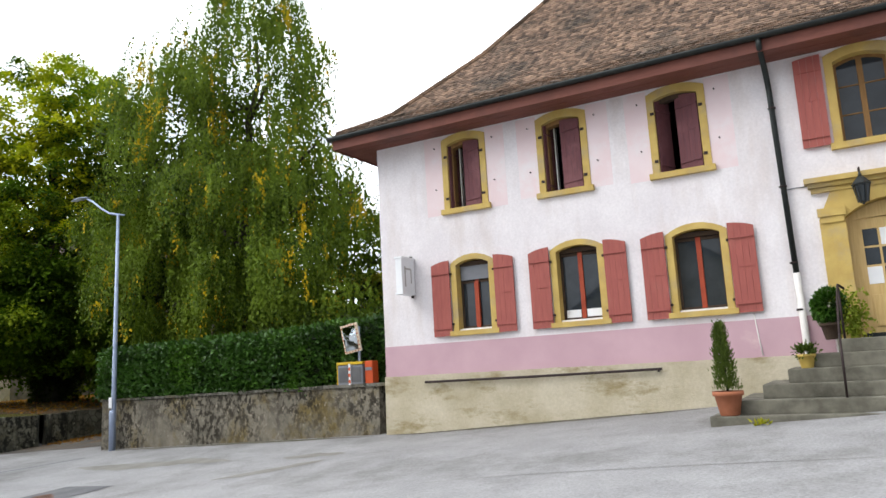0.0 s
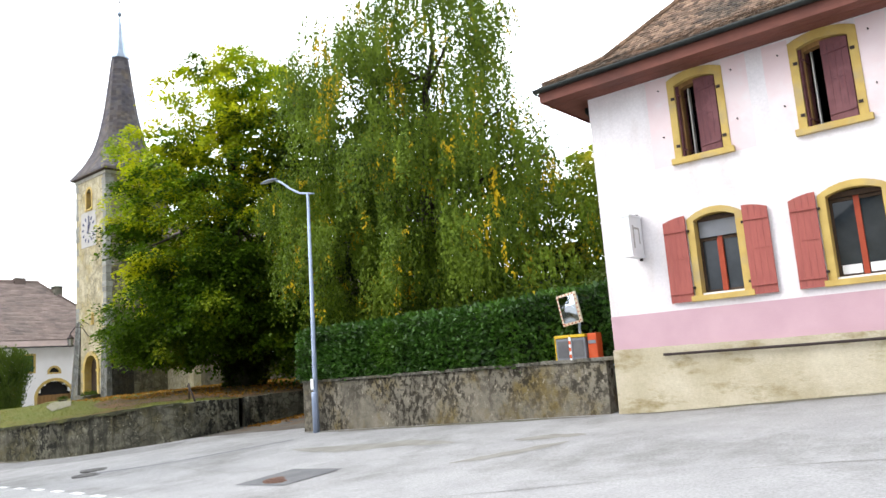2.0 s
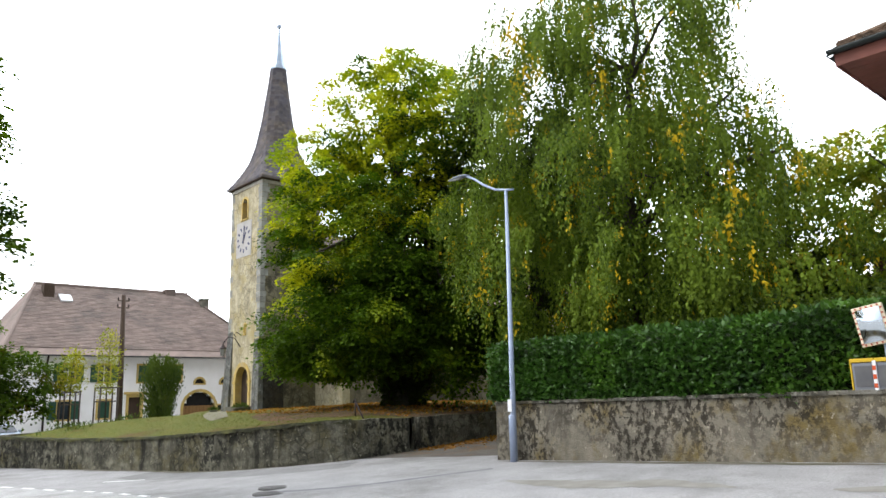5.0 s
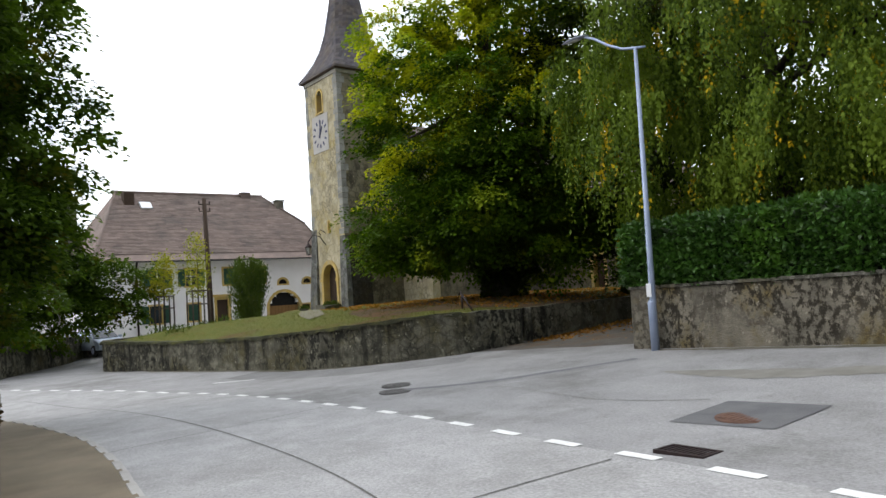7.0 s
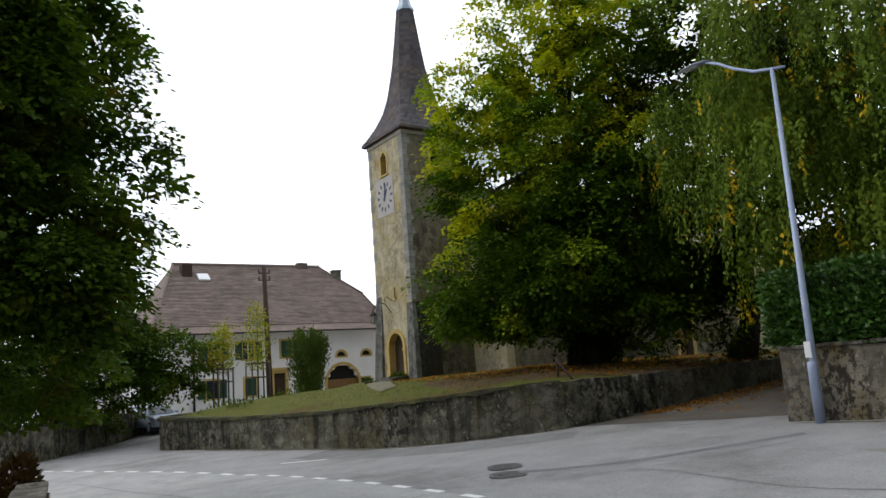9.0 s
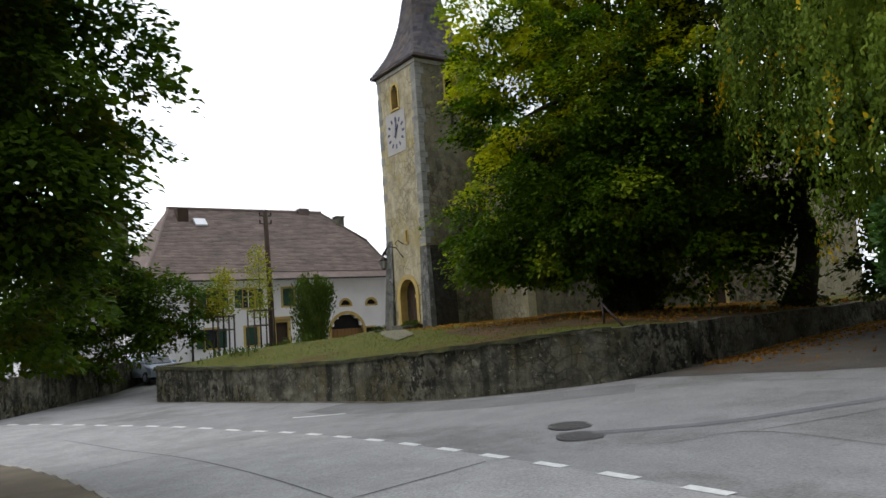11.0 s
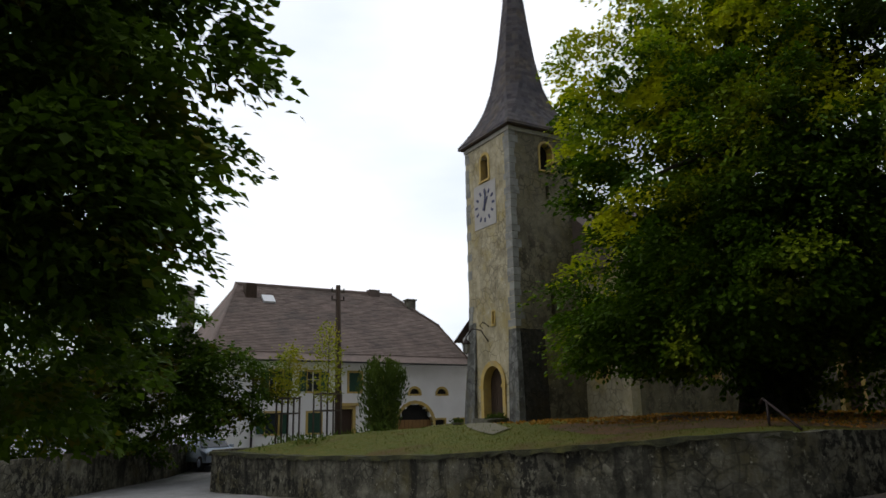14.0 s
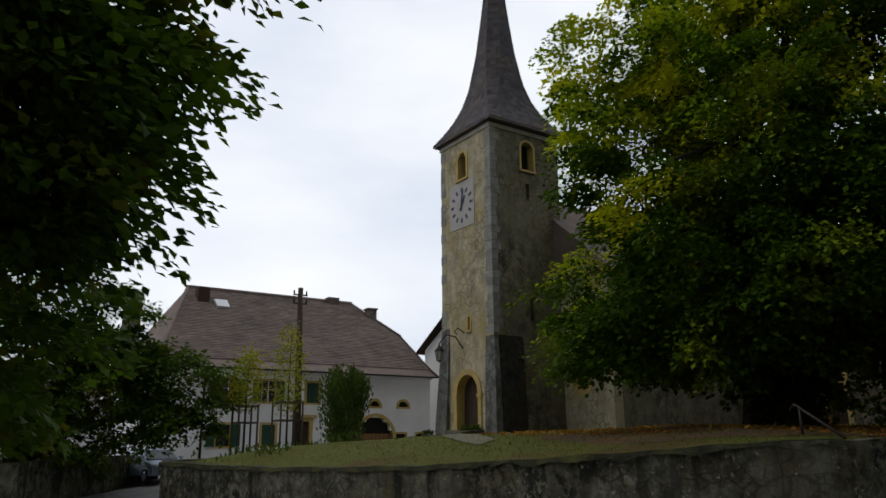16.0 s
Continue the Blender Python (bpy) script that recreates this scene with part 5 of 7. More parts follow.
# steps
steps = thing("front_steps", 0.3, 14.2, 1.1, "worn grey stone steps rising to the house door from three sides", "steps")
for k in range(6):
    z1 = 1.26 + 0.232 * k
    x0, y0 = -2.92 + 0.4 * k, 13.0 + 0.3 * k
    bm = bmesh.new()
    add_box(bm, x0, 3.4 - 0.4 * k, y0, HY - 0.05, z1 - 0.235 - (0.4 if k == 0 else 0), z1, 0.025)
    for v in bm.verts:
        v.co += Vector((0.012 * noise.noise(v.co * 1.7), 0.012 * noise.noise(v.co * 1.9 + Vector((5, 0, 0))), 0))
    part("step", bm, STEP, steps)
handrail = thing("stair_railing", -0.85, 13.9, 1.7, "thin black iron handrail on the steps", "railing")
tube("post", [(-0.87, 13.35, 1.48), (-0.86, 13.4, 2.5)], 0.02, IRON, handrail)
tube("post", [(-0.8, 14.55, 2.42), (-0.8, 14.55, 3.35)], 0.02, IRON, handrail)
tube("rail", [(-0.72, 14.75, 3.3), (-0.8, 14.6, 3.36), (-0.83, 14.2, 3.12), (-0.86, 13.4, 2.5)], 0.022, IRON, handrail)


def potted(name, x, y, z, pot_r, pot_h, mat, label, category):
    t = thing(name, x, y, z, label, category)
    lathe("pot", x, y, [(pot_r * 0.62, z), (pot_r * 0.66, z + 0.02), (pot_r * 0.92, z + pot_h * 0.8), (pot_r * 1.05, z + pot_h * 0.82), (pot_r * 1.05, z + pot_h), (pot_r * 0.95, z + pot_h), (pot_r * 0.9, z + pot_h - 0.03)], mat, t, sides=24)
    return t


rng = np.random.default_rng(5)
con = potted("potted_conifer", -2.62, 13.22, 1.262, 0.24, 0.4, TERRACOTTA, "slim green conifer in a terracotta pot on the lowest step", "potted plant")
tube("stem", [(-2.62, 13.22, 1.6), (-2.63, 13.22, 2.3), (-2.66, 13.23, 2.75)], [0.02, 0.015, 0.006], BARK, con)
n = 3200
h = rng.random(n) ** 0.8
r = (0.17 * (1 - h) ** 0.7 + 0.035) * (0.9 + 0.12 * np.sin(h * 23 + 1)) * np.sqrt(rng.random(n))
a = rng.random(n) * 2 * np.pi
at = np.stack([-2.62 + r * np.cos(a) - 0.04 * h, 13.22 + r * np.sin(a), 1.68 + 1.08 * h], 1) + rng.normal(size=(n, 3)) * 0.028
leaf_mesh("needles", at, np.stack([np.cos(a) * 0.5, np.sin(a) * 0.5, np.full(n, 1.0)], 1), rng.uniform(0.04, 0.09, n), rng, CONIFER_LEAF, con, 0.3)
bushy = potted("potted_shrub", -0.98, 15.0, 2.42, 0.2, 0.3, DARK_WOOD, "leafy green potted shrub beside the door", "potted plant")
n = 2200
v = rng.normal(size=(n, 3))
v /= np.linalg.norm(v, axis=1, keepdims=True)
at = np.array([-0.98, 15.0, 3.0]) + v * np.array([0.27, 0.26, 0.33]) * rng.random((n, 1)) ** 0.4
leaf_mesh("leaves", at, v + np.array([0, 0, -0.3]), rng.uniform(0.06, 0.11, n), rng, HEDGE_LEAF, bushy, 0.7)
trail = at[:500] * 0 + np.array([-0.62, 14.85, 2.75]) + rng.normal(size=(500, 3)) * np.array([0.12, 0.06, 0.22])
leaf_mesh("trailing_leaves", trail, v[:500] + np.array([0, 0, -1.0]), rng.uniform(0.06, 0.1, 500), rng, LIGHT_LEAF, bushy, 0.7)
small = potted("flower_pot", -1.42, 14.15, 1.955, 0.15, 0.24, YELLOW_POT, "yellow glazed flower pot on the steps", "potted plant")
n = 350
v = rng.normal(size=(n, 3))
at = np.array([-1.42, 14.15, 2.25]) + v * np.array([0.07, 0.07, 0.045])
leaf_mesh("leaves", at, v + np.array([0, 0, 0.8]), rng.uniform(0.05, 0.09, n), rng, CONIFER_LEAF, small, 0.5)
weed = thing("weed", -2.1, 12.85, ground_z(-2.1, 12.85), "small yellow-green weed at the foot of the steps", "weed")
n = 60
v = rng.normal(size=(n, 3))
leaf_mesh("leaves", np.array([-2.1, 12.85, ground_z(-2.1, 12.85) + 0.02]) + v * np.array([0.05, 0.04, 0.015]), v + np.array([0, 0, 1.0]), rng.uniform(0.06, 0.1, n), rng, SAPLING_LEAF, weed, 0.5)

lantern = thing("wall_lantern", -0.2, 15.1, 4.75, "black iron wall lantern on the door cornice", "lantern")


def lantern_parts(t, x, y, z, s, mat, pane=None):
    """Tapered six-sided lantern of height s with its lid; z is its foot."""
    bm = bmesh.new()
    add_tube(bm, [(x, y, z + 0.08 * s), (x, y, z + 0.6 * s)], [0.13 * s, 0.22 * s], 6)
    part("glass", bm, pane or LAMP_GLASS, t)
    bm = bmesh.new()
    for k in range(6):
        a = math.pi * k / 3
        add_tube(bm, [(x + 0.135 * s * math.cos(a), y + 0.135 * s * math.sin(a), z + 0.06 * s), (x + 0.228 * s * math.cos(a), y + 0.228 * s * math.sin(a), z + 0.6 * s)], 0.016 * s, 6)
    part("bars", bm, mat, t)
    bm = bmesh.new()
    add_tube(bm, [(x, y, z + 0.58 * s), (x, y, z + 0.62 * s), (x, y, z + 0.8 * s), (x, y, z + 0.86 * s), (x, y, z + 0.9 * s), (x, y, z + 1.0 * s)], [0.26 * s, 0.27 * s, 0.12 * s, 0.05 * s, 0.06 * s, 0.01 * s], 6)
    part("lid", bm, mat, t)
    bm = bmesh.new()
    add_tube(bm, [(x, y, z), (x, y, z + 0.05 * s), (x, y, z + 0.09 * s)], [0.03 * s, 0.05 * s, 0.14 * s], 6)
    part("foot", bm, mat, t)


lantern_parts(lantern, -0.2, 15.12, 4.8, 0.62, GUTTER, GLASS)
tube("bracket", [(-0.2, 15.12, 5.36), (-0.2, 15.2, 5.5), (-0.2, 15.4, 5.52), (-0.2, 15.5, 5.45)], 0.018, IRON, lantern)
# ---- church ----
TX0, TX1, TY0, TY1 = -48.74, -44.98, 20.9, 24.8
TCX, TCY = (TX0 + TX1) / 2, (TY0 + TY1) / 2
church = thing("church", TCX, TCY, 1.8, "old stone church with a clock tower and pointed shingled spire", "church")
SOUTH = Plane((TCX, TY0, 0), (1, 0, 0), (0, -1, 0))
EAST = Plane((TX1, TCY, 0), (0, 1, 0), (1, 0, 0))
WEST = Plane((TX0, TCY, 0), (0, 1, 0), (-1, 0, 0))
NORTH = Plane((TCX, TY1, 0), (1, 0, 0), (0, 1, 0))
half = (TX1 - TX0) / 2
hy = (TY1 - TY0) / 2
wall_with_openings("tower_wall", SOUTH, -half, half, 1.2, 15.0, 0.6, [(-0.8, 0.8, 1.2, 3.9), (-0.6, 0.6, 3.9, 4.12), (-0.53, 0.17, 12.85, 13.93), (-0.34, -0.02, 13.93, 14.14), (0.08, 0.3, 6.0, 6.55)], TOWER, church, "pale weathered render")
# east and north faces take the mossy render with shade in its colour
wall_with_openings("tower_wall", EAST, -hy + 0.6, hy - 0.6, 1.2, 15.0, 0.6, [(-0.24, 0.5, 13.0, 14.18), (-0.07, 0.33, 14.18, 14.38), (-0.05, 0.25, 11.6, 12.4), (-0.02, 0.22, 6.3, 7.3)], TOWER_SHADED, church, "mossy render, darkened in colour for its shaded side")
wall_with_openings("tower_wall", WEST, -hy + 0.6, hy - 0.6, 1.2, 15.0, 0.6, [], TOWER, church)
wall_with_openings("tower_wall", NORTH, -half, half, 1.2, 15.0, 0.6, [], TOWER_SHADED, church)
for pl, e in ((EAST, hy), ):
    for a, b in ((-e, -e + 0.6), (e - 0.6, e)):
        pbox("tower_corner", pl, a + 0.002, b - 0.002, -0.3, 0.004, 1.2, 15.0, TOWER_SHADED, church, bevel=0)
# added black boxes and sheets darken what shows through the tower's openings
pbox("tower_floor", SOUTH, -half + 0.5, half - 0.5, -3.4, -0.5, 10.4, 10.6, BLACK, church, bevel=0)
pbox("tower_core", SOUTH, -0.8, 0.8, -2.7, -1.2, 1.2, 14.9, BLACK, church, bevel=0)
# battered foot
bm = bmesh.new()
rings = []
for z, o in ((1.0, 0.36), (2.2, 0.32), (4.2, 0.16), (6.2, 0.012)):
    rings.append([bm.verts.new(p) for p in ((TX0 - o, TY0 - o * 0.5 - 0.012, z), (TX0 + 0.6 - o * 0.3, TY0 - o * 0.5 - 0.012, z), (TX0 + 0.6 - o * 0.3, TY0 + 0.3, z), (TX0 - o, TY1, z))])
for a, b in zip(rings, rings[1:]):
    for k in range(4):
        bm.faces.new((a[k], a[(k + 1) % 4], b[(k + 1) % 4], b[k]))
bm.faces.new(rings[-1])
part("buttress", bm, FOOT_STONE, church, "grey sloping stone foot of the tower")
bm = bmesh.new()
rings = []
for z, o in ((1.0, 0.2), (2.2, 0.18), (4.2, 0.1), (5.6, 0.012)):
    rings.append([bm.verts.new(p) for p in ((TX1 + o, TY0 - o * 0.6, z), (TX1 + o, TY0 + 0.2, z), (TX1 - 0.5, TY0 + 0.2, z), (TX1 - 0.55, TY0 - o * 0.6, z))])
for a, b in zip(rings, rings[1:]):
    for k in range(4):
        bm.faces.new((a[k], a[(k + 1) % 4], b[(k + 1) % 4], b[k]))
bm.faces.new(rings[-1])
part("buttress", bm, FOOT_STONE, church, "grey sloping stone foot of the tower")
bm = bmesh.new()
rings = []
for z, o in ((1.0, 0.19), (2.2, 0.17), (4.2, 0.09), (5.6, 0.01)):
    rings.append([bm.verts.new(p) for p in ((TX1 + o, TY0 + 0.203, z), (TX1 + o, TY0 + 1.5, z), (TX1 - 0.4, TY0 + 1.5, z), (TX1 - 0.4, TY0 + 0.203, z))])
for a, b in zip(rings, rings[1:]):
    for k in range(4):
        bm.faces.new((a[k], a[(k + 1) % 4], b[(k + 1) % 4], b[k]))
bm.faces.new(rings[-1])
part("buttress", bm, DARK_STONE, church, "black mossy side of the tower's foot")
# corner stones
rq = random.Random(8)
z = 5.7
while z < 14.5:
    h = rq.uniform(0.28, 0.46)
    l, w = rq.uniform(0.3, 0.55), rq.uniform(0.25, 0.5)
    box("corner_stone", TX1 - l, TX1 + 0.02, TY0 - 0.02, TY0 + w, z, z + h - 0.02, QUOIN, church, bevel=0.02)
    if rq.random() < 0.6:
        box("corner_stone", TX0 - 0.02, TX0 + l * 0.8, TY0 - 0.02, TY0 + w, z, z + h - 0.02, QUOIN, church, bevel=0.02)
    z += h
for pl, e in ((SOUTH, half), (EAST, hy)):
    pbox("cornice", pl, -e - (0.06 if pl is SOUTH else 0.0), e + 0.06, -0.1, 0.06, 14.66, 14.86, CAP, church, bevel=0.02)


def stone_opening(pl, u, w, z0, z1, rise, pointed, border, parent, mat=OCHRE, sill=True, out=0.03, inner=0.5):
    r = ring("window", pl, u, outline(w, z0, z1, rise, pointed), outline(w + border, z0 - (0 if not sill else 0.05), z1 + border, rise + border * 0.5, pointed), -inner, out, mat, parent, "arched opening with an ochre stone surround")
    if sill:
        pbox("sill", pl, u - w - border, u + w + border, -0.3, out + 0.05, z0 - 0.14, z0 - 0.052, mat, r)
    return r


o1 = stone_opening(SOUTH, -0.18, 0.31, 12.9, 14.1, 0.31, False, 0.13, church)
pbox("louvre", SOUTH, -0.51, 0.15, -0.5, -0.4, 12.8, 14.15, BLACK, o1, bevel=0)
pbox("mullion", SOUTH, -0.21, -0.14, -0.3, -0.2, 12.9, 14.05, DARK_WOOD, o1)
o2 = stone_opening(EAST, 0.13, 0.35, 13.05, 14.35, 0.35, False, 0.1, church)
pbox("louvre", EAST, -0.23, 0.49, -0.5, -0.4, 13.0, 14.4, BLACK, o2, bevel=0)
for u, z0, z1 in ((0.1, 11.62, 12.38), (0.1, 6.32, 7.28)):
    ring("slit_window", EAST, u, outline(0.09, z0, z1, 0.0), outline(0.15, z0 - 0.02, z1 + 0.02, 0.0), -0.3, 0.012, TOWER_SHADED, church, closed=True)
o3 = stone_opening(SOUTH, 0.19, 0.085, 6.02, 6.56, 0.1, False, 0.07, church)
portal = ring("portal", SOUTH, 0.0, outline(0.75, 1.4, 4.12, 0.82), outline(0.98, 1.4, 4.36, 0.98), -0.45, 0.05, OCHRE, church, "round-arched ochre stone portal")
slab("door_leaf", SOUTH, 0.0, outline(0.76, 1.5, 4.1, 0.8), -0.44, -0.36, DARK_WOOD, portal, "dark old wooden door")
for s_ in (-1, 1):
    pbox("impost", SOUTH, s_ * 0.88 - 0.16, s_ * 0.88 + 0.16, -0.1, 0.09, 3.16, 3.3, OCHRE, portal)
for k in range(-4, 5):
    pbox("plank", SOUTH, k * 0.16 - 0.073, k * 0.16 + 0.073, -0.36, -0.345, 1.86, 3.6 - abs(k) * 0.08, DARK_WOOD, portal, bevel=0.004)
pbox("door_step", SOUTH, -1.1, 1.1, -0.3, 0.45, 1.55, 1.87, STEP, portal)
# clock
clock = thing("tower_clock", TCX - 0.2, TY0, 10.6, "tower clock on a pale square panel with dark blue marks", "clock")
CLK = Plane((TCX - 0.22, TY0, 11.62), (1, 0, 0), (0, -1, 0))
bm = bmesh.new()
add_box(bm, -0.92, 0.92, -0.022, 0.05, -1.06, 1.08, 0.008, Matrix.Translation(CLK.o))
part("face", bm, CLOCK_WHITE, clock, "pale plaster panel")
for k in range(12):
    a = 2 * math.pi * k / 12
    bm = bmesh.new()
    add_box(bm, -0.06, 0.06, -0.034, -0.02, 0.6, 0.82, 0.004, Matrix.Translation(CLK.o) @ Matrix.Rotation(a, 4, "Y"))
    part("hour_mark", bm, CLOCK_BLUE, clock)
for ang, l, w, d in ((33, 0.46, 0.055, 0.05), (8, 0.74, 0.045, 0.065)):
    bm = bmesh.new()
    add_box(bm, -w, w, -d, -d + 0.014, -0.26, l, 0.004, Matrix.Translation(CLK.o) @ Matrix.Rotation(radians(ang), 4, "Y"))
    part("pointer", bm, CLOCK_BLUE, clock)

# spire
SPIRE = [(14.92, 2.2, 0.0), (15.02, 2.19, 0.0), (15.5, 1.86, 0.05), (16.0, 1.58, 0.12), (16.7, 1.32, 0.25), (17.6, 1.12, 0.4), (19.4, 0.86, 0.55), (21.2, 0.64, 0.586), (22.9, 0.44, 0.586)]


def eight(hw, c, z, grow=0.0):
    h = hw + grow
    k = h * (1 - c)
    return [(TCX + a, TCY + b, z) for a, b in ((h, -k), (h, k), (k, h), (-k, h), (-h, k), (-h, -k), (-k, -h), (k, -h))]


bm = bmesh.new()
rings = [[bm.verts.new(p) for p in eight(hw, c, z)] for z, hw, c in SPIRE]
for a, b in zip(rings, rings[1:]):
    for k in range(8):
        bm.faces.new((a[k], a[(k + 1) % 8], b[(k + 1) % 8], b[k]))
bm.faces.new(rings[0])
bm.faces.new(rings[-1])
spire = part("spire", bm, SLATE, church, "slender grey shingled spire")


def spire_at(z):
    for (za, ha, ca), (zb, hb, cb) in zip(SPIRE, SPIRE[1:]):
        if z <= zb:
            t = (z - za) / (zb - za)
            return ha + (hb - ha) * t, ca + (cb - ca) * t
    return SPIRE[-1][1:]


# courses of shingles, overlapping
sv, sf = [], []
z = 15.04
while z < 22.7:
    h0, c0 = spire_at(z)
    h1, c1 = spire_at(z + 0.2)
    lo, hi = eight(h0, c0, z, 0.05), eight(h1, c1, z + 0.2, 0.012)
    for k in range(8):
        p, q, r, s_ = (Vector(v) for v in (lo[k], lo[(k + 1) % 8], hi[(k + 1) % 8], hi[k]))
        w = (q - p).length
        m = max(int(w / 0.22), 1)
        if w < 0.05:
            continue
        for i in range(m):
            a, b = p.lerp(q, (i + 0.02) / m), p.lerp(q, (i + 0.98) / m)
            c, d_ = s_.lerp(r, (i + 0.98) / m), s_.lerp(r, (i + 0.02) / m)
            j = Vector((0, 0, rq.uniform(-0.012, 0.012)))
            o = len(sv)
            sv += [a + j, b + j, c, d_]
            sf.append((o, o + 1, o + 2, o + 3))
    z += 0.17
sh = mesh_ob("shingle_field", sv, sf, SLATE, spire)
sh["kind"] = "stuff"
bm = bmesh.new()
add_tube(bm, [(TCX, TCY, 22.85), (TCX, TCY, 23.05), (TCX, TCY, 23.1), (TCX, TCY, 24.4), (TCX, TCY, 25.8)], [0.56, 0.54, 0.43, 0.22, 0.04], 8)
part("spire_tip", bm, COPPER, church, "pale blue sheet-metal spire tip")
lathe("ball", TCX, TCY, [(0.02, 25.75), (0.12, 25.8), (0.17, 25.92), (0.12, 26.04), (0.02, 26.1)], COPPER, church, sides=14)
tube("rod", [(TCX, TCY, 26.0), (TCX, TCY, 27.3)], 0.025, IRON, church)
box("cross_arm", TCX - 0.28, TCX + 0.28, TCY - 0.02, TCY + 0.02, 26.75, 26.8, IRON, church)
bm = bmesh.new()
add_box(bm, TX0 - 0.2, TX1 + 0.2, TY0 - 0.2, TY1 + 0.2, 14.86, 14.98, 0.02)
part("spire_eave", bm, DARK_WOOD, church, "dark eave board")

# nave behind the tower
NX0, NX1, NY0, NY1 = -52.2, -42.2, 24.6, 44.0
NSOUTH = Plane((0, NY0, 0), (1, 0, 0), (0, -1, 0))
NEAST = Plane((NX1, 0, 0), (0, 1, 0), (1, 0, 0))
wall_with_openings("nave_wall", NSOUTH, TX1 + 0.01, NX1, 1.2, 8.4, 0.5, [(-44.3, -43.5, 3.55, 4.05), (-44.15, -43.65, 3.4, 3.55), (-44.15, -43.65, 4.05, 4.2)], TOWER, church, "pale weathered render")
wall_with_openings("nave_wall", NSOUTH, NX0, TX0 - 0.01, 1.2, 8.4, 0.5, [], TOWER, church)
wall_with_openings("nave_wall", NEAST, NY0 + 0.5, NY1, 1.2, 8.4, 0.5, [(29.0, 30.0, 3.4, 5.9), (29.2, 29.8, 5.9, 6.1)], TOWER_SHADED, church)
box("nave_wall", NX0, NX1, NY1, NY1 + 0.5, 1.2, 8.4, TOWER_SHADED, church)
box("nave_wall", NX0 - 0.5, NX0, NY0, NY1, 1.2, 8.4, TOWER_SHADED, church)
circle_in = [(0.4 * math.cos(q), 3.8 + 0.4 * math.sin(q)) for q in np.linspace(0, 2 * math.pi, 24, endpoint=False)]
circle_out = [(0.6 * math.cos(q), 3.8 + 0.6 * math.sin(q)) for q in np.linspace(0, 2 * math.pi, 24, endpoint=False)]
oculus = ring("round_window", NSOUTH, -43.9, circle_in, circle_out, -0.3, 0.03, OCHRE, church, "round window in an ochre stone ring", closed=True)
pbox("pane", NSOUTH, -44.32, -43.48, -0.32, -0.28, 3.38, 4.22, BLACK, oculus, bevel=0)
stone_opening(NEAST, 29.5, 0.42, 3.5, 6.1, 0.42, False, 0.15, church, inner=0.4)
box("nave_glass", NX1 - 0.4, NX1 - 0.35, 29.0, 30.0, 3.4, 6.2, GLASS, church, bevel=0)
bm = bmesh.new()
rv = [bm.verts.new(p) for p in ((NX0 - 0.5, NY0 - 0.3, 8.2), (NX1 + 0.5, NY0 - 0.3, 8.2), (NX1 + 0.5, NY1 + 0.3, 8.2), (NX0 - 0.5, NY1 + 0.3, 8.2), (TCX, NY0 - 0.3, 12.6), (TCX, NY1 + 0.3, 12.6))]
for q in ((0, 1, 4), (1, 2, 5, 4), (2, 3, 5), (3, 0, 4, 5), (3, 2, 1, 0)):
    bm.faces.new([rv[i] for i in q])
part("nave_roof", bm, FARM_TILE, church, "brown tiled nave roof")
# choir to the east, with a door
CSOUTH = Plane((-38.6, 34.0, 0), (1, 0, 0), (0, -1, 0))
# choir front takes the darkened render, standing in for tree shade
wall_with_openings("choir_wall", CSOUTH, -3.6, 2.9, 1.2, 7.6, 0.5, [(-0.45, 0.45, 1.2, 5.15)], TOWER_SHADED, church, "pale weathered render")
box("choir_wall", -36.2, -35.7, 34.5, 42.0, 1.2, 7.6, TOWER, church)
box("choir_wall", -42.2, -35.7, 42.0, 42.5, 1.2, 7.6, TOWER, church)
cw = ring("choir_door", CSOUTH, 0.0, outline(0.42, 1.2, 5.2, 0.42), outline(0.62, 1.2, 5.42, 0.6), -0.45, 0.03, OCHRE, church, "tall dark door in an ochre surround")
pbox("door_leaf", CSOUTH, -0.44, 0.44, -0.44, -0.38, 1.3, 5.2, DARK_WOOD, cw)
pbox("transom", CSOUTH, -0.42, 0.42, -0.38, 0.0, 3.72, 3.9, OCHRE, cw)
bm = bmesh.new()
rv = [bm.verts.new(p) for p in ((-42.2, 33.6, 7.6), (-35.3, 33.6, 7.6), (-35.3, 42.9, 7.6), (-42.2, 42.9, 7.6), (-42.2, 38.2, 11.0), (-38.5, 38.2, 11.0))]
for q in ((0, 1, 5, 4), (1, 2, 5), (2, 3, 4, 5), (0, 4, 3), (3, 2, 1, 0)):
    bm.faces.new([rv[i] for i in q])
part("choir_roof", bm, FARM_TILE, church, "brown tiled choir roof")

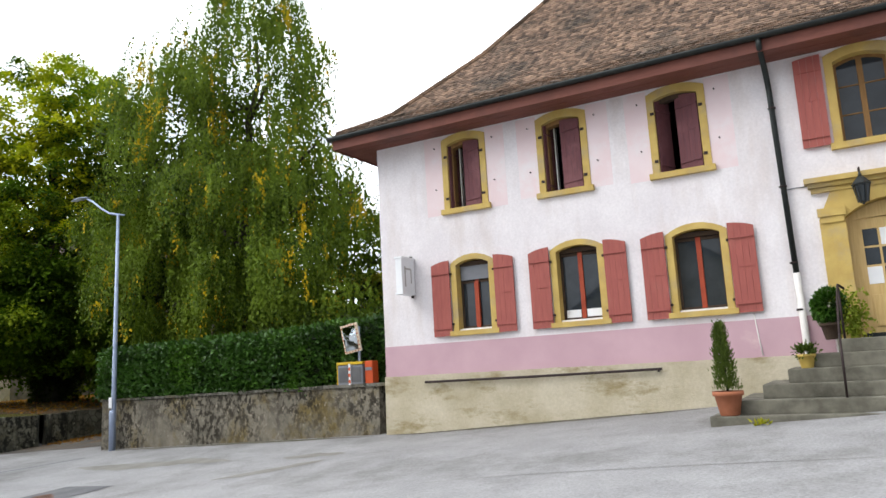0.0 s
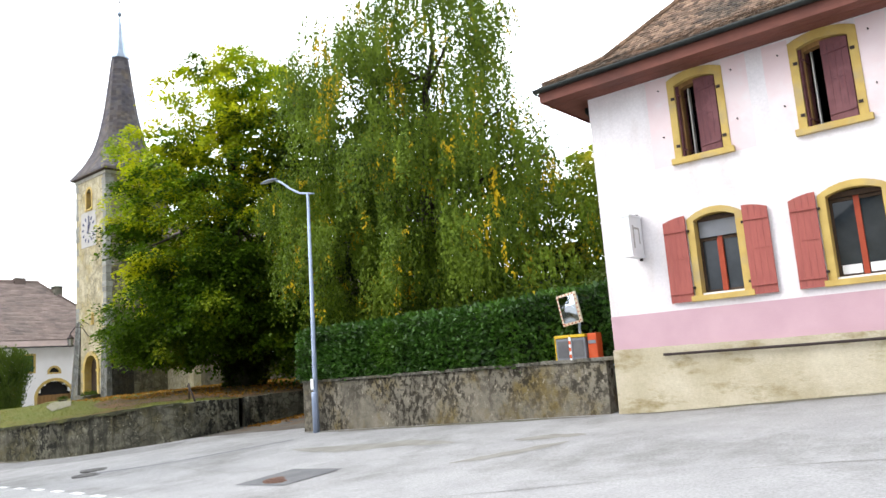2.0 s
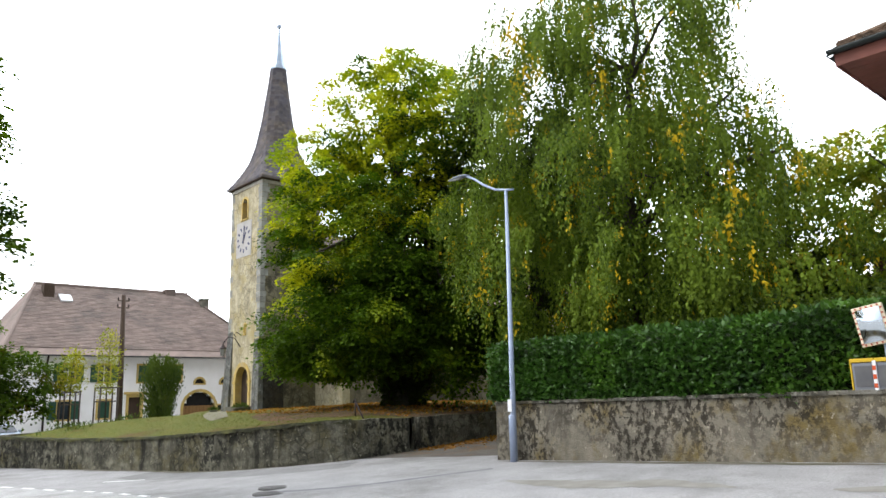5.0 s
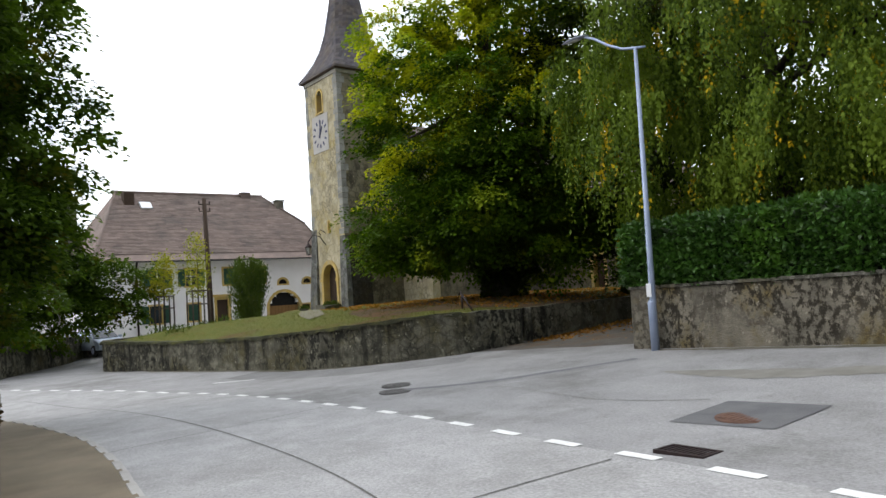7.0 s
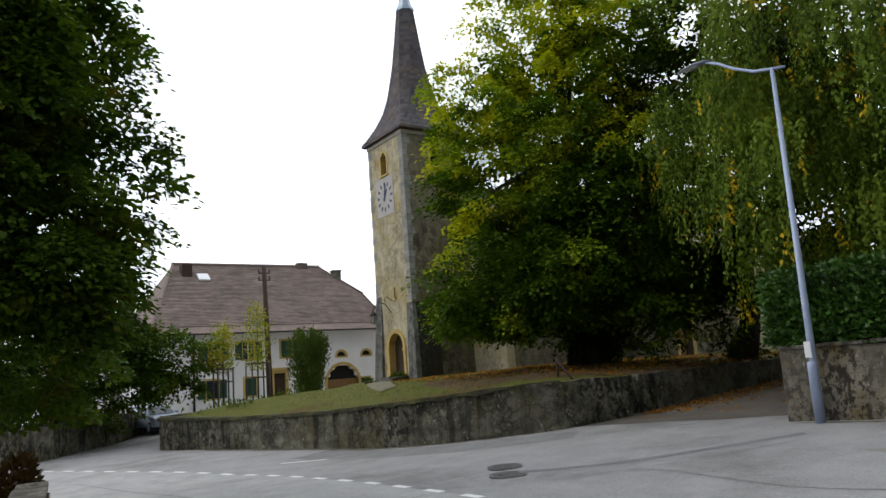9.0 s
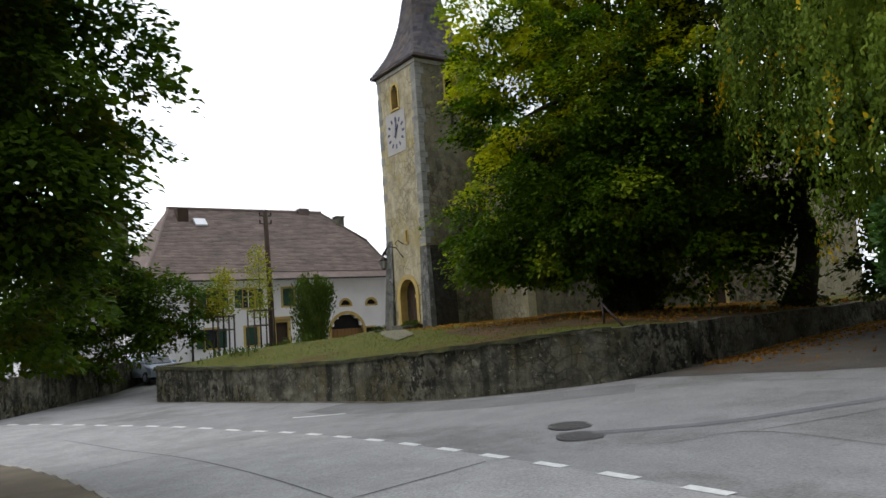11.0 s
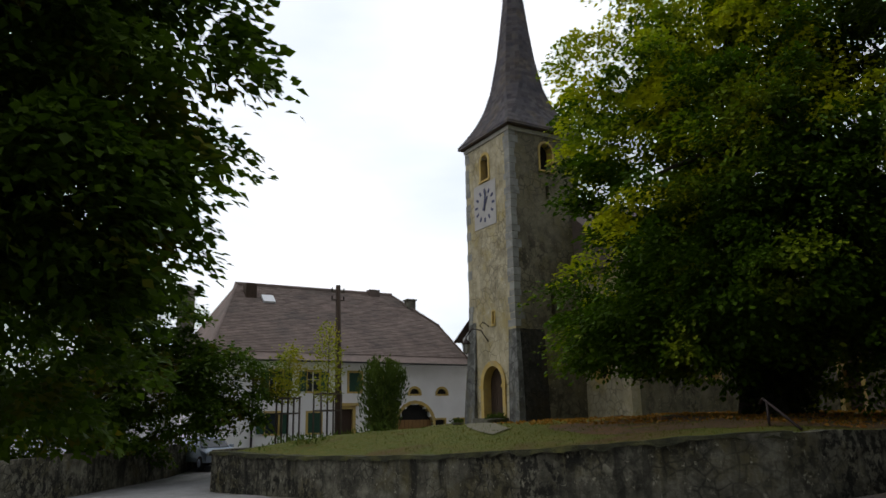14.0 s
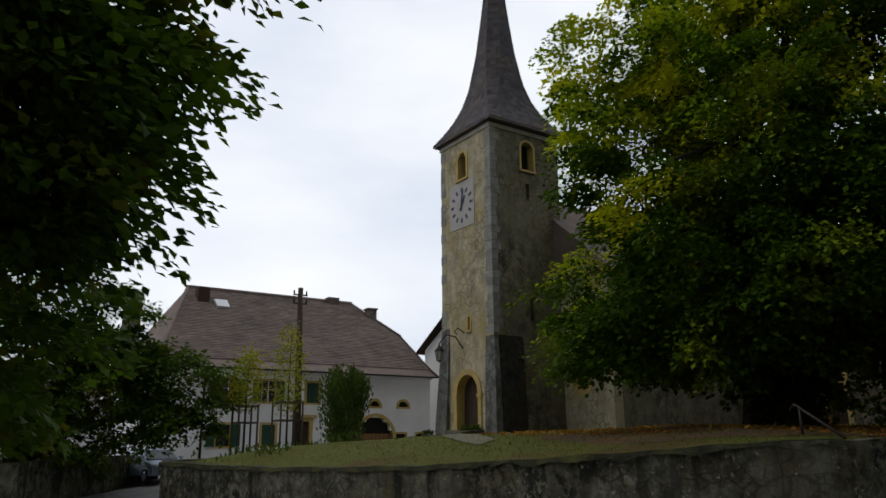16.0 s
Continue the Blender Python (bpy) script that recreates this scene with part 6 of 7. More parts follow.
tl = thing("wall_lantern", -48.1, 20.1, 4.8, "iron street lantern on a curled bracket beside the tower door", "lantern")
lantern_parts(tl, -47.95, 20.2, 4.7, 0.8, IRON)
tube("bracket", [(-47.15, 20.88, 5.25), (-47.3, 20.6, 5.75), (-47.65, 20.35, 5.85), (-47.95, 20.2, 5.48)], 0.028, IRON, tl)
tube("scroll", [(-47.05, 20.88, 5.9), (-47.1, 20.6, 6.1), (-47.22, 20.5, 5.95), (-47.15, 20.6, 5.8)], 0.022, IRON, tl)
rng = np.random.default_rng(21)
for x, y in ((-48.7, 20.1), (-46.0, 20.2), (-45.7, 20.4)):
    z = lawn_z(x, y)
    t = potted("flower_trough", x, y, z - 0.03, 0.24, 0.28, STEP, "stone flower trough beside the tower door", "planter")
    n = 220
    v = rng.normal(size=(n, 3))
    leaf_mesh("leaves", np.array([x, y, z + 0.3]) + v * np.array([0.13, 0.1, 0.06]), v + np.array([0, 0, 0.7]), rng.uniform(0.06, 0.12, n), rng, CONIFER_LEAF, t, 0.6)

# ---- white farmhouse ----
FX, FX1, FY0, FY1, FZ, FE = -66.3, -82.0, 12.8, 31.5, 0.45, 5.85
farm = thing("farmhouse", -74, 24, FZ, "long white farmhouse with green shutters and a brown half-hipped tile roof", "house")
FE_PL = Plane((FX, 0, 0), (0, 1, 0), (1, 0, 0))
wins_up = [17.1, 19.6, 22.55, 25.1]
wins_low = [16.9, 19.7]
arch_y, arch_w = 27.15, 1.35
holes = [(u - 0.45, u + 0.45, 3.85, 5.15) for u in wins_up] + [(u - 0.45, u + 0.45, 1.2, 2.5) for u in wins_low] + [(21.95 - 0.5, 21.95 + 0.5, 0.3, 2.75), (arch_y - arch_w, arch_y + arch_w, 0.3, 2.15), (arch_y - 1.1, arch_y + 1.1, 2.15, 2.7), (arch_y - 0.7, arch_y + 0.7, 2.7, 3.0)]
holes += [(u - 0.42, u + 0.42, 3.7, 4.1) for u in (27.1, 29.3)] + [(u - 0.45, u + 0.45, 1.3, 1.95) for u in (29.1, 30.75)]
wall_with_openings("front_wall", FE_PL, FY0, FY1, -0.5, FE, 0.4, holes, WHITE_HOUSE, farm)
box("side_wall", FX1, FX - 0.4, FY0, FY0 + 0.4, -0.5, FE, WHITE_HOUSE, farm)
box("side_wall", FX1, FX - 0.4, FY1 - 0.4, FY1, -0.5, FE, WHITE_HOUSE, farm)
box("back_wall", FX1 - 0.4, FX1, FY0, FY1, -0.5, FE, WHITE_HOUSE, farm)
# added black sheet for the unlit inside; gate and small windows get others
box("black_inner_wall", FX - 1.6, FX - 1.5, FY0 + 0.4, FY1 - 0.4, -0.4, FE, BLACK, farm, bevel=0)
pbox("cornice", FE_PL, FY0 - 0.2, FY1 + 0.05, 0.0, 0.25, 5.62, 5.86, WHITE_HOUSE, farm)
for u in wins_up:
    wn_ = ring("window", FE_PL, u, outline(0.42, 3.86, 5.12, 0.0), outline(0.58, 3.74, 5.26, 0.0), -0.2, 0.02, OCHRE, farm, "small window with dark green shutters", closed=True)
    closed_ = u > 22
    pbox("pane", FE_PL, u - 0.42, u + 0.42, -0.16, -0.12, 3.86, 5.12, GLASS, wn_, bevel=0)
    if not closed_:
        pbox("post", FE_PL, u - 0.035, u + 0.035, -0.12, -0.08, 3.86, 5.12, WHITE_WOOD, wn_)
        pbox("bar", FE_PL, u - 0.42, u + 0.42, -0.12, -0.085, 4.6, 4.64, WHITE_WOOD, wn_)
        shutter(FE_PL, u - 1.02, u - 0.5, 3.85, 5.15, 0.0, GREEN, wn_)
        shutter(FE_PL, u + 0.5, u + 1.02, 3.85, 5.15, 0.0, GREEN, wn_)
    else:
        shutter(FE_PL, u - 0.42, u - 0.005, 3.87, 5.11, 0.0, GREEN, wn_, d=-0.05)
        shutter(FE_PL, u + 0.005, u + 0.42, 3.87, 5.11, 0.0, GREEN, wn_, d=-0.05)
for k, u in enumerate(wins_low):
    wn_ = ring("window", FE_PL, u, outline(0.42, 1.22, 2.48, 0.0), outline(0.58, 1.1, 2.62, 0.0), -0.2, 0.02, OCHRE, farm, "small window with dark green shutters", closed=True)
    pbox("pane", FE_PL, u - 0.42, u + 0.42, -0.16, -0.12, 1.2, 2.5, GLASS, wn_, bevel=0)
    if k == 0:
        shutter(FE_PL, u - 1.02, u - 0.5, 1.2, 2.5, 0.0, GREEN, wn_)
        shutter(FE_PL, u + 0.5, u + 1.02, 1.2, 2.5, 0.0, GREEN, wn_)
    else:
        shutter(FE_PL, u - 0.42, u + 0.42, 1.22, 2.48, 0.0, GREEN, wn_, d=-0.05)
fd = ring("door", FE_PL, 21.95, outline(0.46, 0.3, 2.7, 0.0), outline(0.66, 0.3, 2.92, 0.0), -0.25, 0.04, OCHRE, farm, "brown door in an ochre stone frame")
pbox("door_leaf", FE_PL, 21.45, 22.45, -0.3, -0.2, 0.35, 2.72, DARK_WOOD, fd)
pbox("lintel", FE_PL, 21.1, 22.8, 0.0, 0.16, 2.92, 3.1, OCHRE, fd)
ba = ring("barn_gate", FE_PL, arch_y, outline(arch_w, 0.2, 3.05, arch_w * 0.95), outline(arch_w + 0.22, 0.2, 3.28, arch_w), -0.35, 0.03, OCHRE, farm, "round-arched barn gate of brown wood")
slab("gate_dark_backing", FE_PL, arch_y, outline(arch_w, 0.2, 3.02, arch_w * 0.95), -0.34, -0.28, BLACK, ba)
for k in range(9):
    pbox("board", FE_PL, arch_y - arch_w + 0.02 + k * 0.3, arch_y - arch_w + 0.3 + k * 0.3, -0.28, -0.24, 0.25, 1.95, BARN_WOOD, ba, bevel=0.01)
for u in (27.1, 29.3):
    lu = ring("loft_window", FE_PL, u, outline(0.38, 3.72, 4.1, 0.34), outline(0.54, 3.6, 4.26, 0.45), -0.2, 0.025, OCHRE, farm, "half-round loft window", closed=True)
    pbox("pane", FE_PL, u - 0.4, u + 0.4, -0.18, -0.15, 3.7, 4.1, BLACK, lu, bevel=0)
for u in (29.1, 30.75):
    lw = ring("window", FE_PL, u, outline(0.4, 1.32, 1.93, 0.0), outline(0.52, 1.22, 2.05, 0.0), -0.2, 0.02, OCHRE, farm, "small low cellar window", closed=True)
    pbox("pane", FE_PL, u - 0.42, u + 0.42, -0.18, -0.15, 1.3, 1.95, BLACK, lw, bevel=0)
tube("downpipe", [(FX + 0.3, 15.6, 5.7), (FX + 0.08, 15.6, 5.3), (FX + 0.08, 15.6, 0.4)], 0.07, IRON, farm, "dark downpipe")
# roof with hips
bm = bmesh.new()
RZ, RX = 12.05, -74.1
EV = [(FX + 0.75, FY0 - 0.3, 5.75), (FX + 0.75, FY1 + 0.2, 5.75), (FX1 - 0.8, FY1 + 0.2, 5.75), (FX1 - 0.8, FY0 - 0.3, 5.75)]
RY0, RY1, KX, KY, KZ = 16.2, 28.95, -70.2, 31.3, 9.125
e = [bm.verts.new(p) for p in EV]
k1 = bm.verts.new((FX - 0.2, FY0 + 0.05, 6.35))
k2 = bm.verts.new((FX - 0.2, FY1 + 0.1, 6.35))
r1, r2 = bm.verts.new((RX, RY0, RZ)), bm.verts.new((RX, RY1, RZ))
kf, kb = bm.verts.new((KX, KY, KZ)), bm.verts.new((2 * RX - KX, KY, KZ + 0.1))
for q in ((e[0], e[1], k2, k1), (k1, k2, kf, r2, r1), (kf, kb, r2), (e[2], e[3], r1, r2, kb), (e[3], e[0], k1, r1), (e[3], e[2], e[1], e[0])):
    bm.faces.new(q)
froof = part("roof", bm, FARM_TILE, farm, "broad brown half-hipped tile roof")
bm = bmesh.new()
ga = [[bm.verts.new((x, y, z)) for x, z in ((FX - 0.4, 5.86), (KX - 0.2, KZ - 0.25), (2 * RX - KX + 0.2, KZ - 0.25), (FX1, 5.86))] for y in (FY1 - 0.4, FY1 - 0.1)]
bm.faces.new(ga[0])
bm.faces.new(ga[1][::-1])
for i in range(4):
    bm.faces.new((ga[0][i], ga[0][(i + 1) % 4], ga[1][(i + 1) % 4], ga[1][i]))
part("gable", bm, WHITE_HOUSE, farm)
jv, jf = [], []
rf = random.Random(12)
nrow = 46
for r in range(nrow):
    t0 = r / nrow
    x = FX - 0.2 + (RX - FX + 0.2) * t0
    z = 6.35 + (RZ - 6.35) * t0 + 0.02
    ya, yb = FY0 + 0.05 + (RY0 - FY0 - 0.05) * t0, FY1 + 0.1 + (KY - FY1 - 0.1) * t0 / 0.487 if t0 < 0.487 else KY + (RY1 - KY) * (t0 - 0.487) / 0.513
    y = ya
    while y < yb:
        w = rf.uniform(0.4, 0.8)
        j = rf.uniform(0, 0.02)
        dx, dz_ = (RX - FX + 0.2) / nrow * 1.15, (RZ - 6.35) / nrow * 1.15
        o = len(jv)
        y2 = min(y + w - 0.012, yb)
        jv += [(x + 0.03, y, z + 0.032 + j), (x + 0.03, y2, z + 0.032 + j), (x + dx, y2, z + dz_ + 0.012), (x + dx, y, z + dz_ + 0.012), (x + 0.03, y, z + 0.0), (x + 0.03, y2, z + 0.0)]
        jf += [(o, o + 1, o + 2, o + 3), (o + 4, o + 5, o + 1, o)]
        y += w
ft = mesh_ob("tile_field", jv, jf, FARM_TILE, froof)
ft["kind"] = "stuff"
tube("ridge", [(RX, RY0 - 0.1, RZ + 0.05), (RX, RY1 + 0.1, RZ + 0.05)], 0.16, FARM_TILE, froof)
tube("hip_ridge", [(RX, 16.2, RZ + 0.03), (FX - 0.2, FY0 + 0.05, 6.4), (FX + 0.75, FY0 - 0.3, 5.82)], 0.13, FARM_TILE, froof)
tube("hip_ridge", [(RX, RY1, RZ + 0.03), (KX, KY, KZ + 0.05)], 0.13, FARM_TILE, froof)
tube("verge", [(KX, KY, KZ + 0.03), (FX - 0.2, FY1 + 0.12, 6.38), (FX + 0.75, FY1 + 0.22, 5.78)], 0.09, DARK_WOOD, froof)
box("chimney", -72.95, -72.25, 29.65, 30.35, 9.2, 11.45, STEP, farm, "grey rendered chimney")
box("chimney_cap", -73.03, -72.17, 29.57, 30.43, 11.45, 11.57, STEP, farm)
box("chimney", -74.4, -73.7, 26.9, 27.8, 11.6, 12.4, FARM_TILE, farm)
box("chimney", -73.2, -72.4, 16.5, 17.3, 10.8, 11.9, DARK_WOOD, farm)
skm = Matrix.Translation((-72.2, 18.1, 10.72)) @ Matrix.Rotation(math.atan2(RZ - 6.35, FX - 0.2 - RX), 4, "Y")
bm = bmesh.new()
add_box(bm, -0.5, 0.5, -0.45, 0.45, 0.0, 0.16, 0.02, skm)
part("skylight", bm, PAPER, farm, "bright roof window")
half_pipe("gutter", [((FX + 0.8, FY0 - 0.3, 5.8), (1, 0, 0)), ((FX + 0.8, FY1 + 0.2, 5.8), (1, 0, 0))], 0.1, GUTTER, farm, "dark gutter")

# a second white house beyond, and a low white building under the trees
def plain_house(name, x0, x1, y0, y1, zb, ze, zr, along_y, label, roof_mat, wall_mat=None):
    t = thing(name, (x0 + x1) / 2, (y0 + y1) / 2, zb, label, "house")
    bm = bmesh.new()
    add_box(bm, x0, x1, y0, y1, zb, ze, 0.02)
    part("wall", bm, wall_mat or WHITE_HOUSE, t)
    bm = bmesh.new()
    o = 0.6
    if along_y:
        v = [bm.verts.new(p) for p in ((x0 - o, y0 - o, ze - 0.3), (x1 + o, y0 - o, ze - 0.3), (x1 + o, y1 + o, ze - 0.3), (x0 - o, y1 + o, ze - 0.3), ((x0 + x1) / 2, y0 - o, zr), ((x0 + x1) / 2, y1 + o, zr))]
        gable = [((x0, y0 + 0.01, ze), (x1, y0 + 0.01, ze), ((x0 + x1) / 2, y0 + 0.01, zr - 0.4)), ((x0, y1 - 0.31, ze), (x1, y1 - 0.31, ze), ((x0 + x1) / 2, y1 - 0.31, zr - 0.4))]
        qs = ((0, 3, 5, 4), (1, 4, 5, 2))
    else:
        v = [bm.verts.new(p) for p in ((x0 - o, y0 - o, ze - 0.3), (x1 + o, y0 - o, ze - 0.3), (x1 + o, y1 + o, ze - 0.3), (x0 - o, y1 + o, ze - 0.3), (x0 - o, (y0 + y1) / 2, zr), (x1 + o, (y0 + y1) / 2, zr))]
        gable = [((x1 - 0.01, y0, ze), (x1 - 0.01, y1, ze), (x1 - 0.01, (y0 + y1) / 2, zr - 0.4))]
        qs = ((0, 1, 5, 4), (2, 3, 4, 5))
    for q in qs:
        bm.faces.new([v[i] for i in q])
    bmesh.ops.solidify(bm, geom=bm.faces[:], thickness=0.16)
    part("roof", bm, roof_mat, t, "dark tiled roof")
    for g in gable:
        bm = bmesh.new()
        a = [bm.verts.new(p) for p in g]
        b = [bm.verts.new(Vector(p) - (Vector((0.3, 0, 0)) if not along_y else Vector((0, -0.3, 0)))) for p in g]
        bm.faces.new(a)
        bm.faces.new(b[::-1])
        for k in range(3):
            bm.faces.new((a[k], a[(k + 1) % 3], b[(k + 1) % 3], b[k]))
        part("gable", bm, wall_mat or WHITE_HOUSE, t)
    return t


plain_house("gabled_house", -70.3, -57.7, 33.6, 46.0, 0.4, 8.28, 12.2, True, "white gabled house behind the tower", DARK_WOOD)
an = plain_house("white_outbuilding", -92, -78, 7.0, 12.2, -0.5, 4.4, 7.2, True, "low white outbuilding half hidden by a tree", FARM_TILE)
plain_house("house_opposite", -16, -3, -24, -13, -0.5, 5.2, 9.6, True, "plain beige house across the pavement, behind the wall", DARK_WOOD, PLINTH)
bm = bmesh.new()
add_tube(bm, [(-80, 13.8, 4), (-80, 13.8, 11.9), (-80, 13.8, 12.0), (-80, 13.8, 12.4), (-80, 13.8, 12.7)], [0.7, 0.66, 0.8, 0.74, 0.3], 14)
part("chimney", bm, STEP, an, "tall round grey chimney")
# ---- street lamp, pole, saplings ----
lz = ground_z(-20.90, 15.35)
lamp = thing("street_lamp", -20.90, 15.38, lz, "tall slim grey steel street lamp with a curved arm", "street lamp")
tube("pole", [(-20.90, 15.38, lz - 0.1), (-20.88, 15.4, 1.6), (-20.84, 15.45, 7.75)], [0.085, 0.075, 0.045], STEEL, lamp, sides=14)
lathe("base_sleeve", -20.90, 15.38, [(0.1, lz - 0.05), (0.1, lz + 1.15), (0.08, lz + 1.2)], STEEL, lamp, sides=14)
box("label_plate", -20.96, -20.82, 15.28, 15.3, lz + 1.28, lz + 1.6, PAPER, lamp, "small white plate")
tube("arm", [(-20.56, 15.46, 7.71), (-20.84, 15.45, 7.76), (-21.25, 15.45, 7.86), (-21.70, 15.45, 8.1), (-22.10, 15.45, 8.38), (-22.40, 15.45, 8.53)], [0.025, 0.035, 0.035, 0.033, 0.032, 0.03], STEEL, lamp)
bm = bmesh.new()
add_tube(bm, [(-22.30, 15.45, 8.5), (-22.45, 15.45, 8.56), (-22.70, 15.45, 8.6), (-23.00, 15.45, 8.6), (-23.20, 15.45, 8.56)], [0.04, 0.085, 0.1, 0.08, 0.03], 12)
for v in bm.verts:
    v.co.z = 8.57 + (v.co.z - 8.57) * 0.5
part("lamp_head", bm, LAMP_GREY, lamp, "grey flat lamp head", smooth=True)
box("lamp_glass", -23.02, -22.60, 15.39, 15.51, 8.522, 8.538, LAMP_GLASS, lamp, bevel=0.004)

pole = thing("utility_pole", -56.7, 17.5, 0.5, "dark wooden utility pole with insulators beside the farmhouse", "utility pole")
tube("mast", [(-56.7, 17.55, 0.4), (-56.7, 17.5, 4.5), (-56.7, 17.42, 9.15)], [0.2, 0.17, 0.13], DARK_WOOD, pole, sides=12)
for z in (8.3, 8.75):
    box("cross_arm", -56.75, -56.65, 17.05, 17.8, z, z + 0.07, POLE_WOOD, pole)
for y, z in ((17.08, 8.37), (17.76, 8.37), (17.08, 8.82), (17.76, 8.82)):
    lathe("insulator", -56.7, y, [(0.02, z), (0.05, z + 0.03), (0.03, z + 0.09), (0.055, z + 0.12), (0.02, z + 0.19)], IRON, pole, sides=10)


def tree_limbs(t, base, top, r0, tips, rnd, trunk_mat=BARK, bend=0.25, fork=0.35):
    """A tapered trunk, and limbs that leave it and rise outwards to the tips."""
    b, e = Vector(base), Vector(top)
    pts = [b.lerp(e, k / 8) + Vector((rnd.uniform(-1, 1), rnd.uniform(-1, 1), 0)) * bend * (0 if k == 0 else 1) for k in range(9)]
    rad = [r0 * (1.35 if k == 0 else 1.0) * (1 - 0.88 * k / 8) for k in range(9)]
    tube("trunk", pts, rad, trunk_mat, t, sides=12)
    for tip in tips:
        f = rnd.uniform(fork, 0.8)
        k = min(int(f * 8), 7)
        a = pts[k].lerp(pts[k + 1], f * 8 - k)
        c = Vector(tip)
        mid = a.lerp(c, 0.5) + Vector((rnd.uniform(-0.4, 0.4), rnd.uniform(-0.4, 0.4), 0.12 * (c - a).length))
        tube("limb", [a, a.lerp(mid, 0.55), mid, mid.lerp(c, 0.6), c], [rad[k] * 0.55, rad[k] * 0.42, rad[k] * 0.3, rad[k] * 0.2, 0.02], trunk_mat, t, sides=7)


def broad_tree(name, base, lobes, clumps, per, leaf, mat, label, seed, trunk_top, r0, clump_r=0.75, flat=0.62, limbs=9, fill=0.45, spray=0.75, turning=None):
    """A broadleaf tree: leaf clumps on the shells of overlapping lobes (x, y, z, rx, ry, rz)."""
    g, rnd = np.random.default_rng(seed), random.Random(seed)
    t = thing(name, *base, label, "tree")
    lob = np.array(lobes, float)
    wgt = (lob[:, 3] * lob[:, 4] * lob[:, 5]) ** 0.67
    which = g.choice(len(lob), clumps, p=wgt / wgt.sum())
    v = g.normal(size=(clumps, 3))
    v /= np.linalg.norm(v, axis=1, keepdims=True)
    rad = 1 - fill * g.random((clumps, 1)) ** 1.6
    c = lob[which, :3] + v * lob[which, 3:] * rad
    sz = clump_r * g.uniform(0.6, 1.3, (clumps, 1))
    reps = np.repeat(np.arange(clumps), per)
    n = len(reps)
    u = g.normal(size=(n, 3))
    u /= np.linalg.norm(u, axis=1, keepdims=True)
    # each clump is a drooping spray: a thin dome, longer along the way it grows, with leaves on its upper side
    spread = g.random((n, 1)) ** 0.42
    u[:, 2] = np.abs(u[:, 2]) * 1.1 - 0.35
    at = c[reps] + u * spread * sz[reps] * np.array([1, 1, flat])
    out = v[reps] * np.array([1, 1, 0.2])
    at += out * (sz[reps] * g.uniform(-0.1, spray, (n, 1)))
    at[:, 2] -= 0.34 * sz[reps, 0] * (np.hypot(u[:, 0], u[:, 1]) * spread[:, 0] + 0.3) ** 2
    way = out * 0.9 + u * 0.6 + g.normal(size=(n, 3)) * 0.4 + np.array([0, 0, -0.45])
    face = u * 0.45 + v[reps] * 0.5 + np.array([0, 0, 0.9])
    size = leaf * g.uniform(0.65, 1.3, n)
    late = np.zeros(n, bool)
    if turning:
        # boughs high up and on the open side: yellowing, plus sunlight put into colour
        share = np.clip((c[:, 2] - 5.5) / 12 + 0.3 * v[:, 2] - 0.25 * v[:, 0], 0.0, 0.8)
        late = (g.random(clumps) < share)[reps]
        leaf_mesh("yellowing_lit_crown", at[late], way[late], size[late], g, turning, t, 0.72, "boughs turning yellow, brightened in colour for the lit top", face=face[late])
    leaf_mesh("crown", at[~late], way[~late], size[~late], g, mat, t, 0.72, face=face[~late])
    tips = [tuple(c[i]) for i in g.choice(clumps, limbs, replace=False)]
    tree_limbs(t, base, trunk_top, r0, tips, rnd)
    return t


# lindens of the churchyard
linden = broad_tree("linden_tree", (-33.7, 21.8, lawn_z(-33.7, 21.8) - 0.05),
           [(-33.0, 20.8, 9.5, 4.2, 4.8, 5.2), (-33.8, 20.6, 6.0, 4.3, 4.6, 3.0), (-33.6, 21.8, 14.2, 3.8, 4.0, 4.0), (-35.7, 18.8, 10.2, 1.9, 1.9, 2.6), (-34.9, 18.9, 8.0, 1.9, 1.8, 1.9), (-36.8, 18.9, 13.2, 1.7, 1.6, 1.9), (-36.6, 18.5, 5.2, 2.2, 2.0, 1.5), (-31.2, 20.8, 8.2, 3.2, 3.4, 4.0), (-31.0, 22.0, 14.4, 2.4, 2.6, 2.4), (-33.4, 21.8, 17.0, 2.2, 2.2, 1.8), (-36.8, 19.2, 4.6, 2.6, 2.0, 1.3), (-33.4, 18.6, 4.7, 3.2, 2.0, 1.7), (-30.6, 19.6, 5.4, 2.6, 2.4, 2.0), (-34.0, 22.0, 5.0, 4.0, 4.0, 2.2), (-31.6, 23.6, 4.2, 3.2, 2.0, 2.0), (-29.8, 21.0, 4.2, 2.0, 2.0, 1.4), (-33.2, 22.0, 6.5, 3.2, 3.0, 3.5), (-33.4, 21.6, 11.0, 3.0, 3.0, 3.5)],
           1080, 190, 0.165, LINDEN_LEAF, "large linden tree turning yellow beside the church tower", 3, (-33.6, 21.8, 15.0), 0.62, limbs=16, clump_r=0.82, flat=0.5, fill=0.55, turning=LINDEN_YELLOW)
# dark leaf mass added round the trunk, standing in for the crown's shade
g = np.random.default_rng(77)
n = 9000
q, h = g.random(n) * 2 * np.pi, g.random(n)
r = (0.8 + 1.3 * h ** 2 + 0.3 * np.sin(3 * q)) * g.random(n) ** 0.35
at = np.stack([-33.5 + r * np.cos(q), 21.9 + r * np.sin(q), 1.8 + 3.2 * h + 0.1 * g.normal(size=n)], 1)
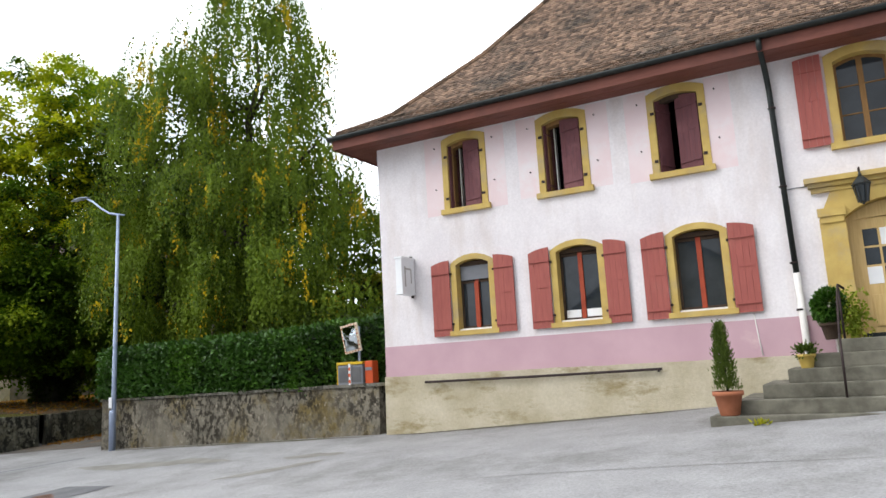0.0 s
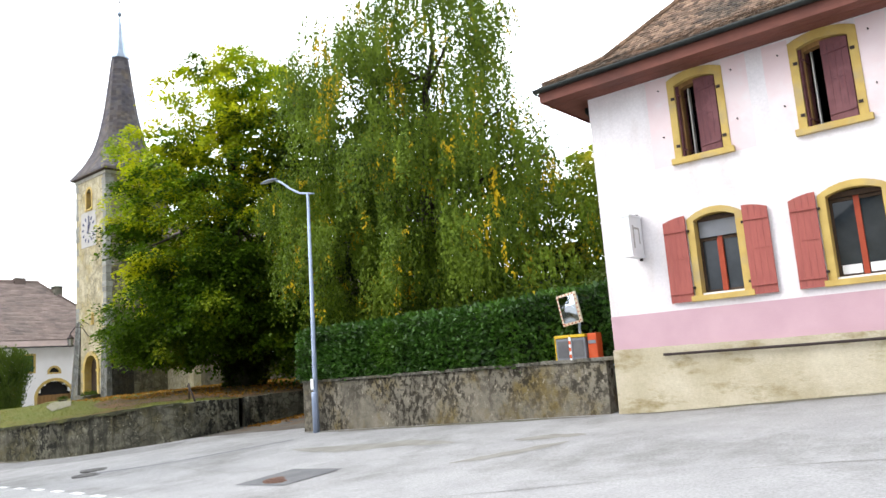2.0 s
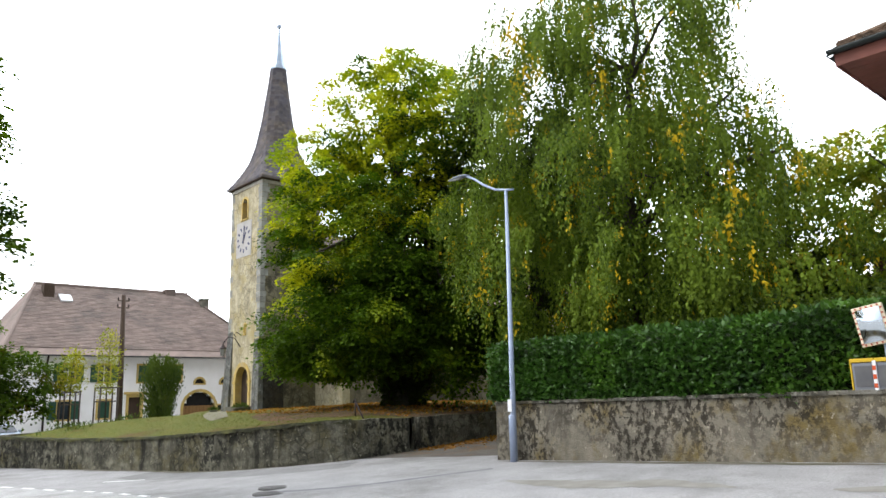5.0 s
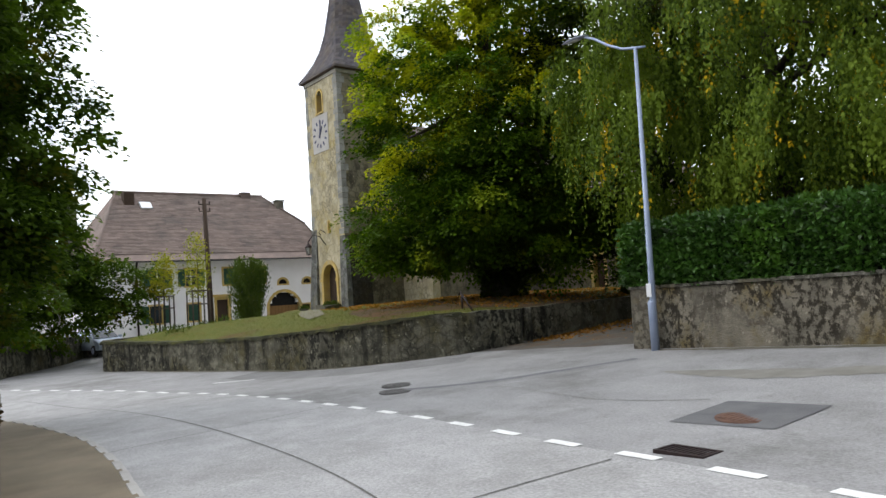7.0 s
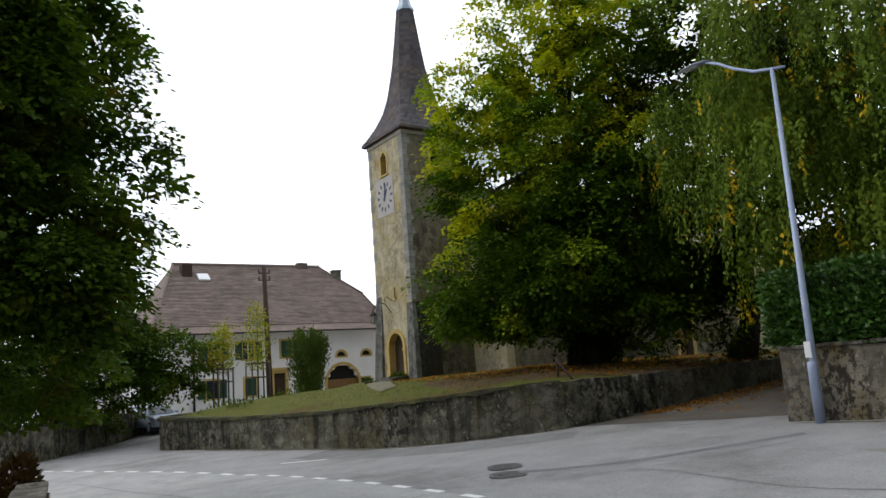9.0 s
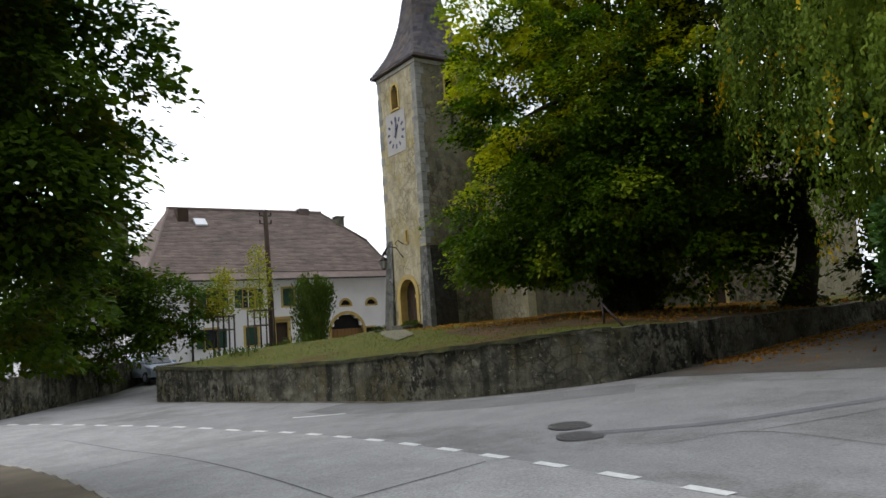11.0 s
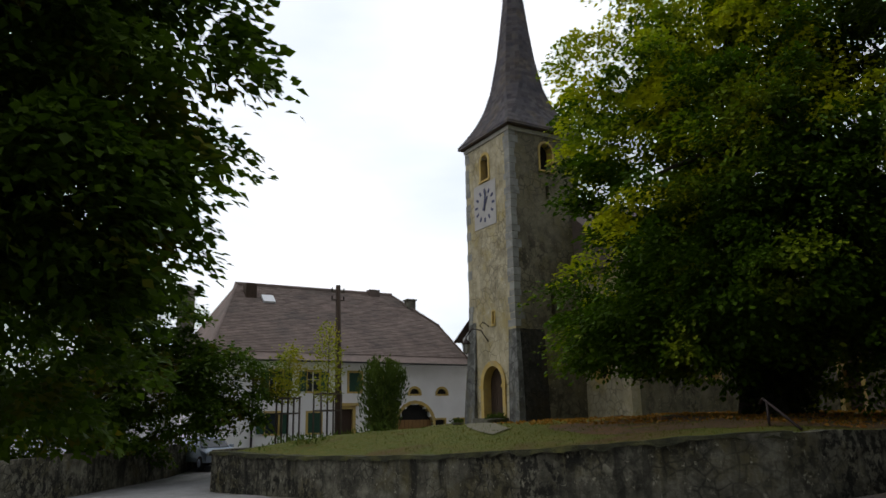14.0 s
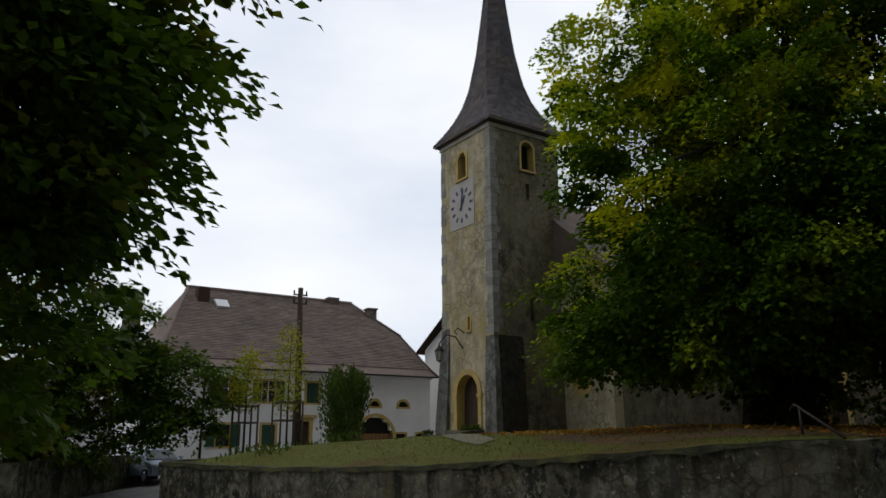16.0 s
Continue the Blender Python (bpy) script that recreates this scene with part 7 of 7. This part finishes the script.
leaf_mesh("undergrowth", at, np.stack([np.cos(q), np.sin(q), -0.5 + 0 * q], 1) + g.normal(size=(n, 3)) * 0.5, g.uniform(0.1, 0.2, n), g, DARK_LEAF, linden, 0.7, "dark leaves added for the shade round the trunk")
broad_tree("ivy_tree", (-29.3, 25.2, lawn_z(-29.3, 25.2) - 0.05),
           [(-29.0, 25.5, 9.0, 4.6, 4.4, 4.4), (-26.4, 25.0, 8.0, 3.4, 3.6, 3.4), (-30.6, 24.8, 6.2, 3.0, 3.0, 2.2), (-28.4, 25.6, 12.8, 3.0, 3.0, 2.4), (-25.6, 25.2, 11.2, 2.4, 2.8, 2.4), (-29.4, 25.2, 3.0, 0.85, 0.85, 1.6), (-29.2, 25.2, 5.0, 1.6, 1.5, 1.4), (-31.2, 24.6, 4.6, 1.4, 1.4, 1.0), (-25.2, 23.2, 9.4, 3.0, 2.8, 3.2), (-26.4, 22.0, 12.2, 2.4, 2.4, 2.4)],
           470, 110, 0.2, DARK_LEAF, "dark leafy tree with an ivy-clad trunk in the churchyard", 5, (-27.6, 25.4, 11.5), 0.42, limbs=10)
broad_tree("lane_tree", (-25.2, 35.0, 1.6),
           [(-25.0, 35.0, 8.0, 4.4, 4.0, 4.0), (-22.4, 35.0, 7.0, 3.6, 3.4, 3.6), (-27.6, 35.4, 6.2, 3.2, 3.2, 2.8), (-28.5, 36.0, 5.0, 3.0, 2.5, 2.4), (-24.5, 36.0, 4.8, 3.5, 2.5, 2.4)],
           300, 85, 0.24, DARK_LEAF, "dark tree beside the lane beyond the churchyard", 15, (-25, 35, 9.5), 0.34, limbs=6)

# weeping birch behind the hedge
birch = thing("weeping_birch", -20.2, 20.2, 1.9, "tall weeping birch with hanging strands and a few yellow leaves", "tree")
g, rnd = np.random.default_rng(17), random.Random(17)
LOBES = np.array([(-20.2, 20.2, 9.8, 5.2, 4.2, 4.6), (-19.8, 20.0, 13.8, 3.5, 3.4, 3.2), (-22.6, 19.8, 12.6, 2.8, 2.8, 2.8), (-24.3, 19.6, 8.2, 3.1, 2.8, 2.6), (-17.3, 20.2, 8.4, 2.6, 2.8, 2.7), (-19.6, 20.3, 16.8, 1.9, 1.9, 2.0), (-15.6, 20.2, 6.8, 1.9, 2.2, 1.8), (-21.8, 18.6, 6.6, 3.2, 2.2, 2.0), (-17.6, 18.8, 6.4, 3.0, 2.2, 2.0), (-20.4, 19.2, 4.9, 4.6, 1.8, 1.5), (-16.0, 19.2, 4.9, 3.2, 1.6, 1.4), (-23.8, 20.0, 14.6, 2.2, 2.3, 2.5), (-17.9, 20.0, 13.2, 2.2, 2.3, 2.3), (-18.9, 20.2, 15.6, 1.9, 2.0, 1.9), (-19.8, 20.6, 9.0, 3.0, 2.4, 3.4), (-19.0, 20.6, 5.8, 4.0, 1.8, 2.2)])
w = (LOBES[:, 3] * LOBES[:, 4] * LOBES[:, 5]) ** 0.67
nc, each = 500, 12
which = g.choice(len(LOBES), nc, p=w / w.sum())
v = g.normal(size=(nc, 3))
v /= np.linalg.norm(v, axis=1, keepdims=True)
v[:, 2] = np.abs(v[:, 2]) * 0.95 - 0.3
knots = LOBES[which, :3] + v * LOBES[which, 3:] * (1 - 0.5 * g.random((nc, 1)) ** 1.7)
v = np.repeat(v, each, 0)
ns = nc * each
start = np.repeat(knots, each, 0) + g.normal(size=(ns, 3)) * np.array([0.3, 0.3, 0.16])
length = np.repeat(g.uniform(1.0, 3.4, nc), each) * g.uniform(0.55, 1.1, ns)
per = 25
k = np.tile(np.arange(per) / per, ns)
rep = np.repeat(np.arange(ns), per)
out = np.stack([v[:, 0], v[:, 1], np.zeros(ns)], 1)
at = start[rep] + out[rep] * (0.35 * np.sqrt(k))[:, None] + np.array([0, 0, -1.0]) * (k ** 1.25 * length[rep])[:, None] + g.normal(size=(ns * per, 3)) * np.array([0.04, 0.04, 0.05])
keep = at[:, 2] > 3.0 + 0.6 * np.sin(at[:, 0] * 1.3)
at = at[keep]
way = g.normal(size=(len(at), 3)) * 0.45 + np.array([0, 0, -1.0])
leaf_mesh("crown", at, way, g.uniform(0.09, 0.165, len(at)), g, BIRCH_LEAF, birch, 0.58, face=np.repeat(np.repeat(out[::each], each, 0), per, 0)[keep] * 0.8 + np.array([0, 0, 0.45]))
tree_limbs(birch, (-20.2, 20.3, 1.8), (-19.4, 20.2, 15.2), 0.34, [(-24, 19.6, 9), (-16, 20, 10.5), (-22.4, 19.8, 14), (-17, 20, 14), (-14.8, 20.2, 8.4), (-20, 18, 11), (-21, 22, 12), (-18, 18.6, 8.0)], rnd)
broad_tree("hazel_thicket", (-18.0, 24.0, 1.95), [(-22.5, 24.0, 4.2, 3.6, 1.4, 2.4), (-18.0, 24.2, 4.4, 3.8, 1.4, 2.6), (-14.0, 24.0, 3.6, 2.4, 1.3, 1.9), (-25.5, 24.6, 3.4, 1.6, 1.4, 1.6)],
           240, 90, 0.18, DARK_LEAF, "dark hazel thicket in the garden behind the birch", 33, (-18, 24, 5.4), 0.12, clump_r=0.6, limbs=5)
# paler trees behind the hedge's east end
broad_tree("cedar_tree", (-13.2, 25.5, 2.1),
           [(-15.2, 25.4, 8.4, 2.2, 2.2, 1.0), (-13.2, 25.2, 7.0, 2.6, 2.2, 0.9), (-15.4, 25.2, 5.8, 2.8, 2.2, 0.9), (-12.4, 25.2, 5.2, 2.6, 2.4, 0.8), (-15.0, 25.5, 9.3, 1.4, 1.4, 0.7), (-11.6, 25.4, 6.0, 1.9, 2.0, 0.7)],
           260, 100, 0.17, LIGHT_LEAF, "pale green layered tree behind the garden hedge", 23, (-12.8, 25.5, 10.2), 0.2, clump_r=0.6, flat=0.4, limbs=12)
broad_tree("purple_shrub", (-12.6, 21.5, 2.0), [(-12.6, 21.5, 4.0, 1.5, 1.2, 1.2), (-11.4, 21.6, 4.4, 1.2, 1.2, 1.2)],
           60, 80, 0.13, PURPLE_LEAF, "dark purple-leaved shrub behind the hedge", 29, (-12.4, 21.5, 4.6), 0.1, clump_r=0.45, limbs=4)
broad_tree("garden_shrub", (-14.6, 18.4, 1.95), [(-14.8, 18.4, 3.3, 1.6, 1.0, 1.0), (-12.6, 18.3, 3.5, 1.6, 0.9, 0.9), (-17.2, 18.4, 3.2, 1.4, 0.9, 0.9)],
           80, 80, 0.12, CONIFER_LEAF, "fresh green garden shrub behind the hedge", 31, (-14.4, 18.4, 3.9), 0.08, clump_r=0.45, limbs=3)
broad_tree("far_tree", (-17.0, 40, 2.2), [(-17, 40, 6.4, 6.0, 3.0, 3.4), (-24, 42, 6.0, 5.0, 3.0, 3.4), (-9, 42, 5.6, 5.0, 3.0, 3.0)],
           150, 70, 0.3, DARK_LEAF, "distant trees behind the garden", 37, (-17, 40, 8.4), 0.3, clump_r=1.0, limbs=5)

# big tree over the pavement wall, and a smaller one across the road
broad_tree("roadside_tree", (-30.0, -0.6, ground_z(-30.0, -0.6) - 0.05),
           [(-30.2, 0.1, 8.6, 4.3, 4.3, 4.8), (-29.1, 2.1, 6.6, 3.0, 2.8, 2.5), (-29.9, 1.7, 10.0, 2.8, 2.8, 3.2), (-31.0, -0.4, 13.0, 3.0, 3.0, 2.6), (-28.5, 2.2, 4.6, 2.3, 2.0, 1.6), (-27.6, -1.4, 7.0, 3.2, 2.8, 3.6), (-30.8, 1.9, 3.2, 2.9, 2.1, 2.0), (-28.2, 0.4, 8.6, 1.9, 2.1, 2.4), (-29.2, 0.2, 8.0, 3.0, 3.0, 4.0)],
           1050, 210, 0.15, ROADSIDE_LEAF, "dense dark-leaved tree overhanging the roadside wall", 41, (-30.0, 0.2, 11.5), 0.45, clump_r=0.72, limbs=12, spray=0.3)
broad_tree("wayside_tree", (-53.5, 5.6, ground_z(-53.5, 5.6) - 0.05),
           [(-53.2, 6.8, 3.6, 3.2, 3.4, 2.6), (-54.0, 4.2, 4.6, 3.4, 3.4, 3.2), (-52.6, 8.6, 3.0, 2.0, 2.2, 1.9), (-52.6, 11.5, 3.4, 1.4, 1.5, 1.7), (-53.6, 6.0, 6.6, 2.2, 2.4, 1.8), (-53.0, 7.8, 6.0, 1.9, 2.0, 1.5), (-53.4, 1.4, 3.6, 3.4, 3.4, 3.4), (-52.6, 3.0, 1.6, 3.2, 4.4, 1.6), (-55.0, 8.0, 1.8, 2.4, 3.0, 1.5), (-52.3, 10.4, 3.5, 1.6, 2.0, 1.9), (-53.0, 8.4, 4.8, 1.8, 2.0, 1.4)],
           600, 100, 0.2, ROADSIDE_LEAF, "dark round tree behind the low wall across the road", 43, (-53.6, 5.4, 5.6), 0.26, clump_r=0.65, limbs=8)


def sapling(x, y, z, h_stake, w_stake, top, seed):
    g, rnd = np.random.default_rng(seed), random.Random(seed)
    t = thing("staked_sapling", x, y, z, "young yellow-green tree held by a square of wooden stakes", "tree", "saplings on the lawn")
    tube("trunk", [(x, y, z - 0.1), (x, y, z + 2.2), (x, y + 0.05, top - 0.3)], [0.05, 0.04, 0.012], BARK, t)
    for a in (-1, 1):
        for b in (-1, 1):
            tube("stake", [(x + a * w_stake, y + b * w_stake, z - 0.1), (x + a * w_stake, y + b * w_stake, z + h_stake)], 0.045, POLE_WOOD, t, sides=8)
    for zz in (z + h_stake - 0.1, z + h_stake * 0.62):
        for a in (-1, 1):
            box("rail", x + a * w_stake - 0.03, x + a * w_stake + 0.03, y - w_stake, y + w_stake, zz, zz + 0.07, POLE_WOOD, t, bevel=0.005)
            box("rail", x - w_stake, x + w_stake, y + a * w_stake - 0.03, y + a * w_stake + 0.03, zz + 0.002, zz + 0.068, POLE_WOOD, t, bevel=0.005)
    n = 1300
    f = g.random(n)
    r = (0.66 * np.sin(np.pi * (0.12 + 0.8 * f)) ** 0.8) * np.sqrt(g.random(n))
    a = g.random(n) * 2 * np.pi
    zz = z + 1.9 + (top - z - 1.9) * f
    at = np.stack([x + r * np.cos(a), y + r * np.sin(a), zz], 1) + g.normal(size=(n, 3)) * 0.16
    leaf_mesh("crown", at, np.stack([np.cos(a), np.sin(a), 0.3 + 0 * a], 1) + g.normal(size=(n, 3)) * 0.5, g.uniform(0.09, 0.17, n), g, SAPLING_LEAF, t, 0.65)


sapling(-52.0, 13.25, 0.95, 2.0, 0.4, 5.1, 51)
sapling(-53.0, 15.5, 0.9, 2.3, 0.5, 6.4, 52)
g = np.random.default_rng(61)
bush = thing("column_bush", -57.0, 20.3, 0.8, "dense upright dark green bush in front of the farmhouse", "bush")
n = 9000
f = g.random(n)
r = 1.28 * (0.55 + 0.75 * f) * np.where(f > 0.7, np.sqrt(np.clip(1 - ((f - 0.7) / 0.34) ** 2, 0, 1)), 1) * g.random(n) ** 0.35
a = g.random(n) * 2 * np.pi
r *= 0.8 + 0.22 * np.sin(3 * a + 4 * f) + 0.16 * np.sin(7 * a + 9 * f)
at = np.stack([-57.0 + r * np.cos(a), 20.3 + r * np.sin(a), 0.95 + (3.9 + 0.35 * np.sin(4 * a)) * f], 1) + g.normal(size=(n, 3)) * 0.09
leaf_mesh("leaves", at, np.stack([0.4 * np.cos(a), 0.4 * np.sin(a), 1 + 0 * a], 1), g.uniform(0.12, 0.26, n), g, CONIFER_LEAF, bush, 0.4)
tube("stem", [(-57.0, 20.3, 0.6), (-57.0, 20.3, 3.8)], [0.2, 0.05], BARK, bush)
n = 2600
vx, vy = g.uniform(-52, -44, n), g.uniform(9.8, 15, n)
ok = [inside(a, b, YARD) for a, b in zip(vx, vy)]
at = np.array([(a, b, lawn_z(a, b) + g.random() * 0.25) for a, b, o in zip(vx, vy, ok) if o])
at = at[(np.sin(at[:, 0] * 2.1) + np.cos(at[:, 1] * 2.7)) > 0.7]
tagged(leaf_mesh("low_plants", at, g.normal(size=(len(at), 3)) * 0.5 + np.array([0, 0, 1.0]), g.uniform(0.1, 0.22, len(at)), g, CONIFER_LEAF, None, 0.35), "low straggling plants at the end of the lawn", "plants", kind="stuff")

# ---- walls beside and across the road ----
tagged(rough_wall("wall_far", [(-43.5, -3), (-46.5, 1.4), (-50.0, 4.6), (-54, 7.4), (-60, 11.6)], [0.65, 0.72, 0.85, 0.9, 0.95], 0.4, RUBBLE, "", seed=9, amp=0.04), "low dark wall across the road under the trees", "stone wall", kind="structure")
near_wall = rough_wall("wall_pavement", [(-22.3, 1.85), (-18.6, 1.42), (-16.6, 1.2), (-14.9, 0.9), (-12.0, -0.3), (-4, -2.2), (4, -4.5)], [0.96, 1.08, 1.15, 1.21, 1.32, 1.6, 1.9], 0.24, GARDEN_WALL, "", seed=13, amp=0.012)
tagged(near_wall, "dark concrete wall with a flat coping beside the pavement", "concrete wall", kind="structure")
cp = along_line([(-22.34, 1.855, 0), (-18.6, 1.42, 0), (-16.6, 1.2, 0), (-14.9, 0.9, 0), (-12.0, -0.3, 0), (-4, -2.2, 0)], 1.0)
for i, (a, b) in enumerate(zip(cp, cp[1:])):
    za = 0.955 + 0.034 * i
    m = Matrix.Translation((a + b) / 2) @ Matrix.Rotation(math.atan2(b.y - a.y, b.x - a.x), 4, "Z")
    bm = bmesh.new()
    add_box(bm, -0.5, 0.494, -0.16, 0.16, za, za + 0.07, 0.012, m)
    part("coping_slab", bm, DARK_CAP, near_wall)
tagged(rough_wall("wall_back", [(-23.0, 1.3), (-27, 0.8), (-34, -1.2), (-42, -5)], [1.15, 1.1, 1.0, 0.9], 0.3, RUBBLE, "", seed=15, amp=0.04), "dark garden wall under the roadside tree", "stone wall", kind="structure")
shr = thing("wall_shrub", -22.85, 1.76, 0.0, "dark brown rounded shrub at the end of the pavement wall", "bush")
n = 1500
v = g.normal(size=(n, 3))
v /= np.linalg.norm(v, axis=1, keepdims=True)
leaf_mesh("leaves", np.array([-22.85, 1.76, 0.72]) + v * np.array([0.25, 0.25, 0.6]) * g.random((n, 1)) ** 0.3, v, g.uniform(0.06, 0.12, n), g, BROWN_LEAF, shr, 0.7)
tube("stem", [(-22.85, 1.76, -0.5), (-22.85, 1.76, 0.9)], [0.06, 0.02], BARK, shr)

# ---- parked car ----
def parked_car(x, y, z, yaw):
    t = thing("parked_car", 0, 0, 0, "small silver-blue car parked in the side street", "car")
    prof = [(-1.95, 0.35), (-1.98, 0.62), (-1.85, 0.82), (-1.1, 0.98), (-0.55, 1.38), (0.2, 1.48), (1.1, 1.42), (1.7, 1.05), (1.95, 0.9), (1.98, 0.5), (1.9, 0.32)]
    bm = bmesh.new()
    rows = []
    for s, k in ((-0.84, 0.94), (-0.8, 1.0), (0.8, 1.0), (0.84, 0.94)):
        rows.append([bm.verts.new((px, s * (1.0 if pz < 0.95 else 1.0 - 0.28 * (pz - 0.95) / 0.5), 0.3 + (pz - 0.3) * k)) for px, pz in prof])
    for a, b in zip(rows, rows[1:]):
        for k in range(len(prof)):
            j = (k + 1) % len(prof)
            bm.faces.new((a[k], a[j], b[j], b[k]))
    bm.faces.new(rows[0])
    bm.faces.new(rows[-1][::-1])
    part("body", bm, CAR_PAINT, t)
    bm = bmesh.new()
    q = [bm.verts.new(p) for p in ((-1.09, -0.7, 1.0), (-1.09, 0.7, 1.0), (-0.6, 0.62, 1.37), (-0.6, -0.62, 1.37))]
    for v_ in q:
        v_.co += Vector((-0.02, 0, 0.02))
    r = bmesh.ops.extrude_face_region(bm, geom=[bm.faces.new(q)])
    for v_ in r["geom"]:
        if isinstance(v_, bmesh.types.BMVert):
            v_.co += Vector((0.015, 0, -0.015))
    part("windscreen", bm, GLASS, t)
    for s in (-1, 1):
        box("headlight", -1.99, -1.86, s * 0.62 - 0.16, s * 0.62 + 0.16, 0.64, 0.78, LAMP_GLASS, t, bevel=0.02)
        box("wing_mirror", -0.95, -0.8, s * 0.93 - 0.09, s * 0.93 + 0.09, 0.98, 1.12, CAR_PAINT, t, bevel=0.03)
        for wx in (-1.25, 1.25):
            bm = bmesh.new()
            add_tube(bm, [(wx, s * 0.66, 0.31), (wx, s * 0.68, 0.31), (wx, s * 0.84, 0.31), (wx, s * 0.86, 0.31)], [0.28, 0.31, 0.31, 0.28], 20)
            w_ = part("wheel", bm, RUBBER, t, smooth=False)
            bm = bmesh.new()
            add_tube(bm, [(wx, s * 0.85, 0.31), (wx, s * 0.872, 0.31)], [0.2, 0.17], 14)
            part("rim", bm, STEEL, w_)
    box("grille", -2.0, -1.93, -0.5, 0.5, 0.42, 0.58, RUBBER, t, bevel=0.01)
    box("plate_bar", -2.012, -1.99, -0.24, 0.24, 0.44, 0.54, PAPER, t, bevel=0.004)
    t.matrix_world = pose(x, y, z, 0, 0, yaw)
    return t


parked_car(-57.3, 10.9, ground_z(-57.3, 10.9), 192)
tarp = thing("blue_tarpaulin", -24.4, 44.0, 1.9, "blue covered stack beyond the lane", "tarpaulin")
bm = bmesh.new()
add_box(bm, -26.2, -22.6, 43.0, 45.0, 1.2, 3.2, 0.2)
part("cover", bm, BLUE, tarp)
# ---- pieces: the house's roof tiles ----
tile_mesh = bpy.data.meshes.new("tile")
tb = bmesh.new()
_t = [[tb.verts.new((u, v, z)) for u, v in ((-0.062, 0.0), (-0.042, -0.024), (0.0, -0.034), (0.042, -0.024), (0.062, 0.0), (0.062, 0.24), (-0.062, 0.24))] for z in (0.0, 0.03)]
tb.faces.new(_t[1])
tb.faces.new(_t[0][::-1])
for _k in range(7):
    tb.faces.new((_t[0][_k], _t[0][(_k + 1) % 7], _t[1][(_k + 1) % 7], _t[1][_k]))
tb.to_mesh(tile_mesh)
tb.free()
tile_mesh.materials.append(TILE)
base_v = np.array([v.co[:] for v in tile_mesh.vertices])
base_f = [tuple(p.vertices) for p in tile_mesh.polygons]
rt = random.Random(4)
jv, jf, singles = [], [], 0
s, row = 0.0, 0
steps_along = []
d = -OV - 0.06
while d < 5.6:
    steps_along.append(d)
    slope = (roof_z(d + 0.05) - roof_z(d)) / 0.05
    d += 0.115 / math.sqrt(1 + slope * slope)
for row, d in enumerate(steps_along):
    slope = math.atan2(roof_z(d + 0.05) - roof_z(d), 0.05)
    u = HX0 + d + 0.1 + (0.064 if row % 2 else 0)
    while u < min(HX1 + OV, 2.6):
        m = pose(u + rt.uniform(-0.006, 0.006), HY + d, roof_z(d) + 0.01 + rt.uniform(0, 0.012), math.degrees(slope) - 5 + rt.uniform(-2, 2), rt.uniform(-1.5, 1.5), rt.uniform(-1.5, 1.5))
        if row < 4 and singles < 300:
            t = new("tile", tile_mesh)
            t.matrix_world = m
            t.parent = roof
            singles += 1
        else:
            o = len(jv)
            jv += [tuple(m @ Vector(v)) for v in base_v]
            jf += [tuple(o + k for k in f) for f in base_f]
        u += 0.128
# the west slope, coarser rows
for row, d in enumerate(steps_along[::2]):
    slope = math.atan2(roof_z(d + 0.05) - roof_z(d), 0.05)
    v = HY + d + 0.34
    while v < HY + 7:
        m = pose(HX0 + d, v, roof_z(d) + 0.004, math.degrees(slope) - 5, 0, -90)
        o = len(jv)
        jv += [tuple(m @ Vector((q[0] * 2.7, q[1] * 1.8, q[2]))) for q in base_v]
        jf += [tuple(o + k for k in f) for f in base_f]
        v += 0.344
tiles = mesh_ob("tile_field", jv, jf, TILE, roof, "rows of weathered brown clay tiles")
tiles["kind"] = "stuff"
